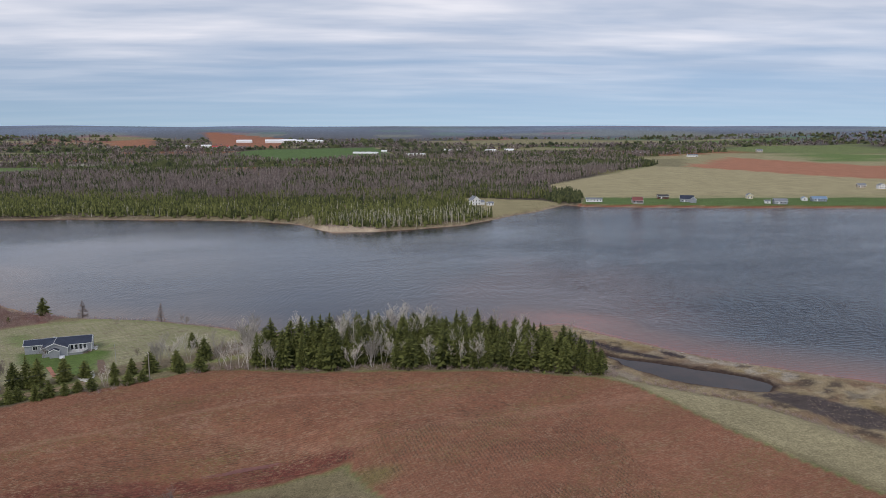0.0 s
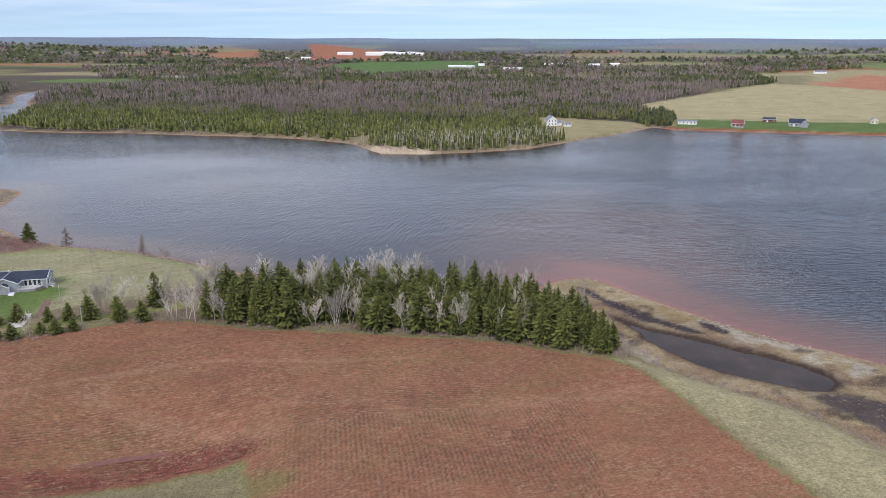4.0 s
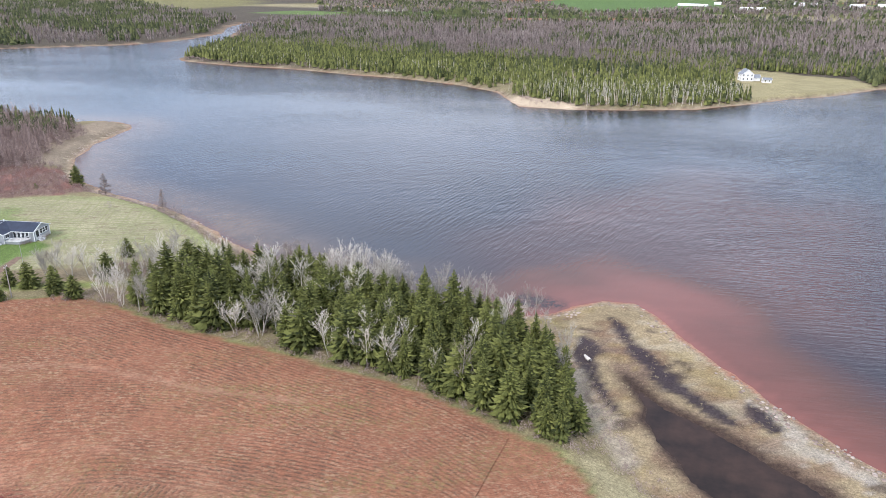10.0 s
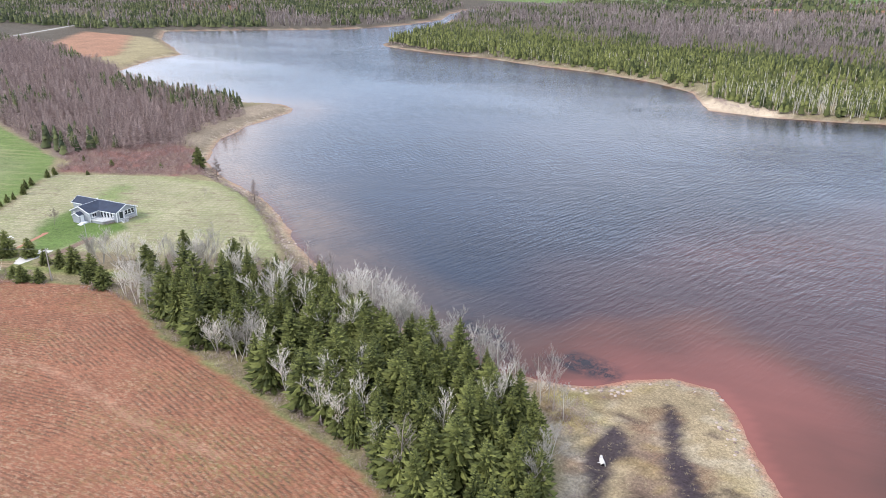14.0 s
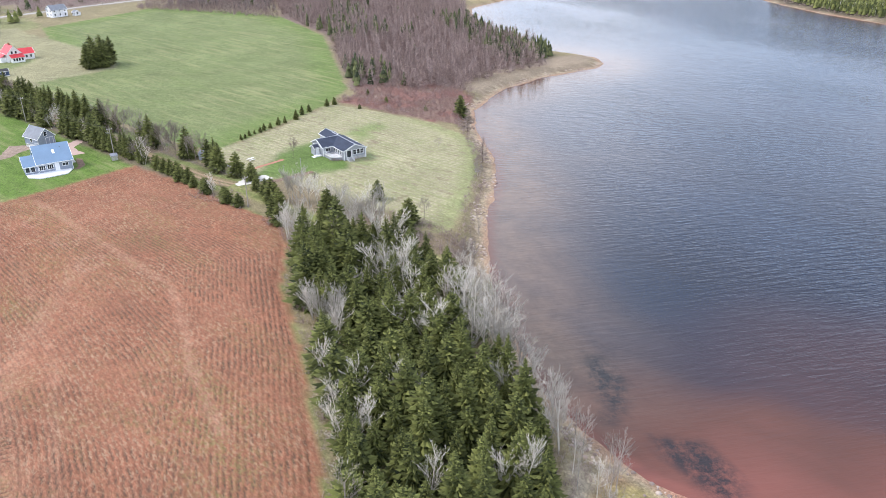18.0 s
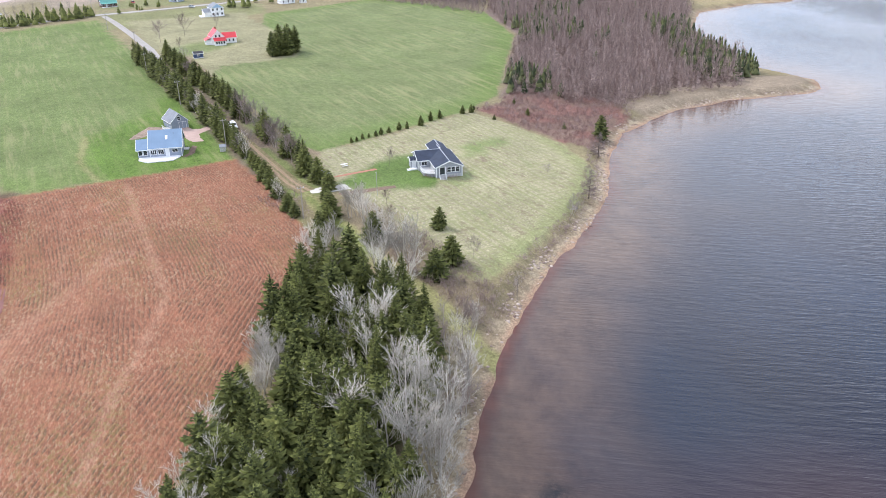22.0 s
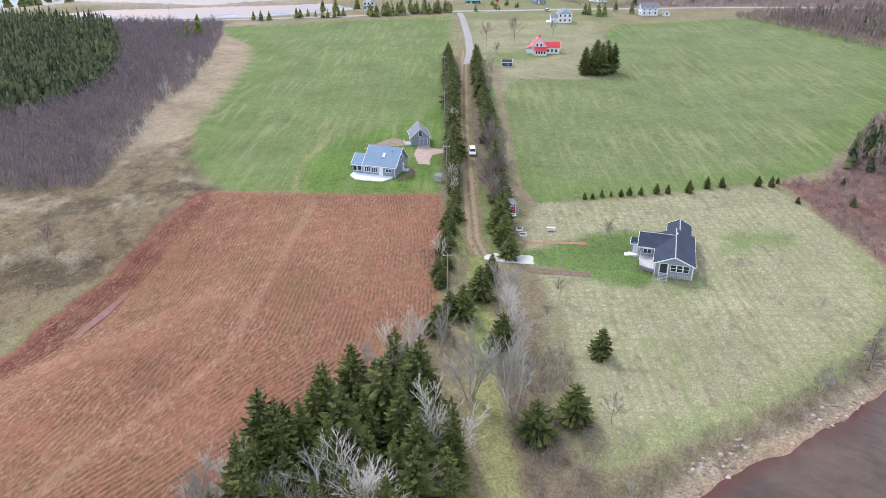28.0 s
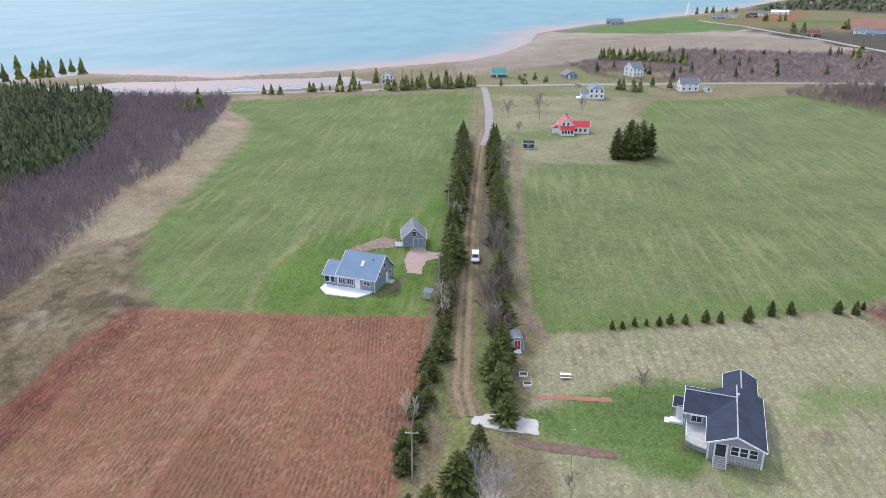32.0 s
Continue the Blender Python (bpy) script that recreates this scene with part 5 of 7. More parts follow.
def brush_proto(seed, rays, low=0.1, fan=1.0, thin=0.05, stem=0.0):
    """A leafless plant of unit height: thin blades that fan out upwards."""
    r = random.Random(seed)
    v, f = [], []
    if stem:
        v += [(-stem, 0, -0.03), (stem, 0, -0.03), (0, 0, 0.9), (0, -stem, -0.03), (0, stem, -0.03), (0, 0, 0.88)]
        f += [(0, 1, 2), (3, 4, 5)]
    for k in range(rays):
        w = r.uniform(0, 6.283)
        z0 = r.uniform(low * 0.3, low + 0.5 * (stem > 0))
        z1 = min(1.0, z0 + r.uniform(0.25, 0.75))
        o = r.uniform(0.25, 1.0) * fan * (1.0 if not stem else 1.15 - 0.6 * z1)
        px, py = math.cos(w), math.sin(w)
        i = len(v)
        b = 0.12 if not stem else 0.02
        v += [(px * b * o - py * thin, py * b * o + px * thin, z0), (px * b * o + py * thin, py * b * o - px * thin, z0), (px * o, py * o, z1)]
        f.append((i, i + 1, i + 2))
    return v, f


stuff("roadside_spruces", [cone_proto(300 + k, 7, 9) for k in range(3)], ROADSIDE, M_SPRUCE, "dark spruces in rows along the road and the far houses", "trees")
CONES = [cone_proto(k) for k in range(4)] + [cone_proto(9 + k, 2, 5) for k in range(3)]

WANDS = [brush_proto(20 + k, 26, 0.25, 1.1, 0.05, 0.03) for k in range(3)] + [brush_proto(30 + k, 9, 0.2, 1.0, 0.16, 0.05) for k in range(3)]


def larch_proto(seed, rays=84):
    """A leafless larch of unit height: feathery twigs all the way up a thin stem."""
    r = random.Random(seed)
    v, f = [(-0.03, 0, -0.03), (0.03, 0, -0.03), (0, 0, 1.0), (0, -0.03, -0.03), (0, 0.03, -0.03), (0, 0, 0.98)], [(0, 1, 2), (3, 4, 5)]
    for k in range(rays):
        w, z = r.uniform(0, 6.283), 0.06 + 0.92 * r.random()
        reach = (1.05 - z) ** 0.75
        a, b = reach * r.uniform(0.0, 0.45), reach * r.uniform(0.75, 1.15)
        u, th = w + r.uniform(-0.45, 0.45), r.uniform(0.02, 0.05)
        i = len(v)
        up = r.uniform(0.0, 0.10)
        v += [(a * math.cos(w), a * math.sin(w), z - th * 0.3), (a * math.cos(w) - th * math.sin(w), a * math.sin(w) + th * math.cos(w), z + th * 0.35), (b * math.cos(u), b * math.sin(u), min(1.0, z + up))]
        f.append((i, i + 1, i + 2))
    return v, f


def dome_proto(seed, twigs=50):
    """A leafless bush of unit height and half-width: a loose dome of short twigs."""
    r = random.Random(seed)
    v, f = [], []
    for k in range(twigs):
        w, q = r.uniform(0, 6.283), r.random() ** 0.6
        e = r.uniform(0.0, 1.45)
        px, py, pz = q * math.cos(e) * math.cos(w), q * math.cos(e) * math.sin(w), q * math.sin(e) * 0.8 + 0.03
        ln = r.uniform(0.22, 0.5)
        dx, dy, dz = px * 0.6 + r.uniform(-0.5, 0.5), py * 0.6 + r.uniform(-0.5, 0.5), r.uniform(0.25, 1.0)
        m = ln / math.sqrt(dx * dx + dy * dy + dz * dz)
        th, u = r.uniform(0.02, 0.045), r.uniform(0, 6.283)
        i = len(v)
        v += [(px - th * math.cos(u), py - th * math.sin(u), pz), (px + th * math.cos(u), py + th * math.sin(u), pz + th * 0.5), (px + dx * m, py + dy * m, min(1.1, pz + dz * m))]
        f.append((i, i + 1, i + 2))
    return v, f


BRUSH = [dome_proto(k) for k in range(3)]
LARCHES = [larch_proto(60 + k) for k in range(4)]


def fill(polys, gap, lo, hi, wlo, whi, protos, seed, keep=None, off=(), dry=5.0):
    """Jittered places all over a stretch of the plan."""
    r = np.random.RandomState(seed)
    out = []
    for poly in polys:
        xs, ys = [p[0] for p in poly], [p[1] for p in poly]
        gx, gy = np.meshgrid(np.arange(min(xs), max(xs), gap), np.arange(min(ys), max(ys), gap))
        x = gx.ravel() + r.uniform(-0.9, 0.9, gx.size) * gap
        y = gy.ravel() + r.uniform(-0.9, 0.9, gx.size) * gap
        ok = poly_dist(x, y, poly) > 0
        ok &= shore_far(x, y) > dry
        for q in off:
            ok &= poly_dist(x, y, q) < 1.0
        ok &= poly_dist(x, y, LANE[:4], False) > 2.6
        if keep is not None:
            ok &= keep(x, y, r)
        x, y = x[ok], y[ok]
        h = r.uniform(lo, hi, len(x))
        out.append(np.stack([x, y, h, r.uniform(wlo, whi, len(x)), r.uniform(0, 6.28, len(x)), r.choice(protos, len(x))], 1))
    return np.concatenate(out)


N_WOOD1 = [(-412, 655), (-330, 632), (-172, 622), (-84, 590), (-60, 560), (-20, 545), (20, 560), (60, 590), (80, 612), (70, 700), (60, 770), (145, 760), (175, 800), (180, 860), (-480, 860)]
N_WOOD2 = [(-520, 860), (180, 860), (186, 924), (300, 1110), (477, 1369), (-380, 1369), (-640, 1120)]
N_WOOD3 = [(-700, 1369), (477, 1369), (560, 1720), (900, 1990), (-1100, 1990)]
N_WOOD4 = [(-1500, 1990), (1300, 1990), (2600, 3300), (-2600, 3300)]
W_WOOD = [(-690, 600), (-630, 660), (-560, 740), (-548, 800), (-575, 900), (-640, 1000), (-690, 1110), (-1300, 1500), (-1900, 900), (-1400, 400), (-740, 530)]
P_WOOD = [(-198, 282), (-184, 306), (-207, 330), (-218, 362), (-262, 376), (-300, 370), (-360, 372), (-428, 398), (-470, 400), (-560, 420), (-700, 420), (-640, 310), (-480, 268), (-414, 264), (-330, 278.5), (-206, 265)]
W_CONIFER = [(-20, 10), (-117, 24), (-150, 8), (-176, -17), (-206, -60), (-238, -110), (-222, -172), (-150, -260), (0, -160)]
E_SCRUB = [(-533, 7), (-684, 41), (-740, 195), (-640, 330), (-557, 222), (-509, 150), (-466, 82), (-478, 55)]
E_SCRUB2 = [(-474, 190), (-552, 228), (-640, 330), (-560, 420), (-480, 268), (-430, 262), (-445, 238)]
FAR_W = [(-1400, -60), (-1700, 600), (-4200, 900), (-4200, -250)]
mixed = lambda share: (lambda x, y, r: (wavy(x, y, 45.0) * 0.65 + wavy(x + 900, y, 17.0) * 0.35 + r.uniform(-0.08, 0.08, len(x))) < share)
bare = lambda share: (lambda x, y, r: (wavy(x, y, 45.0) * 0.65 + wavy(x + 900, y, 17.0) * 0.35 + r.uniform(-0.08, 0.08, len(x))) >= share)
young = lambda x, y, r: ((y - 0.25 * np.abs(x + 100) < 705 + 70 * wavy(x, y, 60.0)) | (wavy(x, y, 30.0) > 0.72)) & (wavy(x + 900, y, 24.0) + r.uniform(-0.2, 0.2, len(x)) < 0.78)
stuff("shore_conifers", CONES, fill([N_WOOD1], 3.9, 5.5, 10.5, 1.2, 2.1, (0, 1, 2, 3), 1, young, [N_MEADOW]), M_SPRUCE_SUN, "sunlit yellow-green spruces along the shore across the water", "woods")
far_conifers = np.concatenate([
    fill([N_WOOD1], 5.6, 6, 11, 1.5, 2.4, (0, 1, 2, 3), 9, lambda x, y, r: (y > 690) & mixed(0.42)(x, y, r), [N_MEADOW]),
    fill([[(128, 664), (163, 722), (174, 706), (197, 776), (190, 834), (176, 802), (148, 756), (158, 716)]], 4.0, 6, 10, 1.5, 2.3, (0, 1, 2, 3), 8),
    fill([N_WOOD2], 7.2, 6, 12, 2.0, 3.2, (0, 1, 2, 3), 2, mixed(0.40), FARM_GAPS),
    fill([[(-560, 1180), (-120, 1240), (470, 1340), (520, 1440), (60, 1330), (-560, 1290)]], 8.0, 9, 14, 2.6, 4.0, (0, 1, 2, 3), 10, mixed(0.7), FARM_GAPS),
    fill([N_WOOD3], 12, 9, 15, 3.5, 6, (4, 5, 6), 3, mixed(0.44), FARM_GAPS),
    fill([N_WOOD4], 26, 10, 17, 9, 16, (4, 5, 6), 4, mixed(0.42), FARM_GAPS),
    fill([W_WOOD], 8.0, 8, 13, 2.2, 3.6, (0, 1, 2, 3), 5, mixed(0.45)),
    fill([FAR_W], 17, 8, 14, 4, 7, (4, 5, 6), 6, mixed(0.5)),
    ])
stuff("swamp_spruces", CONES, fill([W_CONIFER], 3.4, 5, 12.5, 1.0, 1.8, (0, 1, 2, 3), 7, mixed(0.78)), M_SWAMP, "dense dark spruces behind the alder swamp", "woods")
stuff("conifer_woods", CONES, far_conifers, M_SPRUCE_FAR, "dark olive-green spruce woods across the water and inland", "woods")
far_bare = np.concatenate([
    fill([N_WOOD1], 4.6, 6, 10.0, 1.4, 2.4, (0, 1, 2), 11, lambda x, y, r: (y > 690 + 80 * wavy(x, y, 80.0)) & bare(0.34)(x, y, r), [N_MEADOW]),
    fill([N_WOOD2], 6.5, 7, 11, 2.4, 4.0, (3, 4, 5), 12, bare(0.28), FARM_GAPS),
    fill([N_WOOD3], 12, 8, 12, 5, 8, (3, 4, 5), 13, bare(0.45), FARM_GAPS),
    fill([N_WOOD4], 26, 9, 13, 10, 16, (3, 4, 5), 14, bare(0.5), FARM_GAPS),
    fill([W_WOOD], 8.5, 7, 11, 2.5, 4.2, (3, 4, 5), 15, bare(0.5)),
    fill([FAR_W], 32, 9, 13, 10, 16, (3, 4, 5), 17, bare(0.5)),
    fill([E_SCRUB2], 4.6, 4, 8, 1.5, 2.8, (0, 1, 2, 3, 4), 19)])
stuff("bare_woods", WANDS, far_bare, M_LARCH_FAR, "leafless grey-brown larch and birch woods before leafing out", "woods")
point_conifers = np.concatenate([fill([P_WOOD], 5.5, 6, 10, 1.3, 2.1, (0, 1, 2, 3), 21, mixed(0.36)), fill([[(-222, 350), (-236, 374), (-262, 378), (-300, 372), (-360, 374), (-360, 352), (-290, 348), (-240, 345)]], 4.0, 6, 10, 1.3, 2.0, (0, 1, 2, 3), 22),
                                 fill([E_SCRUB, E_SCRUB2], 34, 4, 9, 1.6, 2.4, (0, 1, 2, 3), 23)])
stuff("point_spruces", CONES, point_conifers, M_SPRUCE_FAR, "spruces scattered through the bare wood on the point", "woods")

snags = fill([[(-60, 562), (-20, 545), (20, 558), (60, 588), (78, 612), (66, 640), (10, 620), (-50, 600)]], 3.6, 6, 10, 0.9, 1.4, (0, 1, 2), 18)
snags = np.concatenate([snags, fill([N_WOOD1], 11.0, 6, 9.5, 0.8, 1.3, (0, 1, 2), 24, lambda x, y, r: y < 690, [N_MEADOW])])
stuff("pale_snags", [brush_proto(70 + k, 7, 0.5, 0.8, 0.07, 0.12) for k in range(3)], snags, M_BIRCH, "thin pale dead trunks among the young spruces", "woods")
larches = np.concatenate([fill([P_WOOD], 3.9, 5.0, 10.5, 1.9, 3.5, (0, 1, 2, 3, 4, 5, 6), 16, bare(0.24), (), 3.0), fill([E_SCRUB2], 4.2, 3, 7, 1.2, 2.2, (0, 4, 5, 6), 20)])
stuff("larch_wood", LARCHES + [dome_proto(80 + k, 90) for k in range(3)], larches, M_LARCH, "reddish-brown leafless larches behind the pasture", "woods")

# shrubs: purple-brown thickets, the scrub of the bank, red osiers
COTTAGE_LAWN = [(-480, 62), (-497, 52), (-520, 66), (-522, 88), (-504, 100), (-484, 90)]
R_SCRUB = [(-478, 172), (-457, 196), (-432, 229), (-400, 262), (-440, 262), (-515, 222), (-537, 199), (-506, 178)]
stuff("heath_scrub", BRUSH, np.concatenate([fill([R_SCRUB], 2.8, 1.5, 4.5, 1.2, 2.2, (0, 1, 2), 39), fill([E_SCRUB], 4.4, 1.0, 3.4, 2.2, 3.8, (0, 1, 2), 30, None, [COTTAGE_LAWN]), fill([E_SCRUB], 12, 2.5, 5, 1.5, 2.6, (0, 1, 2), 38, None, [COTTAGE_LAWN])]), M_SHRUB, "low purple-brown bare scrub beyond the road", "shrubs")
stuff("alder_swamp", BRUSH, fill([WESTSCRUB], 2.4, 2.4, 6.0, 1.4, 2.6, (0, 1, 2), 31, lambda x, y, r: (poly_dist(x, y, WESTSCRUB) > 1) & (poly_dist(x, y, W_CONIFER) < 3)), M_ALDER, "leafless purple-grey alders in the wet hollow", "shrubs")
thickets = np.concatenate([
    fill([[(-215, 300), (-180, 312), (-160, 299), (-139, 291), (-165, 268), (-185, 255), (-208, 266)]], 3.6, 0.9, 2.6, 0.9, 1.8, (0, 1, 2), 32),
    fill([[(-66, 231), (-78, 238), (-70, 244), (-60, 250), (-48, 257), (-32, 257), (-29, 254), (-40, 249), (-50, 242), (-58, 237)]], 1.5, 0.8, 2.6, 0.7, 1.4, (0, 1, 2), 33),
    fill([[(-60, 217.5), (-38, 213.6), (-9, 213.2), (20, 211), (46, 205), (58, 201.5), (62, 206), (50, 212), (20, 217), (-9, 219), (-38, 221), (-56, 224)]], 1.5, 0.5, 1.8, 0.6, 1.2, (0, 1, 2), 37),
    fill([[(-95, 196), (-106, 204.5), (-90, 213), (-80, 210), (-88, 203)]], 1.8, 0.6, 1.6, 0.7, 1.2, (0, 1, 2), 34),
    fill([[(-75, 212), (-68, 222), (-56, 222), (-52, 217), (-64, 216)]], 1.6, 0.8, 2.2, 0.6, 1.2, (0, 1, 2), 35),
    fill([[(-135, 190), (-150, 181), (-215, 142), (-270, 112), (-271, 116), (-216, 146), (-152, 185), (-137, 194)]], 2.4, 1.2, 3.5, 0.9, 1.6, (0, 1, 2), 36)])
stuff("thickets", BRUSH, thickets, M_SHRUB, "leafless purple-brown shrubs on rough ground", "shrubs")


def band(lo, hi):
    return lambda x, y, r: (shore_far(x, y) > lo) & (shore_far(x, y) < hi) & (r.uniform(0, 1, len(x)) < 0.75)


bank = np.concatenate([
    fill([[(-160, 320), (-40, 274), (-20, 262), (-30, 240), (-60, 250), (-100, 270), (-150, 280)]], 1.5, 0.5, 1.7, 0.5, 1.1, (0, 1, 2), 41, band(3.0, 7.0), (), 2.5),
    fill([[(-20, 262), (30, 262), (48, 245), (40, 236), (20, 243), (-20, 248)]], 1.4, 0.6, 2.0, 0.5, 1.0, (0, 1, 2), 42),
    fill([[(48, 226), (57, 213), (62, 203), (74, 192), (88, 182), (98, 168), (104, 152), (109, 156), (103, 172), (92, 187), (78, 197), (67, 207), (62, 218), (54, 231)]], 1.6, 0.5, 1.4, 0.6, 1.1, (0, 1, 2), 43),
    fill([[(-420, 655), (-172, 624), (-60, 566), (-40, 546), (20, 562), (70, 612), (80, 602), (20, 545), (-60, 530), (-180, 610), (-420, 630)]], 2.0, 0.8, 2.5, 0.8, 1.5, (0, 1, 2), 44, band(5.0, 12))])
stuff("bank_scrub", BRUSH, bank, M_SHRUB, "low bare scrub along the eroding bank", "shrubs")
stuff("red_osiers", BRUSH, fill([OSIERS], 1.7, 0.6, 1.9, 0.9, 1.7, (0, 1, 2), 51), M_REDSHRUB, "reddish osier shrubs below the pasture", "shrubs")
tufts = np.concatenate([fill([MARSH], 1.5, 0.12, 0.4, 0.25, 0.6, (0, 1, 2), 61, lambda x, y, r: (poly_dist(x, y, CHANNEL) < -0.5) & (wavy(x, y, 5.0) > 0.35) & (x < 160)),
                        fill([[(-94, 127), (-60, 137), (-40, 140), (-40, 95), (-79, 100), (-110, 85), (-100, 110)]], 2.0, 0.15, 0.45, 0.6, 1.2, (0, 1, 2), 62)])
def stone_proto(seed):
    r = random.Random(seed)
    v = [(0, 0, 0.9 * r.uniform(0.7, 1))] + [(math.cos(6.283 * k / 6) * r.uniform(0.7, 1.1), math.sin(6.283 * k / 6) * r.uniform(0.7, 1.1), r.uniform(0.1, 0.5)) for k in range(6)] + [(math.cos(6.283 * k / 6), math.sin(6.283 * k / 6), -0.4) for k in range(6)]
    f = [(0, 1 + k, 1 + (k + 1) % 6) for k in range(6)]
    for k in range(6):
        f += [(1 + k, 7 + k, 7 + (k + 1) % 6), (1 + k, 7 + (k + 1) % 6, 1 + (k + 1) % 6)]
    return v, f


M_SHORESTONE = foliage("shore_stones", (0.17, 0.12, 0.10), (0.48, 0.40, 0.34), 0.2, 0.9, 0.0)


def strand(lo, hi, share):
    def keep(x, y, r):
        d = shore_far(x, y)
        return (d > lo) & (d < hi) & (r.uniform(0, 1, len(x)) < share * (0.25 + 1.5 * (wavy(x, y, 7.0) > 0.55)))
    return keep


def fill_wet(poly, gap, lo, hi, seed, keep):
    """Like fill, but down to the water's edge."""
    r = np.random.RandomState(seed)
    xs, ys = [q[0] for q in poly], [q[1] for q in poly]
    gx, gy = np.meshgrid(np.arange(min(xs), max(xs), gap), np.arange(min(ys), max(ys), gap))
    x, y = gx.ravel() + r.uniform(-0.55, 0.55, gx.size) * gap, gy.ravel() + r.uniform(-0.55, 0.55, gx.size) * gap
    ok = (poly_dist(x, y, poly) > 0) & keep(x, y, r)
    n = int(ok.sum())
    return np.stack([x[ok], y[ok], r.uniform(lo, hi, n), r.uniform(lo, hi * 1.6, n), r.uniform(0, 6.28, n), r.choice((0, 1, 2), n)], 1)


near_shore = [(-215, 400), (-150, 320), (-40, 275), (40, 275), (60, 280), (150, 205), (150, 190), (60, 245), (30, 240), (-40, 245), (-100, 270), (-160, 285), (-200, 320), (-230, 390)]
stuff("shore_stones", [stone_proto(k) for k in range(3)], fill_wet(near_shore, 0.8, 0.08, 0.3, 71, strand(0.2, 4.5, 0.4)), M_SHORESTONE, "reddish stones and clods along the waterline", "stones")
stuff("marsh_grass", BRUSH, tufts, M_GRASS, "matted straw-coloured marsh grass", "grass")


# ---- houses and small buildings ----
def siding(name, color, pitch=0.2):
    k = Mat(name)
    p = k.node("TexCoord").outputs["Object"]
    z = k.node("SeparateXYZ", {0: p}).outputs["Z"]
    lap = k.math("FRACT", k.math("DIVIDE", z, pitch))
    n = k.noise(p, 0.8, 4.0)
    fine = k.noise(p, 9.0, 3.0)
    f = k.math("ADD", k.math("MULTIPLY", n, 0.6), k.math("MULTIPLY", fine, 0.4))
    k.bump(lap, 0.6, 0.03)
    return k.done(k.mix(k.span(f, 0.3, 0.7), tuple(c * 0.78 for c in color), tuple(min(1, c * 1.18) for c in color)), 0.75, 0.0, 0.25)


M_GREYWALL = siding("grey_shingle_wall", (0.33, 0.35, 0.38))
M_BLUEWALL = siding("blue_grey_shingle_wall", (0.27, 0.31, 0.37))
M_WHITEWALL = siding("white_clapboard", (0.86, 0.86, 0.85))
M_PALEBLUE = siding("pale_blue_clapboard", (0.36, 0.52, 0.70))
M_BROWNWALL = siding("brown_log_wall", (0.14, 0.07, 0.05))
M_REDWALL = siding("red_painted_board", (0.40, 0.07, 0.06))
M_TRIM = simple("white_trim", (0.78, 0.79, 0.80), 0.55, 0.08)
M_NAVYROOF = simple("navy_asphalt_shingle", (0.035, 0.045, 0.07), 0.9, 0.3, 0.5, 6.0, bump=0.4)
M_BLUEROOF = simple("blue_grey_metal_roof", (0.16, 0.25, 0.36), 0.5, 0.12, 0.3, 3.0, spec=0.4)
M_REDROOF = simple("bright_red_metal_roof", (0.62, 0.06, 0.07), 0.5, 0.15, 0.4, 3.0)
M_GREENROOF = simple("green_metal_roof", (0.09, 0.28, 0.24), 0.5, 0.15, 0.4, 3.0)
M_DULLRED = simple("dull_red_shingle_roof", (0.20, 0.07, 0.065), 0.8, 0.25, 0.5, 4.0)
M_GREYROOF = simple("grey_shingle_roof", (0.20, 0.215, 0.24), 0.85, 0.2, 0.5, 6.0)
M_DARKROOF = simple("charcoal_shingle_roof", (0.06, 0.06, 0.065), 0.9, 0.25, 0.5, 6.0)
M_BRICK = simple("red_brick", (0.30, 0.12, 0.08), 0.9, 0.3, 2.0, 14.0)
M_DECK = simple("weathered_grey_decking", (0.48, 0.47, 0.46), 0.8, 0.18, 0.8, 8.0)
M_WHITEDECK = simple("white_painted_decking", (0.74, 0.75, 0.77), 0.6, 0.1, 0.6, 6.0)
M_CONCRETE = simple("pale_concrete", (0.50, 0.49, 0.47), 0.9, 0.15)
M_WOOD = simple("bare_timber", (0.36, 0.30, 0.23), 0.85, 0.25, 1.0, 9.0)
M_POLE = simple("grey_pole_timber", (0.34, 0.31, 0.28), 0.85, 0.25, 1.0, 9.0)
M_GALV = simple("galvanised_steel", (0.55, 0.57, 0.58), 0.4, 0.1, metal=0.7)
M_WIRE = simple("dark_cable", (0.09, 0.09, 0.09), 0.6, 0.1)
M_RUBBER = simple("black_rubber", (0.02, 0.02, 0.02), 0.8, 0.2)
M_CARWHITE = simple("white_car_paint", (0.75, 0.76, 0.77), 0.25, 0.04, spec=0.5)
M_CARSILVER = simple("silver_car_paint", (0.45, 0.47, 0.50), 0.3, 0.05, metal=0.5, spec=0.5)
M_CARRED = simple("red_car_paint", (0.42, 0.04, 0.04), 0.25, 0.05, spec=0.5)
M_SOIL = simple("dark_garden_soil", (0.10, 0.06, 0.045), 0.95, 0.3, 2.0, 12.0)
M_STONE = simple("grey_field_stone", (0.33, 0.31, 0.30), 0.9, 0.3, 3.0, 14.0)
M_PALESTONE = simple("pale_driftwood", (0.60, 0.57, 0.53), 0.85, 0.15, 1.0, 9.0)
M_GREENHOUSE = simple("white_sheeting", (0.80, 0.81, 0.82), 0.5, 0.05)
_glass = Mat("window_glass")
M_GLASS = _glass.done(_glass.mix(_glass.span(_glass.noise(_glass.pos(), 0.7, 2.0), 0.3, 0.7), (0.012, 0.016, 0.022), (0.05, 0.06, 0.07)), 0.06, 0.0, 0.6)


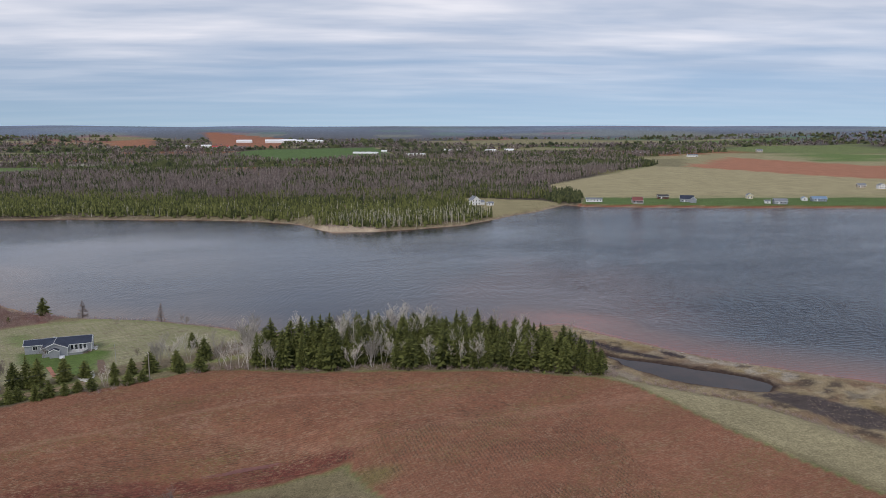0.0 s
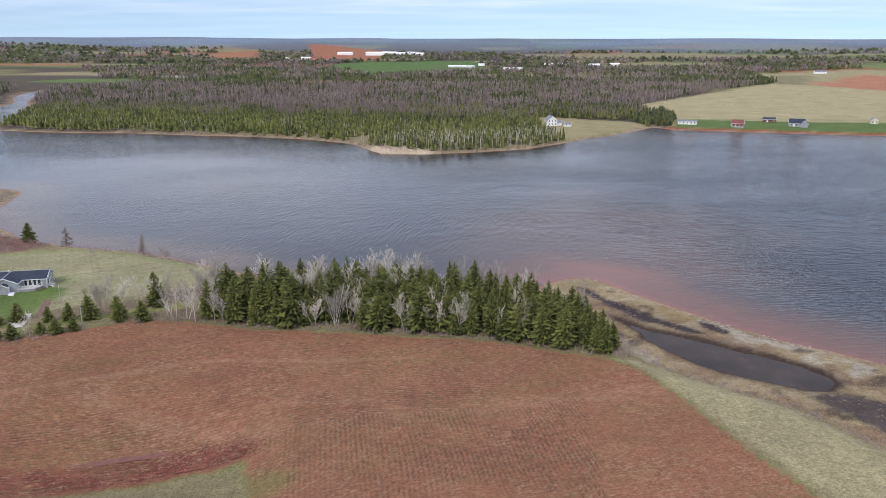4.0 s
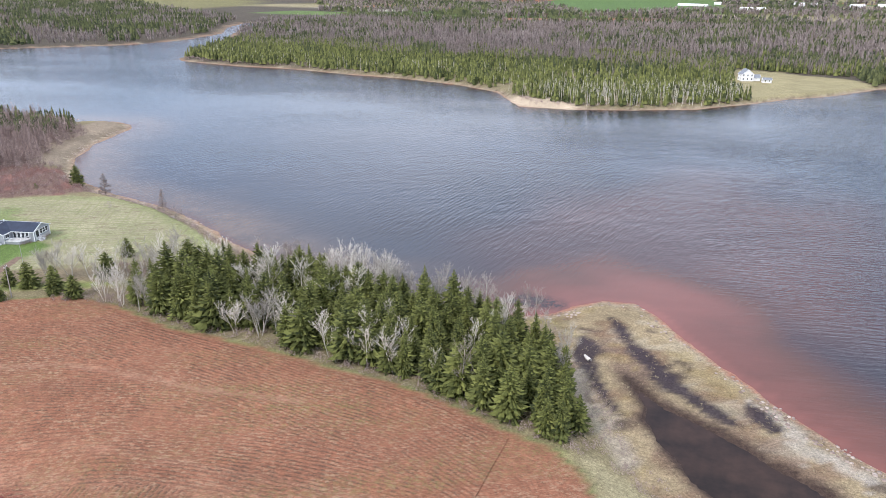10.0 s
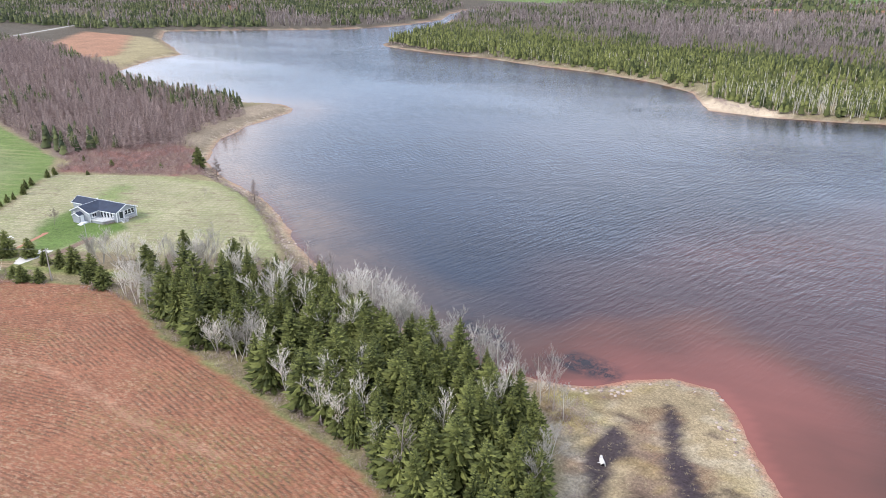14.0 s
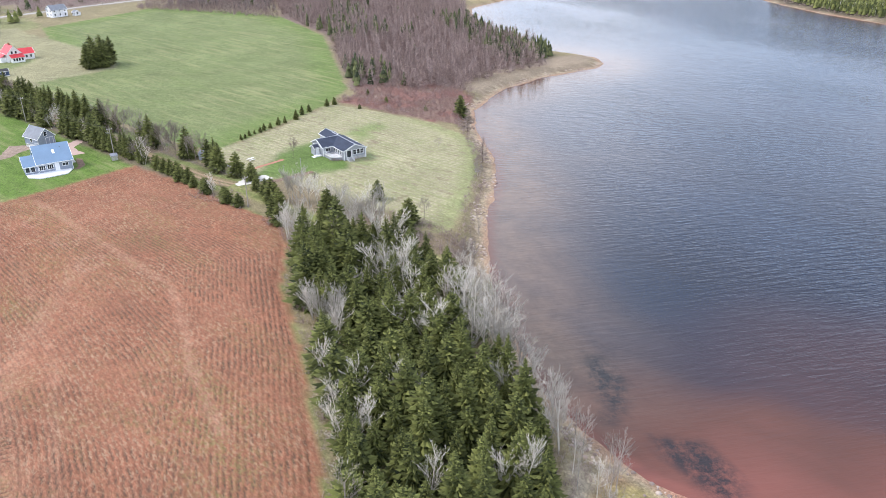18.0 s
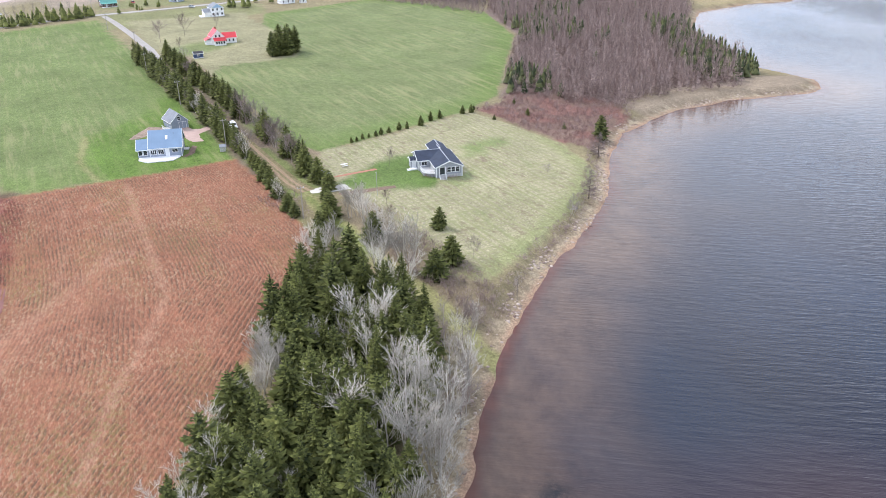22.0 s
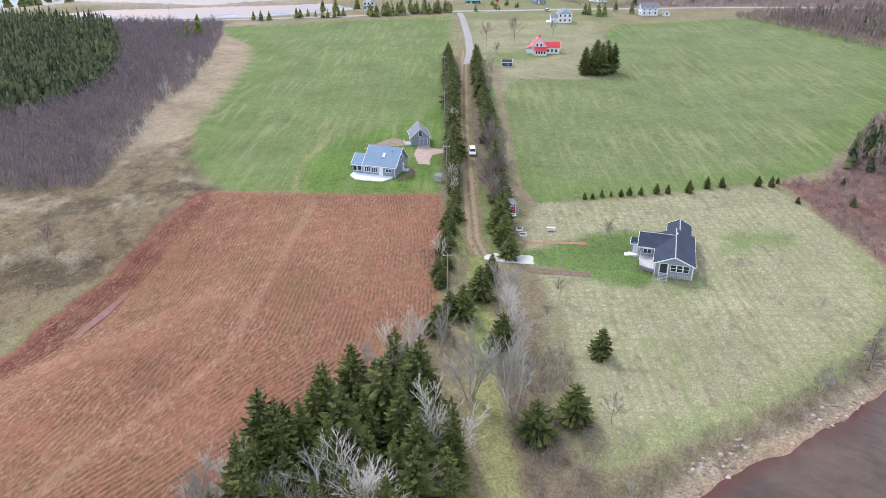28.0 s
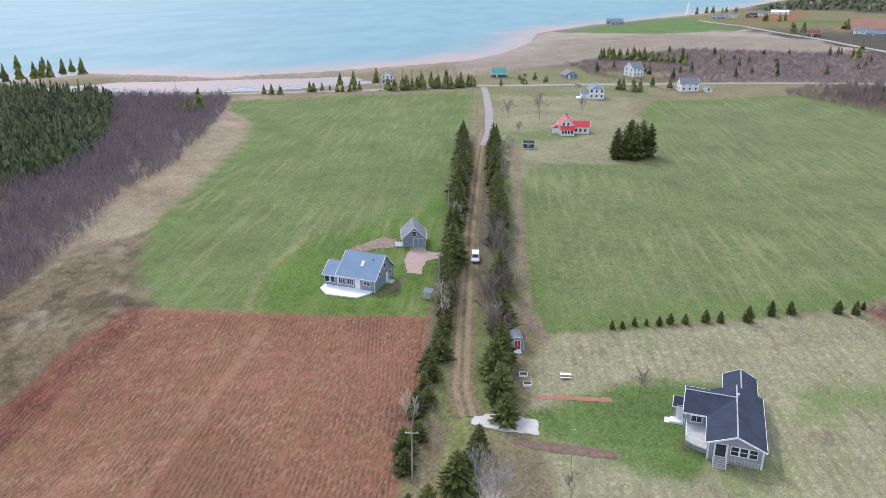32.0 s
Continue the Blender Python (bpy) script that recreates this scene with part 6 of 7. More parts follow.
def boxes(*spans):
    """Verts and faces of boxes (x0, y0, z0, x1, y1, z1)."""
    v, f = [], []
    for x0, y0, z0, x1, y1, z1 in spans:
        i = len(v)
        v += [(x0, y0, z0), (x1, y0, z0), (x1, y1, z0), (x0, y1, z0), (x0, y0, z1), (x1, y0, z1), (x1, y1, z1), (x0, y1, z1)]
        f += [tuple(i + n for n in q) for q in ((3, 2, 1, 0), (4, 5, 6, 7), (0, 1, 5, 4), (1, 2, 6, 5), (2, 3, 7, 6), (3, 0, 4, 7))]
    return v, f


def slab(a, b, c, d, thick):
    """A sheet with corners a b c d, thickened downwards."""
    v = [tuple(p) for p in (a, b, c, d)] + [(p[0], p[1], p[2] - thick) for p in (a, b, c, d)]
    return v, [(0, 1, 2, 3), (7, 6, 5, 4), (0, 4, 5, 1), (1, 5, 6, 2), (2, 6, 7, 3), (3, 7, 4, 0)]


def prism(outline, z0, z1):
    """A flat-topped block over an outline."""
    n = len(outline)
    v = [(x, y, z0) for x, y in outline] + [(x, y, z1) for x, y in outline]
    return v, [tuple(range(n - 1, -1, -1)), tuple(range(n, 2 * n))] + [(k, (k + 1) % n, n + (k + 1) % n, n + k) for k in range(n)]


def gable_block(ob, x0, y0, x1, y1, ze, zr, along_x, wall, roof, z0=-0.6, over=0.35, at=0.5, trim=True, thick=0.16, zb=None, ends=(1, 1)):
    """Walls with gables, two roof slopes and white bargeboards. at: where the ridge lies across the block; zb: the back eave's height."""
    zb = ze if zb is None else zb
    swap = (lambda p: (p[1], p[0], p[2])) if along_x else (lambda p: p)
    a0, a1, b0, b1 = (y0, y1, x0, x1) if along_x else (x0, x1, y0, y1)
    m = a0 + (a1 - a0) * at
    v = []
    for b in (b0, b1):
        v += [(a0, b, z0), (a1, b, z0), (a1, b, zb), (m, b, zr - 0.02), (a0, b, ze)]
    f = [(0, 1, 2, 3, 4), (9, 8, 7, 6, 5), (0, 4, 9, 5), (1, 6, 7, 2), (4, 3, 8, 9), (3, 2, 7, 8)]
    part("wall", ([swap(p) for p in v], f), wall, ob)
    s0, s1 = (zr - ze) / (m - a0), (zr - zb) / (a1 - m)
    c0, c1 = b0 - over * ends[0], b1 + over * ends[1]
    up = 0.10
    for e, ez in ((a0 - over, ze - over * s0), (a1 + over, zb - over * s1)):
        part("roof_slope", slab(*[swap(p) for p in ((e, c0, ez + up), (m, c0, zr + up), (m, c1, zr + up), (e, c1, ez + up))], thick), roof, ob)
        if trim:
            for c, on in ((c0 - 0.05, ends[0]), (c1 + 0.05, ends[1])):
                if on:
                    part("bargeboard", slab(*[swap(p) for p in ((e, c - 0.05, ez + up + 0.02), (m, c - 0.05, zr + up + 0.02), (m, c + 0.05, zr + up + 0.02), (e, c + 0.05, ez + up + 0.02))], 0.26), M_TRIM, ob)
            g = 0.06 if e < m else -0.06
            part("gutter", boxes(tuple(swap((min(e, e - g), c0, ez + up - 0.2)) + swap((max(e, e - g), c1, ez + up)))), M_TRIM, ob)


def opening(ob, name, face, at, z, w, h, plane, frame_mat=None, infill=None, mullions=1, rails=0):
    """A framed window or door on a wall plane: face is -y, +y, -x or +x."""
    t = 0.11
    xs = [(-w / 2 - t, z - t, -w / 2, z + h + t), (w / 2, z - t, w / 2 + t, z + h + t), (-w / 2, z - t, w / 2, z), (-w / 2, z + h, w / 2, z + h + t)]
    for k in range(mullions - 1):
        c = -w / 2 + w * (k + 1) / mullions
        xs.append((c - 0.04, z, c + 0.04, z + h))
    for k in range(rails):
        c = z + h * (k + 1) / (rails + 1)
        xs.append((-w / 2, c - 0.03, w / 2, c + 0.03))
    sign = -1 if face[0] == "-" else 1

    def put(a0, b0, a1, b1, near_, out):
        n0, n1 = sorted((plane + sign * near_, plane + sign * out))
        return (at + a0, n0, b0, at + a1, n1, b1) if face[1] == "y" else (n0, at + a0, b0, n1, at + a1, b1)

    fr = part(name, boxes(*[put(*q, 0.0, 0.07) for q in xs]), frame_mat or M_TRIM, ob)
    part("pane" if name == "window" else "panel", boxes(put(-w / 2, z, w / 2, z + h, 0.0, 0.025)), infill or M_GLASS, fr)
    return fr


def rail(ob, a, b, z, h=0.95, gap=0.35, mat=None):
    """A balustrade from a to b."""
    a, b = Vector((*a, 0)), Vector((*b, 0))
    n = max(1, int((b - a).length / gap))
    v, f = [], []
    for k in range(n + 1):
        p = a.lerp(b, k / n)
        limb(v, f, (p.x, p.y, z), (p.x, p.y, z + h), 0.03, 0.03, 4)
    for q in (0.12, h):
        limb(v, f, (a.x, a.y, z + q), (b.x, b.y, z + q), 0.05, 0.05, 4)
    part("railing", (v, f), mat or M_TRIM, ob)


def stairs(ob, x0, x1, y, z, n, run=0.28, rise=0.18):
    """Steps that descend towards -y from a floor at height z."""
    part("stair", boxes(*[(x0, y - run * (k + 1), z - rise * (k + 1) - 0.05, x1, y - run * k + 0.02, z - rise * (k + 1)) for k in range(n)]), M_DECK, ob)
    for x in (x0 - 0.06, x1):
        part("stringer", slab((x, y, z), (x + 0.06, y, z), (x + 0.06, y - run * n, z - rise * n), (x, y - run * n, z - rise * n), 0.3), M_TRIM, ob)


# the bungalow on the mown grass
gz = ground_at(-112, 242) - 0.05
b = empty_thing("bungalow", "grey-shingled bungalow with navy roof, white trim and weathered deck", "house", "", -112.2, 241.8, gz, 106.0)
gable_block(b, 0.25, 0.3, 7.85, 15.0, 3.15, 4.75, False, M_GREYWALL, M_NAVYROOF, ends=(1, 0))
gable_block(b, -3.2, 7.3, 4.0, 14.8, 3.15, 4.75, True, M_GREYWALL, M_NAVYROOF, ends=(1, 0))
gable_block(b, 2.5, 14.6, 7.1, 20.8, 3.25, 4.45, False, M_GREYWALL, M_NAVYROOF, ends=(0, 1))
part("deck", prism([(-2.8, 2.7), (-1.6, 1.9), (0.2, 1.3), (0.2, 7.3), (-3.0, 7.3)], 0.82, 0.98), M_DECK, b, "pale weathered deck boards")
part("deck_skirt", prism([(-2.7, 2.8), (-1.5, 2.0), (0.2, 1.45), (0.2, 7.2), (-2.9, 7.2)], -0.6, 0.8), M_GREYWALL, b)
rail(b, (-2.8, 2.7), (-1.6, 1.9), 0.98)
rail(b, (-1.6, 1.9), (0.2, 1.3), 0.98)
rail(b, (-2.9, 7.2), (-2.8, 2.7), 0.98)
stairs(b, 1.2, 2.9, 0.0, 0.95, 6)
rail(b, (1.15, -1.6), (1.15, 0), 0.3, 0.9)
rail(b, (2.95, -1.6), (2.95, 0), 0.3, 0.9)
for x in (0.35, 1.2, 2.95, 7.7):
    part("porch_post", boxes((x - 0.09, 0.12, 0.0, x + 0.09, 0.30, 3.15)), M_TRIM, b)
opening(b, "door", "-y", 2.05, 0.95, 1.4, 2.05, 0.3, infill=M_GLASS)
for x in (3.75, 4.98, 6.25):
    opening(b, "window", "-y", x + 0.2, 1.55, 1.0, 1.35, 0.3, mullions=1, rails=1)
part("porch_skirt", boxes(*[(3.1 + 0.45 * k, 0.2, -0.4, 3.4 + 0.45 * k, 0.29, 0.9) for k in range(10)]), M_DECK, b)
part("downpipe", boxes((7.75, 0.1, -0.2, 7.85, 0.2, 3.1), (7.75, -0.35, -0.1, 7.85, 0.2, 0.0)), M_TRIM, b)
for y in (2.2, 3.5, 4.8, 6.1):
    opening(b, "window", "-x", y, 1.1, 0.8, 1.75, 0.25, mullions=1)
opening(b, "window", "-y", -1.5, 1.6, 1.5, 1.0, 7.3, mullions=2)
part("downpipe", boxes((-3.25, 7.1, -0.2, -3.15, 7.2, 3.1)), M_TRIM, b)
opening(b, "window", "-x", 13.4, 1.4, 1.0, 1.2, -3.2, mullions=2)
opening(b, "window", "-x", 17.6, 1.5, 1.4, 1.2, 2.5, mullions=2)
opening(b, "window", "+x", 4.0, 1.3, 1.6, 1.3, 7.85, mullions=2)
opening(b, "window", "+x", 9.0, 1.3, 1.6, 1.3, 7.85, mullions=2)
opening(b, "window", "+y", 4.8, 1.3, 1.6, 1.3, 20.8, mullions=2)
gable_block(b, -4.9, 9.6, -3.1, 12.4, 2.5, 3.2, True, M_GREYWALL, M_NAVYROOF, ends=(1, 0), over=0.25)
opening(b, "door", "-y", -4.0, 0.5, 0.9, 2.0, 9.6, infill=M_TRIM)
part("landing", boxes((-5.4, 8.0, -0.4, -3.3, 9.5, 0.45)), M_WHITEDECK, b)
part("landing_step", boxes((-6.2, 7.9, -0.4, -5.4, 9.4, 0.22)), M_WHITEDECK, b)
M_RIDGE = simple("pale_ridge_cap", (0.36, 0.38, 0.42), 0.7, 0.12)
for x0, y0, x1, y1, z in ((3.95, -0.1, 4.15, 15.0, 4.86), (-3.6, 10.95, 4.0, 11.15, 4.87), (4.7, 14.7, 4.9, 21.2, 4.56)):
    part("ridge_cap", boxes((x0, y0, z - 0.04, x1, y1, z + 0.03)), M_RIDGE, b)
part("roof_vent", boxes((4.1, 11.7, 4.6, 4.4, 12.0, 5.1)), M_TRIM, b)

# shrubs along the deck and the porch
for lx, ly, hh in ((-3.2, 2.0, 1.1), (-2.4, 1.2, 1.3), (-1.5, 0.6, 1.2), (-0.6, 0.5, 1.0), (3.7, -0.6, 0.9), (4.7, -0.5, 1.0), (5.7, -0.6, 0.8)):
    a = radians(106.0)
    wx_, wy_ = -112.2 + lx * math.cos(a) - ly * math.sin(a), 241.8 + lx * math.sin(a) + ly * math.cos(a)
    ob = empty_thing("garden_shrub", "low reddish-brown leafless shrub beside the bungalow", "shrub", "shrubs by the porch", wx_, wy_, ground_at(wx_, wy_))
    pv, pf = BRUSH[int(hh * 10) % 3]
    part("twigs", ([(p[0] * hh * 0.85, p[1] * hh * 0.85, p[2] * hh) for p in pv], pf), M_REDSHRUB, ob)

# the blue-grey house and its white deck
gz = ground_at(-130, 160) - 0.05
b = empty_thing("cape_house", "blue-grey shingled house with steep blue metal roof beside the pasture", "house", "", -126.3, 156.3, gz, 105.0)
gable_block(b, 0, 0, 9.1, 9.6, 3.1, 6.9, True, M_BLUEWALL, M_BLUEROOF, at=0.56)
gable_block(b, -3.4, 0.2, 0.0, 6.5, 2.8, 4.9, True, M_BLUEWALL, M_BLUEROOF, ends=(1, 0))
part("deck", prism([(-3.3, 0.1), (-3.1, -2.4), (-0.4, -4.8), (6.8, -4.3), (8.6, -1.2), (8.6, -0.05)], 0.12, 0.4), M_WHITEDECK, b, "wide white-painted deck")
part("deck_skirt", prism([(-3.2, 0.05), (-3.0, -2.3), (-0.4, -4.65), (6.7, -4.2), (8.5, -1.2), (8.5, -0.05)], -0.6, 0.1), M_TRIM, b)
for x in (1.1, 3.2):
    opening(b, "window", "-y", x, 1.1, 1.5, 1.3, 0.0, mullions=3)
opening(b, "door", "-y", 5.0, 0.42, 1.0, 2.05, 0.0, infill=M_TRIM)
opening(b, "window", "-y", 7.2, 1.5, 1.5, 0.8, 0.0, mullions=2)
opening(b, "window", "-y", -2.7, 1.0, 1.0, 1.4, 0.2)
opening(b, "window", "-y", -1.3, 1.0, 1.0, 1.4, 0.2)
opening(b, "window", "+x", 5.3, 3.9, 0.9, 1.2, 9.1)
opening(b, "window", "+x", 2.6, 3.0, 0.8, 1.1, 9.1)
opening(b, "door", "+x", 6.4, 0.4, 0.9, 2.0, 9.1, infill=M_TRIM)
opening(b, "window", "+x", 8.3, 1.3, 0.8, 1.1, 9.1)
opening(b, "window", "+y", 3.0, 1.2, 1.4, 1.2, 9.6, mullions=2)
part("side_landing", boxes((9.1, 5.6, -0.4, 10.6, 7.6, 0.35)), M_DECK, b)
part("corner_board", boxes((8.98, -0.03, -0.4, 9.13, 0.1, 3.1)), M_TRIM, b)
part("corner_board", boxes((-0.05, -0.04, 0.3, 0.1, 0.05, 3.1)), M_TRIM, b)
part("skylight", slab((4.6, 2.3, 4.95), (5.3, 2.3, 4.95), (5.3, 3.4, 5.75), (4.6, 3.4, 5.75), 0.1), M_TRIM, b, "white skylight frame")
part("roof_pipe", boxes((6.9, 3.9, 5.6, 7.05, 4.05, 6.3)), M_WIRE, b)

# its garage
gz = ground_at(-157, 154) - 0.03
b = empty_thing("garage", "small blue-grey gabled garage with a white-framed double door", "garage", "", -154.2, 152.6, gz, 130.0)
gable_block(b, 0, 0, 5.8, 7.2, 2.7, 5.4, False, M_BLUEWALL, M_GREYROOF)
opening(b, "door", "-y", 3.9, 0.05, 2.3, 2.2, 0.0, infill=M_BLUEWALL, mullions=2)
opening(b, "window", "-y", 2.9, 3.0, 0.9, 1.2, 0.0, mullions=1, rails=1)
opening(b, "window", "-x", 3.5, 1.2, 0.9, 1.0, 0.0)
opening(b, "window", "+x", 3.5, 1.2, 0.9, 1.0, 5.8)
for x in (0.0, 5.68):
    part("corner_board", boxes((x, -0.04, -0.2, x + 0.12, 0.02, 2.7)), M_TRIM, b)
part("side_platform", boxes((-1.9, 0.2, -0.3, -0.02, 3.4, 0.35)), M_DECK, b)
rail(b, (-1.9, 0.2), (-1.9, 3.4), 0.35)
rail(b, (-1.9, 0.2), (-0.1, 0.2), 0.35)

# drives and garden patches: thin layers on the ground
M_GRAVEL = simple("pale_crushed_gravel", (0.52, 0.50, 0.46), 0.95, 0.14, 0.7, 9.0)
M_PINKDRIVE = simple("pinkish_gravel_drive", (0.40, 0.29, 0.25), 0.95, 0.12, 0.6, 9.0)
M_REDEARTH = simple("bare_red_earth", (0.34, 0.16, 0.11), 0.95, 0.25, 0.8, 7.0)
M_MULCH = simple("brown_leaf_litter", (0.17, 0.115, 0.085), 0.95, 0.35, 1.2, 7.0)


def draped(name, outline, lift, material, label, category):
    """A thin layer that follows the ground, with an uneven edge."""
    pts = []
    r = random.Random(name)
    for (ax, ay), (bx, by) in zip(outline, outline[1:] + outline[:1]):
        n = max(1, int(math.hypot(bx - ax, by - ay) / 0.6))
        pts += [(ax + (bx - ax) * k / n + r.uniform(-0.16, 0.16), ay + (by - ay) * k / n + r.uniform(-0.16, 0.16)) for k in range(n)]
    bm = bmesh.new()
    top = [bm.verts.new((x, y, 0)) for x, y in pts]
    bm.faces.new(top)
    bmesh.ops.triangulate(bm, faces=bm.faces[:])
    bmesh.ops.subdivide_edges(bm, edges=[e for e in bm.edges if e.calc_length() > 1.2], cuts=2, use_grid_fill=True)
    bmesh.ops.triangulate(bm, faces=bm.faces[:])
    hs = height([v.co.x for v in bm.verts], [v.co.y for v in bm.verts])
    for v, h in zip(bm.verts, hs):
        v.co.z = h + lift
    me = bpy.data.meshes.new(name)
    bm.to_mesh(me)
    bm.free()
    me.materials.append(material)
    return tagged(new(name, me), label, category, kind="structure")


draped("drive_apron", [(-99.5, 209.5), (-102, 208.5), (-105, 212), (-106.6, 217.5), (-103.2, 219.5), (-101, 215)], 0.05, M_GRAVEL, "apron of pale crushed gravel at the lane's end", "drive")
draped("garage_drive", [(-141.5, 164), (-148, 158), (-156.5, 153.8), (-158.4, 156.2), (-155.5, 159), (-156, 161.5), (-163, 166), (-162, 168), (-154, 164.5), (-150, 163), (-146, 165), (-143, 167)], 0.05, M_PINKDRIVE, "pinkish gravel drive to the garage", "drive")
draped("garden_bed", [(-112, 213), (-113, 213.6), (-119.6, 224), (-118.6, 225), (-112.3, 214.6)], 0.04, M_REDEARTH, "narrow bed of bare red earth in the lawn", "garden bed")
draped("litter_strip", [(-99, 217), (-100, 216.5), (-102.5, 221), (-106.5, 231), (-104.6, 231.5), (-100.5, 223)], 0.04, M_MULCH, "strip of brown leaf litter beside the lawn", "garden bed")
draped("stone_bed", [(-143, 142.6), (-150, 142.8), (-157.5, 143.6), (-157, 150), (-153, 151), (-150, 148), (-145, 146)], 0.05, simple("brown_stone_bed", (0.24, 0.18, 0.14), 0.95, 0.45, 0.9, 4.0), "bed of brown stones and litter behind the garage", "garden bed")
draped("house_bed", [(-127.5, 166.6), (-131, 168), (-137.5, 166.6), (-138.5, 164.8), (-136, 165), (-131, 166.2), (-128, 165.4)], 0.05, M_MULCH, "dark mulch bed along the house wall", "garden bed")
draped("wet_furrow", [(-33.5, 157.4), (-36.8, 158.8), (-45, 156.4), (-53, 152.6), (-55, 150.6), (-46, 153.9), (-39, 156.4)], 0.24, simple("wet_red_mud", (0.19, 0.085, 0.072), 0.6, 0.3, 0.6, 4.0, spec=0.15), "shallow puddle in the red field's edge", "puddle")

# garden shed with a rounded roof
def round_shed(x, y, turn, w, d, wall, roof, door, label):
    ob = empty_thing("garden_shed", label, "shed", "", x, y, ground_at(x, y), turn)
    prof = [(-0.5, 0.0), (-0.5, 0.55), (-0.44, 0.78), (-0.28, 0.95), (0, 1.02), (0.28, 0.95), (0.44, 0.78), (0.5, 0.55), (0.5, 0.0)]
    hgt = 2.6
    n = len(prof)
    v = [(a * w, yy, q * hgt) for yy in (0, d) for a, q in prof]
    part("wall", (v, [tuple(range(n)), tuple(range(2 * n - 1, n - 1, -1)), (0, n, n + 1, 1), (n - 2, 2 * n - 2, 2 * n - 1, n - 1)]), wall, ob)
    rv, rf = [], []
    for k in range(1, n - 2):
        s = [(prof[k][0] * w * 1.06, prof[k][1] * hgt + 0.05), (prof[k + 1][0] * w * 1.06, prof[k + 1][1] * hgt + 0.05)]
        i = len(rv)
        rv += [(s[0][0], -0.15, s[0][1]), (s[1][0], -0.15, s[1][1]), (s[1][0], d + 0.15, s[1][1]), (s[0][0], d + 0.15, s[0][1])]
        rf.append((i, i + 1, i + 2, i + 3))
    roof_ob = part("roof", (rv, rf), roof, ob)
    mod = roof_ob.modifiers.new("thick", "SOLIDIFY")
    mod.thickness = 0.06
    tv, tf = [], []
    for k in range(n - 1):
        limb(tv, tf, (prof[k][0] * w, -0.06, prof[k][1] * hgt), (prof[k + 1][0] * w, -0.06, prof[k + 1][1] * hgt), 0.08, 0.08, 4)
    part("trim", (tv, tf), M_TRIM, ob)
    opening(ob, "door", "-y", 0, 0.1, w * 0.42, 1.9, 0.0, infill=door, mullions=2)
    part("ramp", slab((-w * 0.28, 0, 0.15), (w * 0.28, 0, 0.15), (w * 0.28, -1.3, 0.02), (-w * 0.28, -1.3, 0.02), 0.1), M_WHITEDECK, ob)
    return ob


round_shed(-124.6, 203.2, 128, 2.5, 3.4, M_GREYWALL, M_GREYROOF, M_REDWALL, "small round-roofed shed with a dark red door and white trim")
b = empty_thing("garden_shed", "dark blue shed on a white base near the red-roofed house", "shed", "", -268, 122.5, ground_at(-268, 124), 120)
gable_block(b, 0, 0, 4.2, 2.8, 2.2, 3.0, True, siding("navy_board", (0.06, 0.09, 0.16)), M_DARKROOF, over=0.2)
opening(b, "window", "-y", 2.1, 1.0, 1.0, 0.8, 0.0, mullions=2)
part("base", boxes((-0.1, -0.1, -0.3, 4.3, 2.9, 0.3)), M_TRIM, b)
b = empty_thing("storage_box", "grey slatted box shelter by the hedge", "shelter", "", -132.5, 175.3, ground_at(-132, 176), 105)
for q in ((0, 0, -0.1, 0.1, 0.1, 1.5), (1.7, 0, -0.1, 1.8, 0.1, 1.5), (0, 1.5, -0.1, 0.1, 1.6, 1.8), (1.7, 1.5, -0.1, 1.8, 1.6, 1.8)):
    part("post", boxes(q), M_DECK, b)
for k in range(5):
    part("slat", boxes((0.0, -0.03, 0.1 + 0.28 * k, 1.8, 0.0, 0.3 + 0.28 * k)), M_DECK, b)
part("roof", slab((-0.15, -0.2, 1.55), (1.95, -0.2, 1.55), (1.95, 1.8, 1.9), (-0.15, 1.8, 1.9), 0.06), M_GREYROOF, b)

# garden furniture
for x, y in ((-117.2, 208.8), (-114.9, 210.9)):
    b = empty_thing("raised_bed", "raised garden bed framed in pale boards, filled with soil", "planter", "raised garden beds", x, y, ground_at(x, y), 122)
    for q in ((-0.75, -0.6, 0.75, -0.52), (-0.75, 0.52, 0.75, 0.6), (-0.75, -0.52, -0.67, 0.52), (0.67, -0.52, 0.75, 0.52)):
        part("board", boxes((q[0], q[1], -0.05, q[2], q[3], 0.45)), M_TRIM, b)
    part("soil", boxes((-0.67, -0.52, 0.0, 0.67, 0.52, 0.36)), M_SOIL, b)
b = empty_thing("picnic_table", "white-topped picnic table with two benches on the grass", "table", "", -121, 215, ground_at(-121, 215), 120)
for y0 in (-0.36, -0.12, 0.12):
    part("top_board", boxes((-0.95, y0, 0.70, 0.95, y0 + 0.22, 0.75)), M_TRIM, b)
for y0 in (-0.85, 0.58):
    part("bench", boxes((-0.95, y0, 0.40, 0.95, y0 + 0.27, 0.45)), M_TRIM, b)
for x in (-0.7, 0.7):
    for s in (-1, 1):
        v, f = [], []
        limb(v, f, (x, s * 0.7, 0), (x, s * 0.2, 0.7), 0.05, 0.05, 4)
        part("leg", (v, f), M_WOOD, b)
    part("crossbar", boxes((x - 0.03, -0.8, 0.33, x + 0.03, 0.8, 0.4)), M_WOOD, b)
b = empty_thing("fire_ring", "ring of grey stones for a fire on the grass", "fire pit", "", -93.2, 277.6, ground_at(-93.2, 277.6))
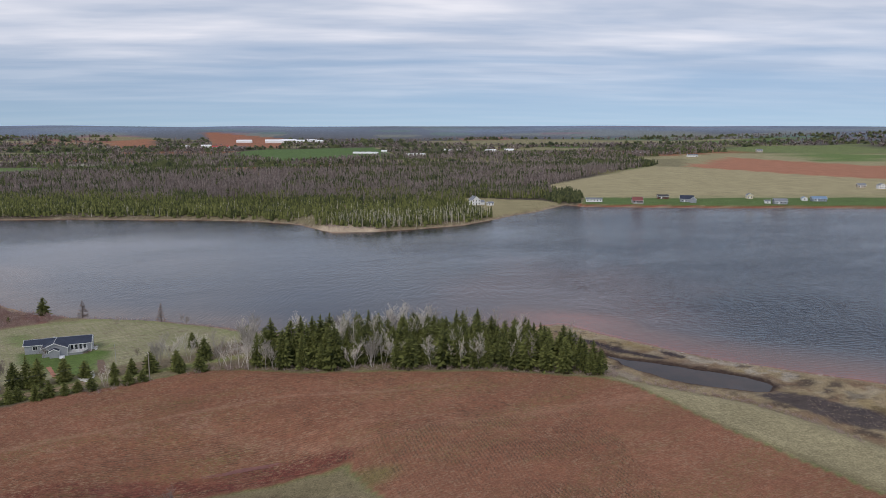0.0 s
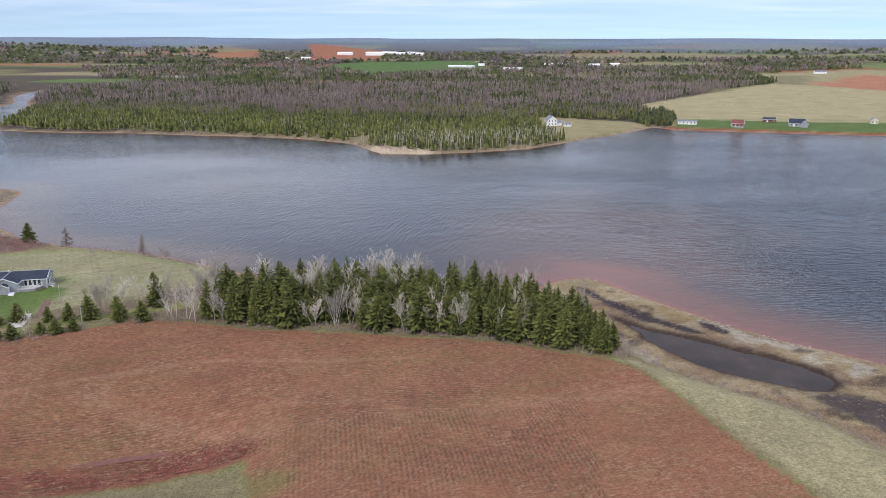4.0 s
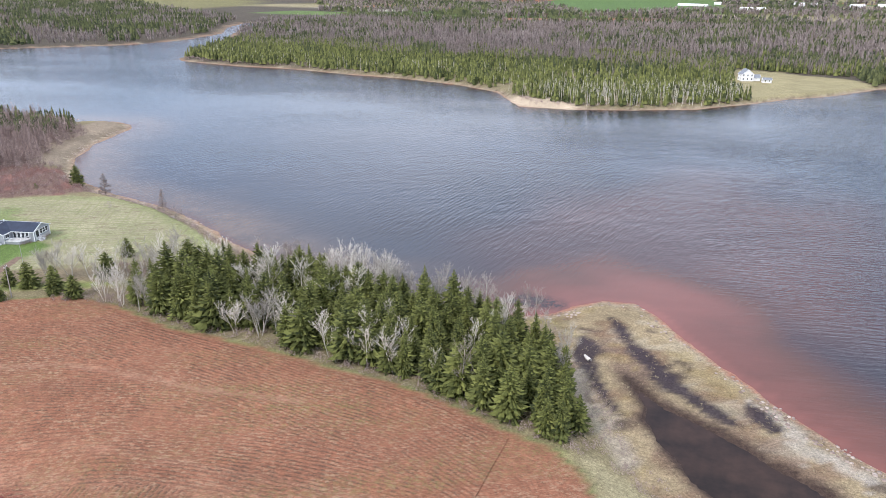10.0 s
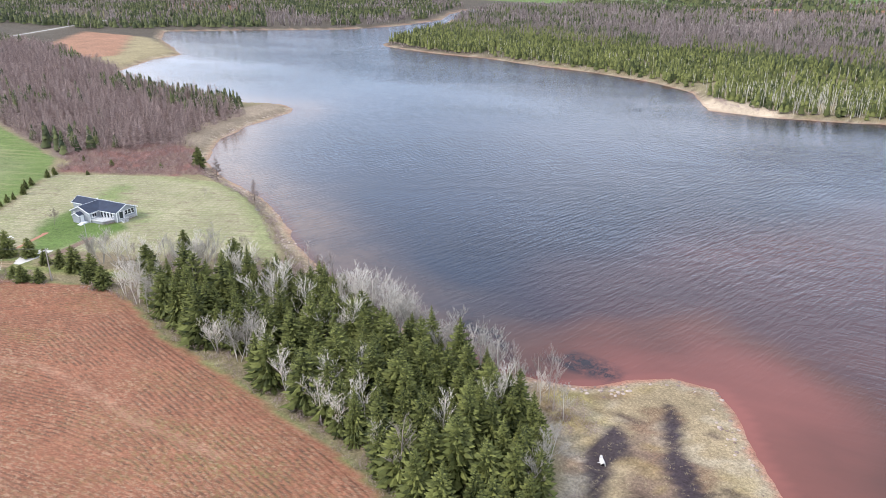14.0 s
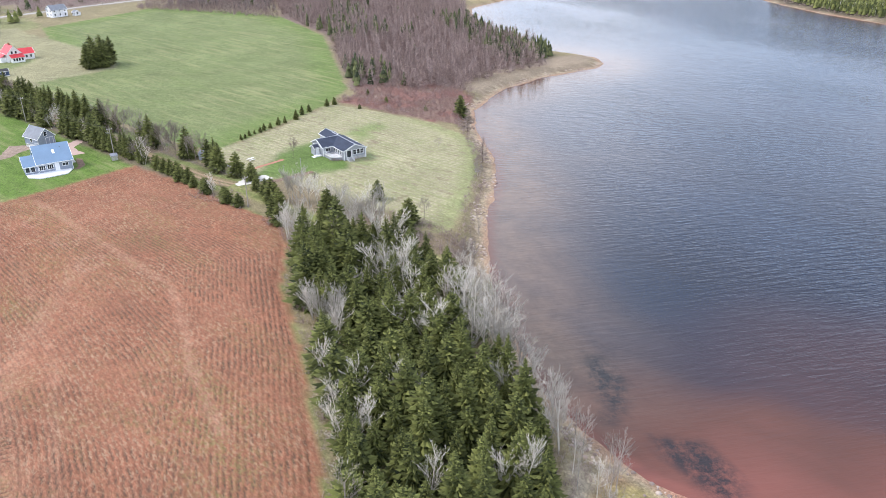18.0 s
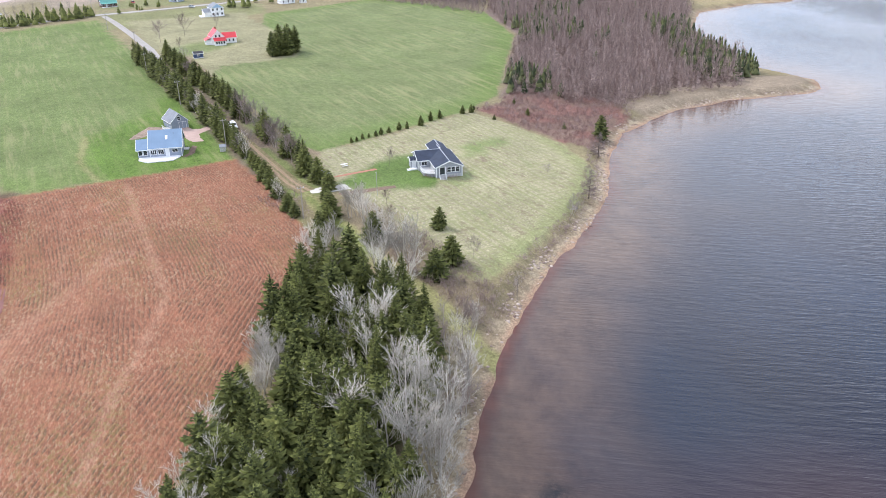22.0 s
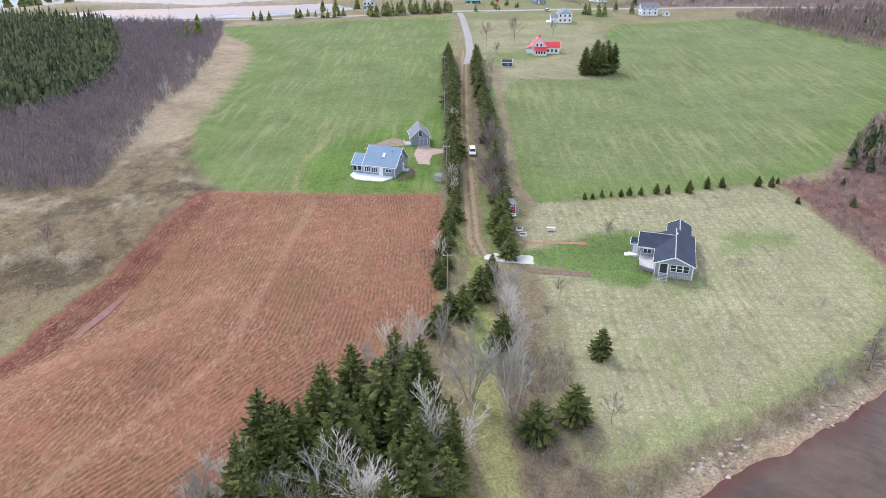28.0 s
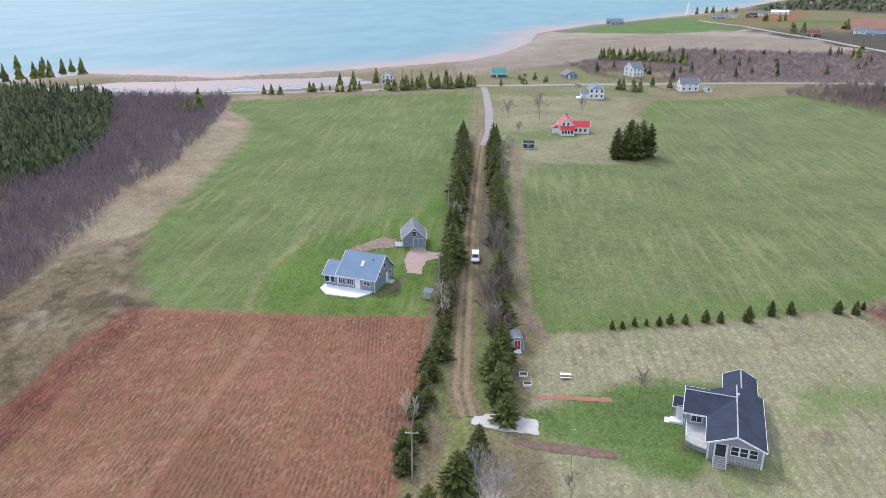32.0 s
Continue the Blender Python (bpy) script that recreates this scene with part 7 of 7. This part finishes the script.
for k in range(11):
    w = 6.283 * k / 11
    bm = bmesh.new()
    bmesh.ops.create_icosphere(bm, subdivisions=1, radius=0.24)
    for v in bm.verts:
        v.co = Vector((v.co.x * 1.2 + math.cos(w) * 0.8, v.co.y + math.sin(w) * 0.8, v.co.z * 0.8 + 0.12)) + Vector((rng.uniform(-0.05, 0.05), rng.uniform(-0.05, 0.05), 0))
    part("stone", bm, M_STONE, b)
b = empty_thing("beach_stair", "short timber stair down the bank to the beach", "stairs", "", -88.5, 279.5, ground_at(-88.5, 279), 118)
for k in range(7):
    part("tread", boxes((-0.6, 0.34 * k, -0.22 * k + 0.05, 0.6, 0.34 * k + 0.28, -0.22 * k + 0.11)), M_WOOD, b)
for x in (-0.66, 0.6):
    part("stringer", slab((x, 0, 0.1), (x + 0.06, 0, 0.1), (x + 0.06, 2.4, -1.45), (x, 2.4, -1.45), 0.22), M_WOOD, b)


# ---- poles and wires ----
def pole(x, y, h, arm=True, label="grey timber utility pole with a crossarm beside the lane"):
    ob = empty_thing("utility_pole" if arm else "yard_pole", label, "pole", "utility poles" if arm else "", x, y, ground_at(x, y), 122)
    v, f = [], []
    limb(v, f, (0, 0, -0.5), (0, 0, h), 0.15 if arm else 0.08, 0.10 if arm else 0.06, 8)
    part("shaft", (v, f), M_POLE if arm else M_GALV, ob)
    if arm:
        part("crossarm", boxes((-0.9, -0.06, h - 0.6, 0.9, 0.06, h - 0.45)), M_POLE, ob)
        for q in (-0.8, 0.0, 0.8):
            v, f = [], []
            limb(v, f, (q, 0, h - 0.45), (q, 0, h - 0.22), 0.05, 0.04, 6)
            part("insulator", (v, f), M_TRIM, ob)
    else:
        part("bracket", boxes((-0.3, -0.03, h - 0.15, 0.3, 0.03, h - 0.08)), M_GALV, ob)
    return (x, y, ground_at(x, y) + h - 0.3)


def wire(a, b, offs):
    """Sagging wires of one span between two poles."""
    ob = tagged(new("power_line"), "thin dark sagging power line between two poles", "cable", "power lines")
    ob.matrix_basis = pose(*a)
    d = Vector(b) - Vector(a)
    side = Vector((-d.y, d.x, 0)).normalized()
    for o in offs:
        v, f = [], []
        pts = [d * (k / 14) + side * o - Vector((0, 0, 0.022 * d.length * 4 * (k / 14) * (1 - k / 14))) for k in range(15)]
        for p, q in zip(pts, pts[1:]):
            limb(v, f, p, q, 0.018, 0.018, 3)
        part("strand", (v, f), M_WIRE, ob)


tops = [pole(-83.2, 210.6, 8.4), pole(-138, 175.6, 8.8), pole(-186, 144.5, 9.0), pole(-236, 112.5, 9.0), pole(-290, 86, 9.0), pole(-346, 47, 9.0), pole(-404, 12, 9.0)]
for a, c in zip(tops, tops[1:]):
    wire(a, c, (-0.8, 0.0))
yard = pole(-99, 227, 6.6, False, "slim pale metal pole standing on the lawn's edge")
side_poles = [pole(-270, -100, 9), pole(-345, -15, 9), pole(-452, 84, 9), pole(-505, 149, 9)]


# ---- vehicles ----
def car(x, y, turn, paint, label, long=4.6, wide=1.85, tall=1.7, box=0.0):
    """A small car or van, its nose towards +x."""
    ob = empty_thing("car", label, "car", "", x, y, ground_at(x, y) + 0.02, turn)
    L, W = long / 2, wide / 2
    bonnet = 0.55 + 0.42 * tall * 0.5
    prof = [(-L, 0.35), (-L - 0.02, 0.75), (-L + 0.08, tall * 0.62), (-L + 0.35 - 0.25 * box, tall * 0.97), (0.0, tall), (L * 0.30 + 0.25 * box, tall * 0.96), (L * 0.62, bonnet), (L - 0.12, bonnet - 0.14), (L, 0.7), (L, 0.35)]
    v, f = [], []
    n = len(prof)
    for k, (yy, s) in enumerate(((-W, 0.0), (-W * 0.97, 1.0), (W * 0.97, 1.0), (W, 0.0))):
        for px, pz in prof:
            inset = 0.16 * max(0, (pz - 0.9)) if k in (0, 3) else 0.16 * max(0, (pz - 0.9))
            v.append((px, yy - math.copysign(inset, yy), pz))
    for k in range(3):
        for j in range(n):
            m = (j + 1) % n
            f.append((k * n + j, k * n + m, (k + 1) * n + m, (k + 1) * n + j))
    f += [tuple(range(n - 1, -1, -1)), tuple(range(3 * n, 4 * n))]
    part("body", (v, f), paint, ob)
    g = tall
    for s in (-1, 1):
        yy = s * (W - 0.16 * (g * 0.8 - 0.9) + 0.02)
        part("side_window", ([(-L + 0.45, yy + s * 0.05, g * 0.64), (L * 0.42, yy + s * 0.05, g * 0.64), (L * 0.2, yy - s * 0.03, g * 0.92), (-L + 0.55, yy - s * 0.03, g * 0.92)], [(0, 1, 2, 3)]), M_GLASS, ob)
    part("windscreen", ([(L * 0.60, -W * 0.8, bonnet + 0.05), (L * 0.60, W * 0.8, bonnet + 0.05), (L * 0.33 + 0.25 * box, W * 0.72, g * 0.95), (L * 0.33 + 0.25 * box, -W * 0.72, g * 0.95)], [(0, 1, 2, 3)]), M_GLASS, ob)
    part("rear_window", ([(-L + 0.04, -W * 0.75, g * 0.64), (-L + 0.04, W * 0.75, g * 0.64), (-L + 0.26 - 0.25 * box, W * 0.7, g * 0.93), (-L + 0.26 - 0.25 * box, -W * 0.7, g * 0.93)], [(3, 2, 1, 0)]), M_GLASS, ob)
    for sx in (-L * 0.62, L * 0.62):
        for sy in (-1, 1):
            tv, tf = [], []
            limb(tv, tf, (sx, sy * (W - 0.2), 0.33), (sx, sy * (W + 0.02), 0.33), 0.33, 0.33, 14)
            tf += [tuple(range(13, -1, -1)), tuple(range(14, 28))]
            wheel = part("wheel", (tv, tf), M_RUBBER, ob)
            rv, rf = [], []
            limb(rv, rf, (sx, sy * W, 0.33), (sx, sy * (W + 0.04), 0.33), 0.2, 0.18, 10)
            rf += [tuple(range(9, -1, -1)), tuple(range(10, 20))]
            part("rim", (rv, rf), M_GALV, wheel)
    for sy in (-0.62, 0.62):
        part("headlight", boxes((L - 0.06, sy * wide / 2 - 0.16, 0.68, L + 0.015, sy * wide / 2 + 0.16, 0.84)), M_TRIM, ob)
        part("tail_light", boxes((-L - 0.04, sy * wide / 2 - 0.12, 0.8, -L + 0.04, sy * wide / 2 + 0.12, 1.1)), M_CARRED, ob)
    return ob


car(-157.8, 172.2, 32, M_CARWHITE, "white minivan parked on the rutted lane", 4.9, 1.95, 1.85, 0.6)
car(-433, 66, 55, M_CARSILVER, "silver car parked by the pale blue house")
car(-455, 17, 40, M_CARRED, "red car parked beside the brown log house", 4.4)


# ---- the other houses ----
def cottage(x, y, turn, w, d, eave, ridge, wall, roof, label, along=True, chimney=None, wing=None, porch=False, wins=3, name="house", group=""):
    ob = empty_thing(name, label, "house", group, x, y, ground_at(x, y) - 0.05, turn)
    gable_block(ob, -w / 2, -d / 2, w / 2, d / 2, eave, ridge, along, wall, roof)
    rows = (1.0,) if eave < 4 else (1.0, 3.6)
    for z in rows:
        for k in range(wins):
            cx = -w / 2 + w * (k + 0.5) / wins
            opening(ob, "window", "-y", cx, z, 0.9, 1.3, -d / 2)
            opening(ob, "window", "+y", cx, z, 0.9, 1.3, d / 2)
        for s, face in ((-1, "-x"), (1, "+x")):
            for q in (-d / 4, d / 4):
                opening(ob, "window", face, q, z, 0.9, 1.3, s * w / 2)
    opening(ob, "door", "-y", -w / 2 + w / wins, 0.1, 0.9, 2.0, -d / 2, infill=M_TRIM)
    if chimney:
        part("chimney", boxes((chimney - 0.35, -0.35, eave, chimney + 0.35, 0.35, ridge + 0.9)), M_BRICK, ob)
    if wing:
        gable_block(ob, *wing, wall, roof)
    if porch:
        part("porch_roof", slab((-w / 2, -d / 2 - 2.0, 2.5), (w / 2, -d / 2 - 2.0, 2.5), (w / 2, -d / 2, 3.0), (-w / 2, -d / 2, 3.0), 0.12), roof, ob)
        part("porch_floor", boxes((-w / 2, -d / 2 - 2.0, -0.4, w / 2, -d / 2, 0.3)), M_WHITEDECK, ob)
        for k in range(4):
            px = -w / 2 + 0.1 + (w - 0.2) * k / 3
            part("porch_post", boxes((px - 0.07, -d / 2 - 1.95, 0.3, px + 0.07, -d / 2 - 1.81, 2.5)), M_TRIM, ob)
    return ob


# white farmhouse with the red roof: gabled front, lean-to and a side wing
b = empty_thing("farmhouse", "white clapboard farmhouse with a bright red metal roof", "house", "", -300.5, 121.0, ground_at(-303, 124) - 0.05, 118)
gable_block(b, 0, 0, 6.2, 8.5, 4.2, 7.4, False, M_WHITEWALL, M_REDROOF)
gable_block(b, 6.1, 3.0, 13.0, 8.0, 2.9, 5.0, True, M_WHITEWALL, M_REDROOF, ends=(0, 1))
part("lean_to_wall", boxes((1.0, -2.4, -0.4, 6.6, 0.0, 2.5)), M_WHITEWALL, b)
part("lean_to_roof", slab((0.7, -2.8, 2.5), (6.9, -2.8, 2.5), (6.9, 0.0, 3.7), (0.7, 0.0, 3.7), 0.14), M_REDROOF, b)
part("side_wall", boxes((-2.6, 2.0, -0.4, 0.0, 6.5, 2.4)), M_WHITEWALL, b)
part("side_roof", slab((-2.9, 1.7, 2.4), (0.0, 1.7, 3.9), (0.0, 6.8, 3.9), (-2.9, 6.8, 2.4), 0.14), M_REDROOF, b)
for x in (1.9, 3.1, 4.3, 5.6):
    opening(b, "window", "-y", x, 0.9, 0.8, 1.2, -2.4)
for x in (2.2, 4.0):
    opening(b, "window", "-y", x, 3.9, 0.8, 1.2, 0.0)
for x in (7.6, 9.4, 11.4):
    opening(b, "window", "-y", x, 0.9, 0.8, 1.2, 3.0)
opening(b, "window", "-x", 4.0, 0.9, 0.9, 1.1, -2.6)
opening(b, "window", "+x", 5.5, 0.9, 0.9, 1.1, 13.0)
part("chimney", boxes((2.8, 4.2, 6.5, 3.5, 4.9, 8.4)), M_BRICK, b)

b = cottage(-399, 93, 120, 8, 9, 5.2, 7.6, M_WHITEWALL, M_GREYROOF, "white two-storey house with a pale blue gable", False)
part("gable_panel", ([(-3.9, -4.56, 5.25), (3.9, -4.56, 5.25), (0, -4.56, 7.45), (-3.9, -4.52, 5.25), (3.9, -4.52, 5.25), (0, -4.52, 7.45)], [(0, 1, 2), (5, 4, 3), (0, 3, 4, 1), (1, 4, 5, 2), (2, 5, 3, 0)]), M_PALEBLUE, b)
gable_block(b, -8, -4, -3.9, 3.5, 2.8, 4.6, True, M_WHITEWALL, M_GREYROOF)
part("side_deck", boxes((-10.5, -4, -0.3, -8, 2, 0.5)), M_WHITEDECK, b)
b = cottage(-455, 125, 128, 10.5, 7, 4.6, 7.4, M_WHITEWALL, M_GREYROOF, "white gambrel-sided farmhouse beside the road", True, wins=3)
b = cottage(-457, 136, 128, 3.6, 3.0, 2.2, 3.4, M_WHITEWALL, M_GREYROOF, "small white outbuilding beside the farmhouse", False, wins=1, name="outbuilding")
b = cottage(-497, 75, 150, 8, 10, 5.2, 9.0, M_WHITEWALL, M_GREYROOF, "tall white house with grey roof and end chimney", True, chimney=-3.2)
b = cottage(-440, 6, 125, 10, 8, 3.0, 6.0, M_BROWNWALL, M_GREENROOF, "brown log house with a green metal roof", True, porch=True)
b = cottage(-463, 45, 140, 8, 7, 2.8, 5.0, M_BLUEWALL, M_GREYROOF, "low grey cottage with a gabled front", False)
b = cottage(-376, -35, 125, 7, 7, 4.6, 7.6, M_WHITEWALL, M_GREYROOF, "small white gabled house at the water's edge", False, porch=True)

# houses on the far shore and inland
gg = "houses across the water"
cottage(70.5, 703, 20, 9, 8, 5.0, 8.6, M_WHITEWALL, M_GREYROOF, "white gabled house in the clearing across the water", False, wing=(4.5, -2, 10, 3, 2.6, 4.4, True), group=gg)
cottage(85, 699, 20, 6, 4, 2.4, 3.6, M_WHITEWALL, M_GREYROOF, "low white outbuilding in the clearing", True, wins=2, name="outbuilding", group=gg)
cottage(195, 728, -10, 16, 6, 2.8, 4.0, M_WHITEWALL, M_GREYROOF, "long white single-storey house on the far shore", True, wins=5, group=gg)
cottage(235, 714, -10, 10, 9, 3.2, 6.0, siding("grey_pink_wall", (0.42, 0.34, 0.32)), M_DULLRED, "cottage with a dull red roof on the far shore", True, porch=True, group=gg)
cottage(275, 752, -10, 11, 7, 2.8, 4.4, M_BROWNWALL, M_DARKROOF, "low dark cottage on the far shore", True, group=gg)
cottage(289, 722, -20, 13, 9, 3.2, 6.5, M_GREYWALL, M_NAVYROOF, "large house with a dark blue roof on the far shore", True, wing=(3, -9, 9, 0, 3.2, 6.0, False), group=gg)
cottage(366, 746, -12, 6, 6, 3.4, 5.6, siding("cream_board", (0.70, 0.62, 0.45)), M_GREYROOF, "small cream cottage on the far shore", False, wins=2, group=gg)
cottage(362, 700, -12, 5, 4, 2.4, 3.6, M_WHITEWALL, M_GREYROOF, "tiny white shed above the red bank", True, wins=1, name="outbuilding", group=gg)
cottage(372, 694, -12, 12, 8, 3.0, 5.4, M_GREYWALL, M_GREYROOF, "grey cottage above the red bank", True, group=gg)
cottage(414, 725, -12, 5, 5, 2.6, 4.2, M_WHITEWALL, M_BLUEROOF, "small white cottage above the red bank", False, wins=1, group=gg)
cottage(426, 719, -12, 14, 8, 2.8, 5.0, M_BLUEWALL, M_BLUEROOF, "long cottage with a pale blue roof above the red bank", True, group=gg)
cottage(569, 870, -12, 9, 7, 3.0, 5.2, siding("tan_board", (0.50, 0.42, 0.33)), M_GREYROOF, "tan house in the field across the water", True, group=gg)
cottage(584, 853, -12, 9, 8, 4.0, 6.4, M_WHITEWALL, M_GREYROOF, "white house in the field across the water", False, group=gg)
cottage(709, 1735, 0, 24, 10, 4, 7, M_WHITEWALL, M_GREYROOF, "white farm building inland", True, group=gg)
cottage(651, 1954, 0, 34, 10, 4, 6.5, M_WHITEWALL, M_GREYROOF, "long white farm shed inland", True, wins=5, group=gg)
cottage(1014, 2014, 0, 16, 10, 5, 9, siding("tan_wall", (0.5, 0.43, 0.36)), M_GREYROOF, "tan farmhouse far inland among fields", True, group=gg)
for x, y, w, h in [(-579, 2533, 60, 9), (-640, 2600, 34, 10), (-700, 2560, 26, 8), (-89, 2002, 46, 5), (-60, 1995, 30, 5), (43, 1880, 30, 5), (70, 1885, 18, 5), (150, 2100, 22, 8), (180, 2120, 18, 7), (270, 2090, 30, 7), (330, 2140, 26, 7), (-30, 2100, 16, 6)]:
    b = empty_thing("farm_building", "long white farm building with a pale roof, far inland", "barn", "far farm buildings", x, y, ground_at(x, y), rng.uniform(-12, 12))
    gable_block(b, -w / 2, -8, w / 2, 8, h * 0.6, h, True, M_WHITEWALL, M_REDROOF if w == 60 else M_GREENHOUSE)
for x, y, w, h in [(-470, 3050, 90, 14), (-600, 3060, 60, 12), (-430, 3120, 60, 12), (-380, 3070, 40, 12), (-340, 3140, 40, 11), (-300, 3060, 30, 12)]:
    b = empty_thing("farm_building", "large white shed of the distant village", "barn", "far farm buildings", x, y, ground_at(x, y), rng.uniform(-8, 8))
    gable_block(b, -w / 2, -12, w / 2, 12, h * 0.6, h, True, M_WHITEWALL, M_GREENHOUSE)

# lighthouse and village by the bay
b = empty_thing("lighthouse", "white tapered wooden lighthouse on the far point", "lighthouse", "", -1232, -133, ground_at(-1232, -133), 30)
v, f = [], []
limb(v, f, (0, 0, -1), (0, 0, 15), 4.2, 2.0, 8)
part("tower", (v, f), M_WHITEWALL, b)
v, f = [], []
limb(v, f, (0, 0, 15), (0, 0, 15.5), 2.8, 2.8, 8)
f += [tuple(range(7, -1, -1)), tuple(range(8, 16))]
part("gallery", (v, f), M_TRIM, b)
v, f = [], []
limb(v, f, (0, 0, 15.5), (0, 0, 18), 1.4, 1.4, 8)
part("lantern", (v, f), M_TRIM, b)
v, f = [], []
limb(v, f, (0, 0, 18), (0, 0, 19.5), 1.7, 0.1, 8)
part("cap", (v, f), M_TRIM, b)
for x, y, w, wall, roof in [(-1145, -60, 16, M_GREYWALL, M_GREYROOF), (-1200, -29, 14, M_BROWNWALL, M_DARKROOF), (-1254, -26, 14, M_WHITEWALL, M_GREYROOF), (-1316, -16, 26, M_WHITEWALL, M_GREENHOUSE), (-979, -146, 22, M_BLUEWALL, M_BLUEROOF), (-965, -138, 14, M_BLUEWALL, M_GREYROOF), (-907, 109, 12, M_BROWNWALL, M_DULLRED), (-969, 146, 16, M_WHITEWALL, M_GREYROOF), (-948, 163, 20, M_BLUEWALL, M_GREYROOF), (-1180, -50, 10, M_WHITEWALL, M_GREYROOF)]:
    cottage(x, y, rng.uniform(90, 140), w, 9, 3.4, 6.4, wall, roof, "weathered house of the small village beyond the bay", True, group="houses of the village")

# the pale driftwood log left on the mud
b = empty_thing("driftwood", "pale bleached driftwood log lying on dark mud", "log", "", 51.8, 238.8, ground_at(51.8, 238.8) + 0.25, 130)
v, f = [], []
limb(v, f, (-1.2, 0, 0), (0.2, 0.1, 0.1), 0.42, 0.36, 9)
limb(v, f, (0.2, 0.1, 0.1), (1.3, -0.1, -0.05), 0.36, 0.2, 9)
part("log", (v, f), M_PALESTONE, b)
limbs_v, limbs_f = [], []
limb(limbs_v, limbs_f, (-0.6, 0.1, 0.2), (-0.9, 0.9, 0.3), 0.14, 0.05, 5)
part("stub", (limbs_v, limbs_f), M_PALESTONE, b)
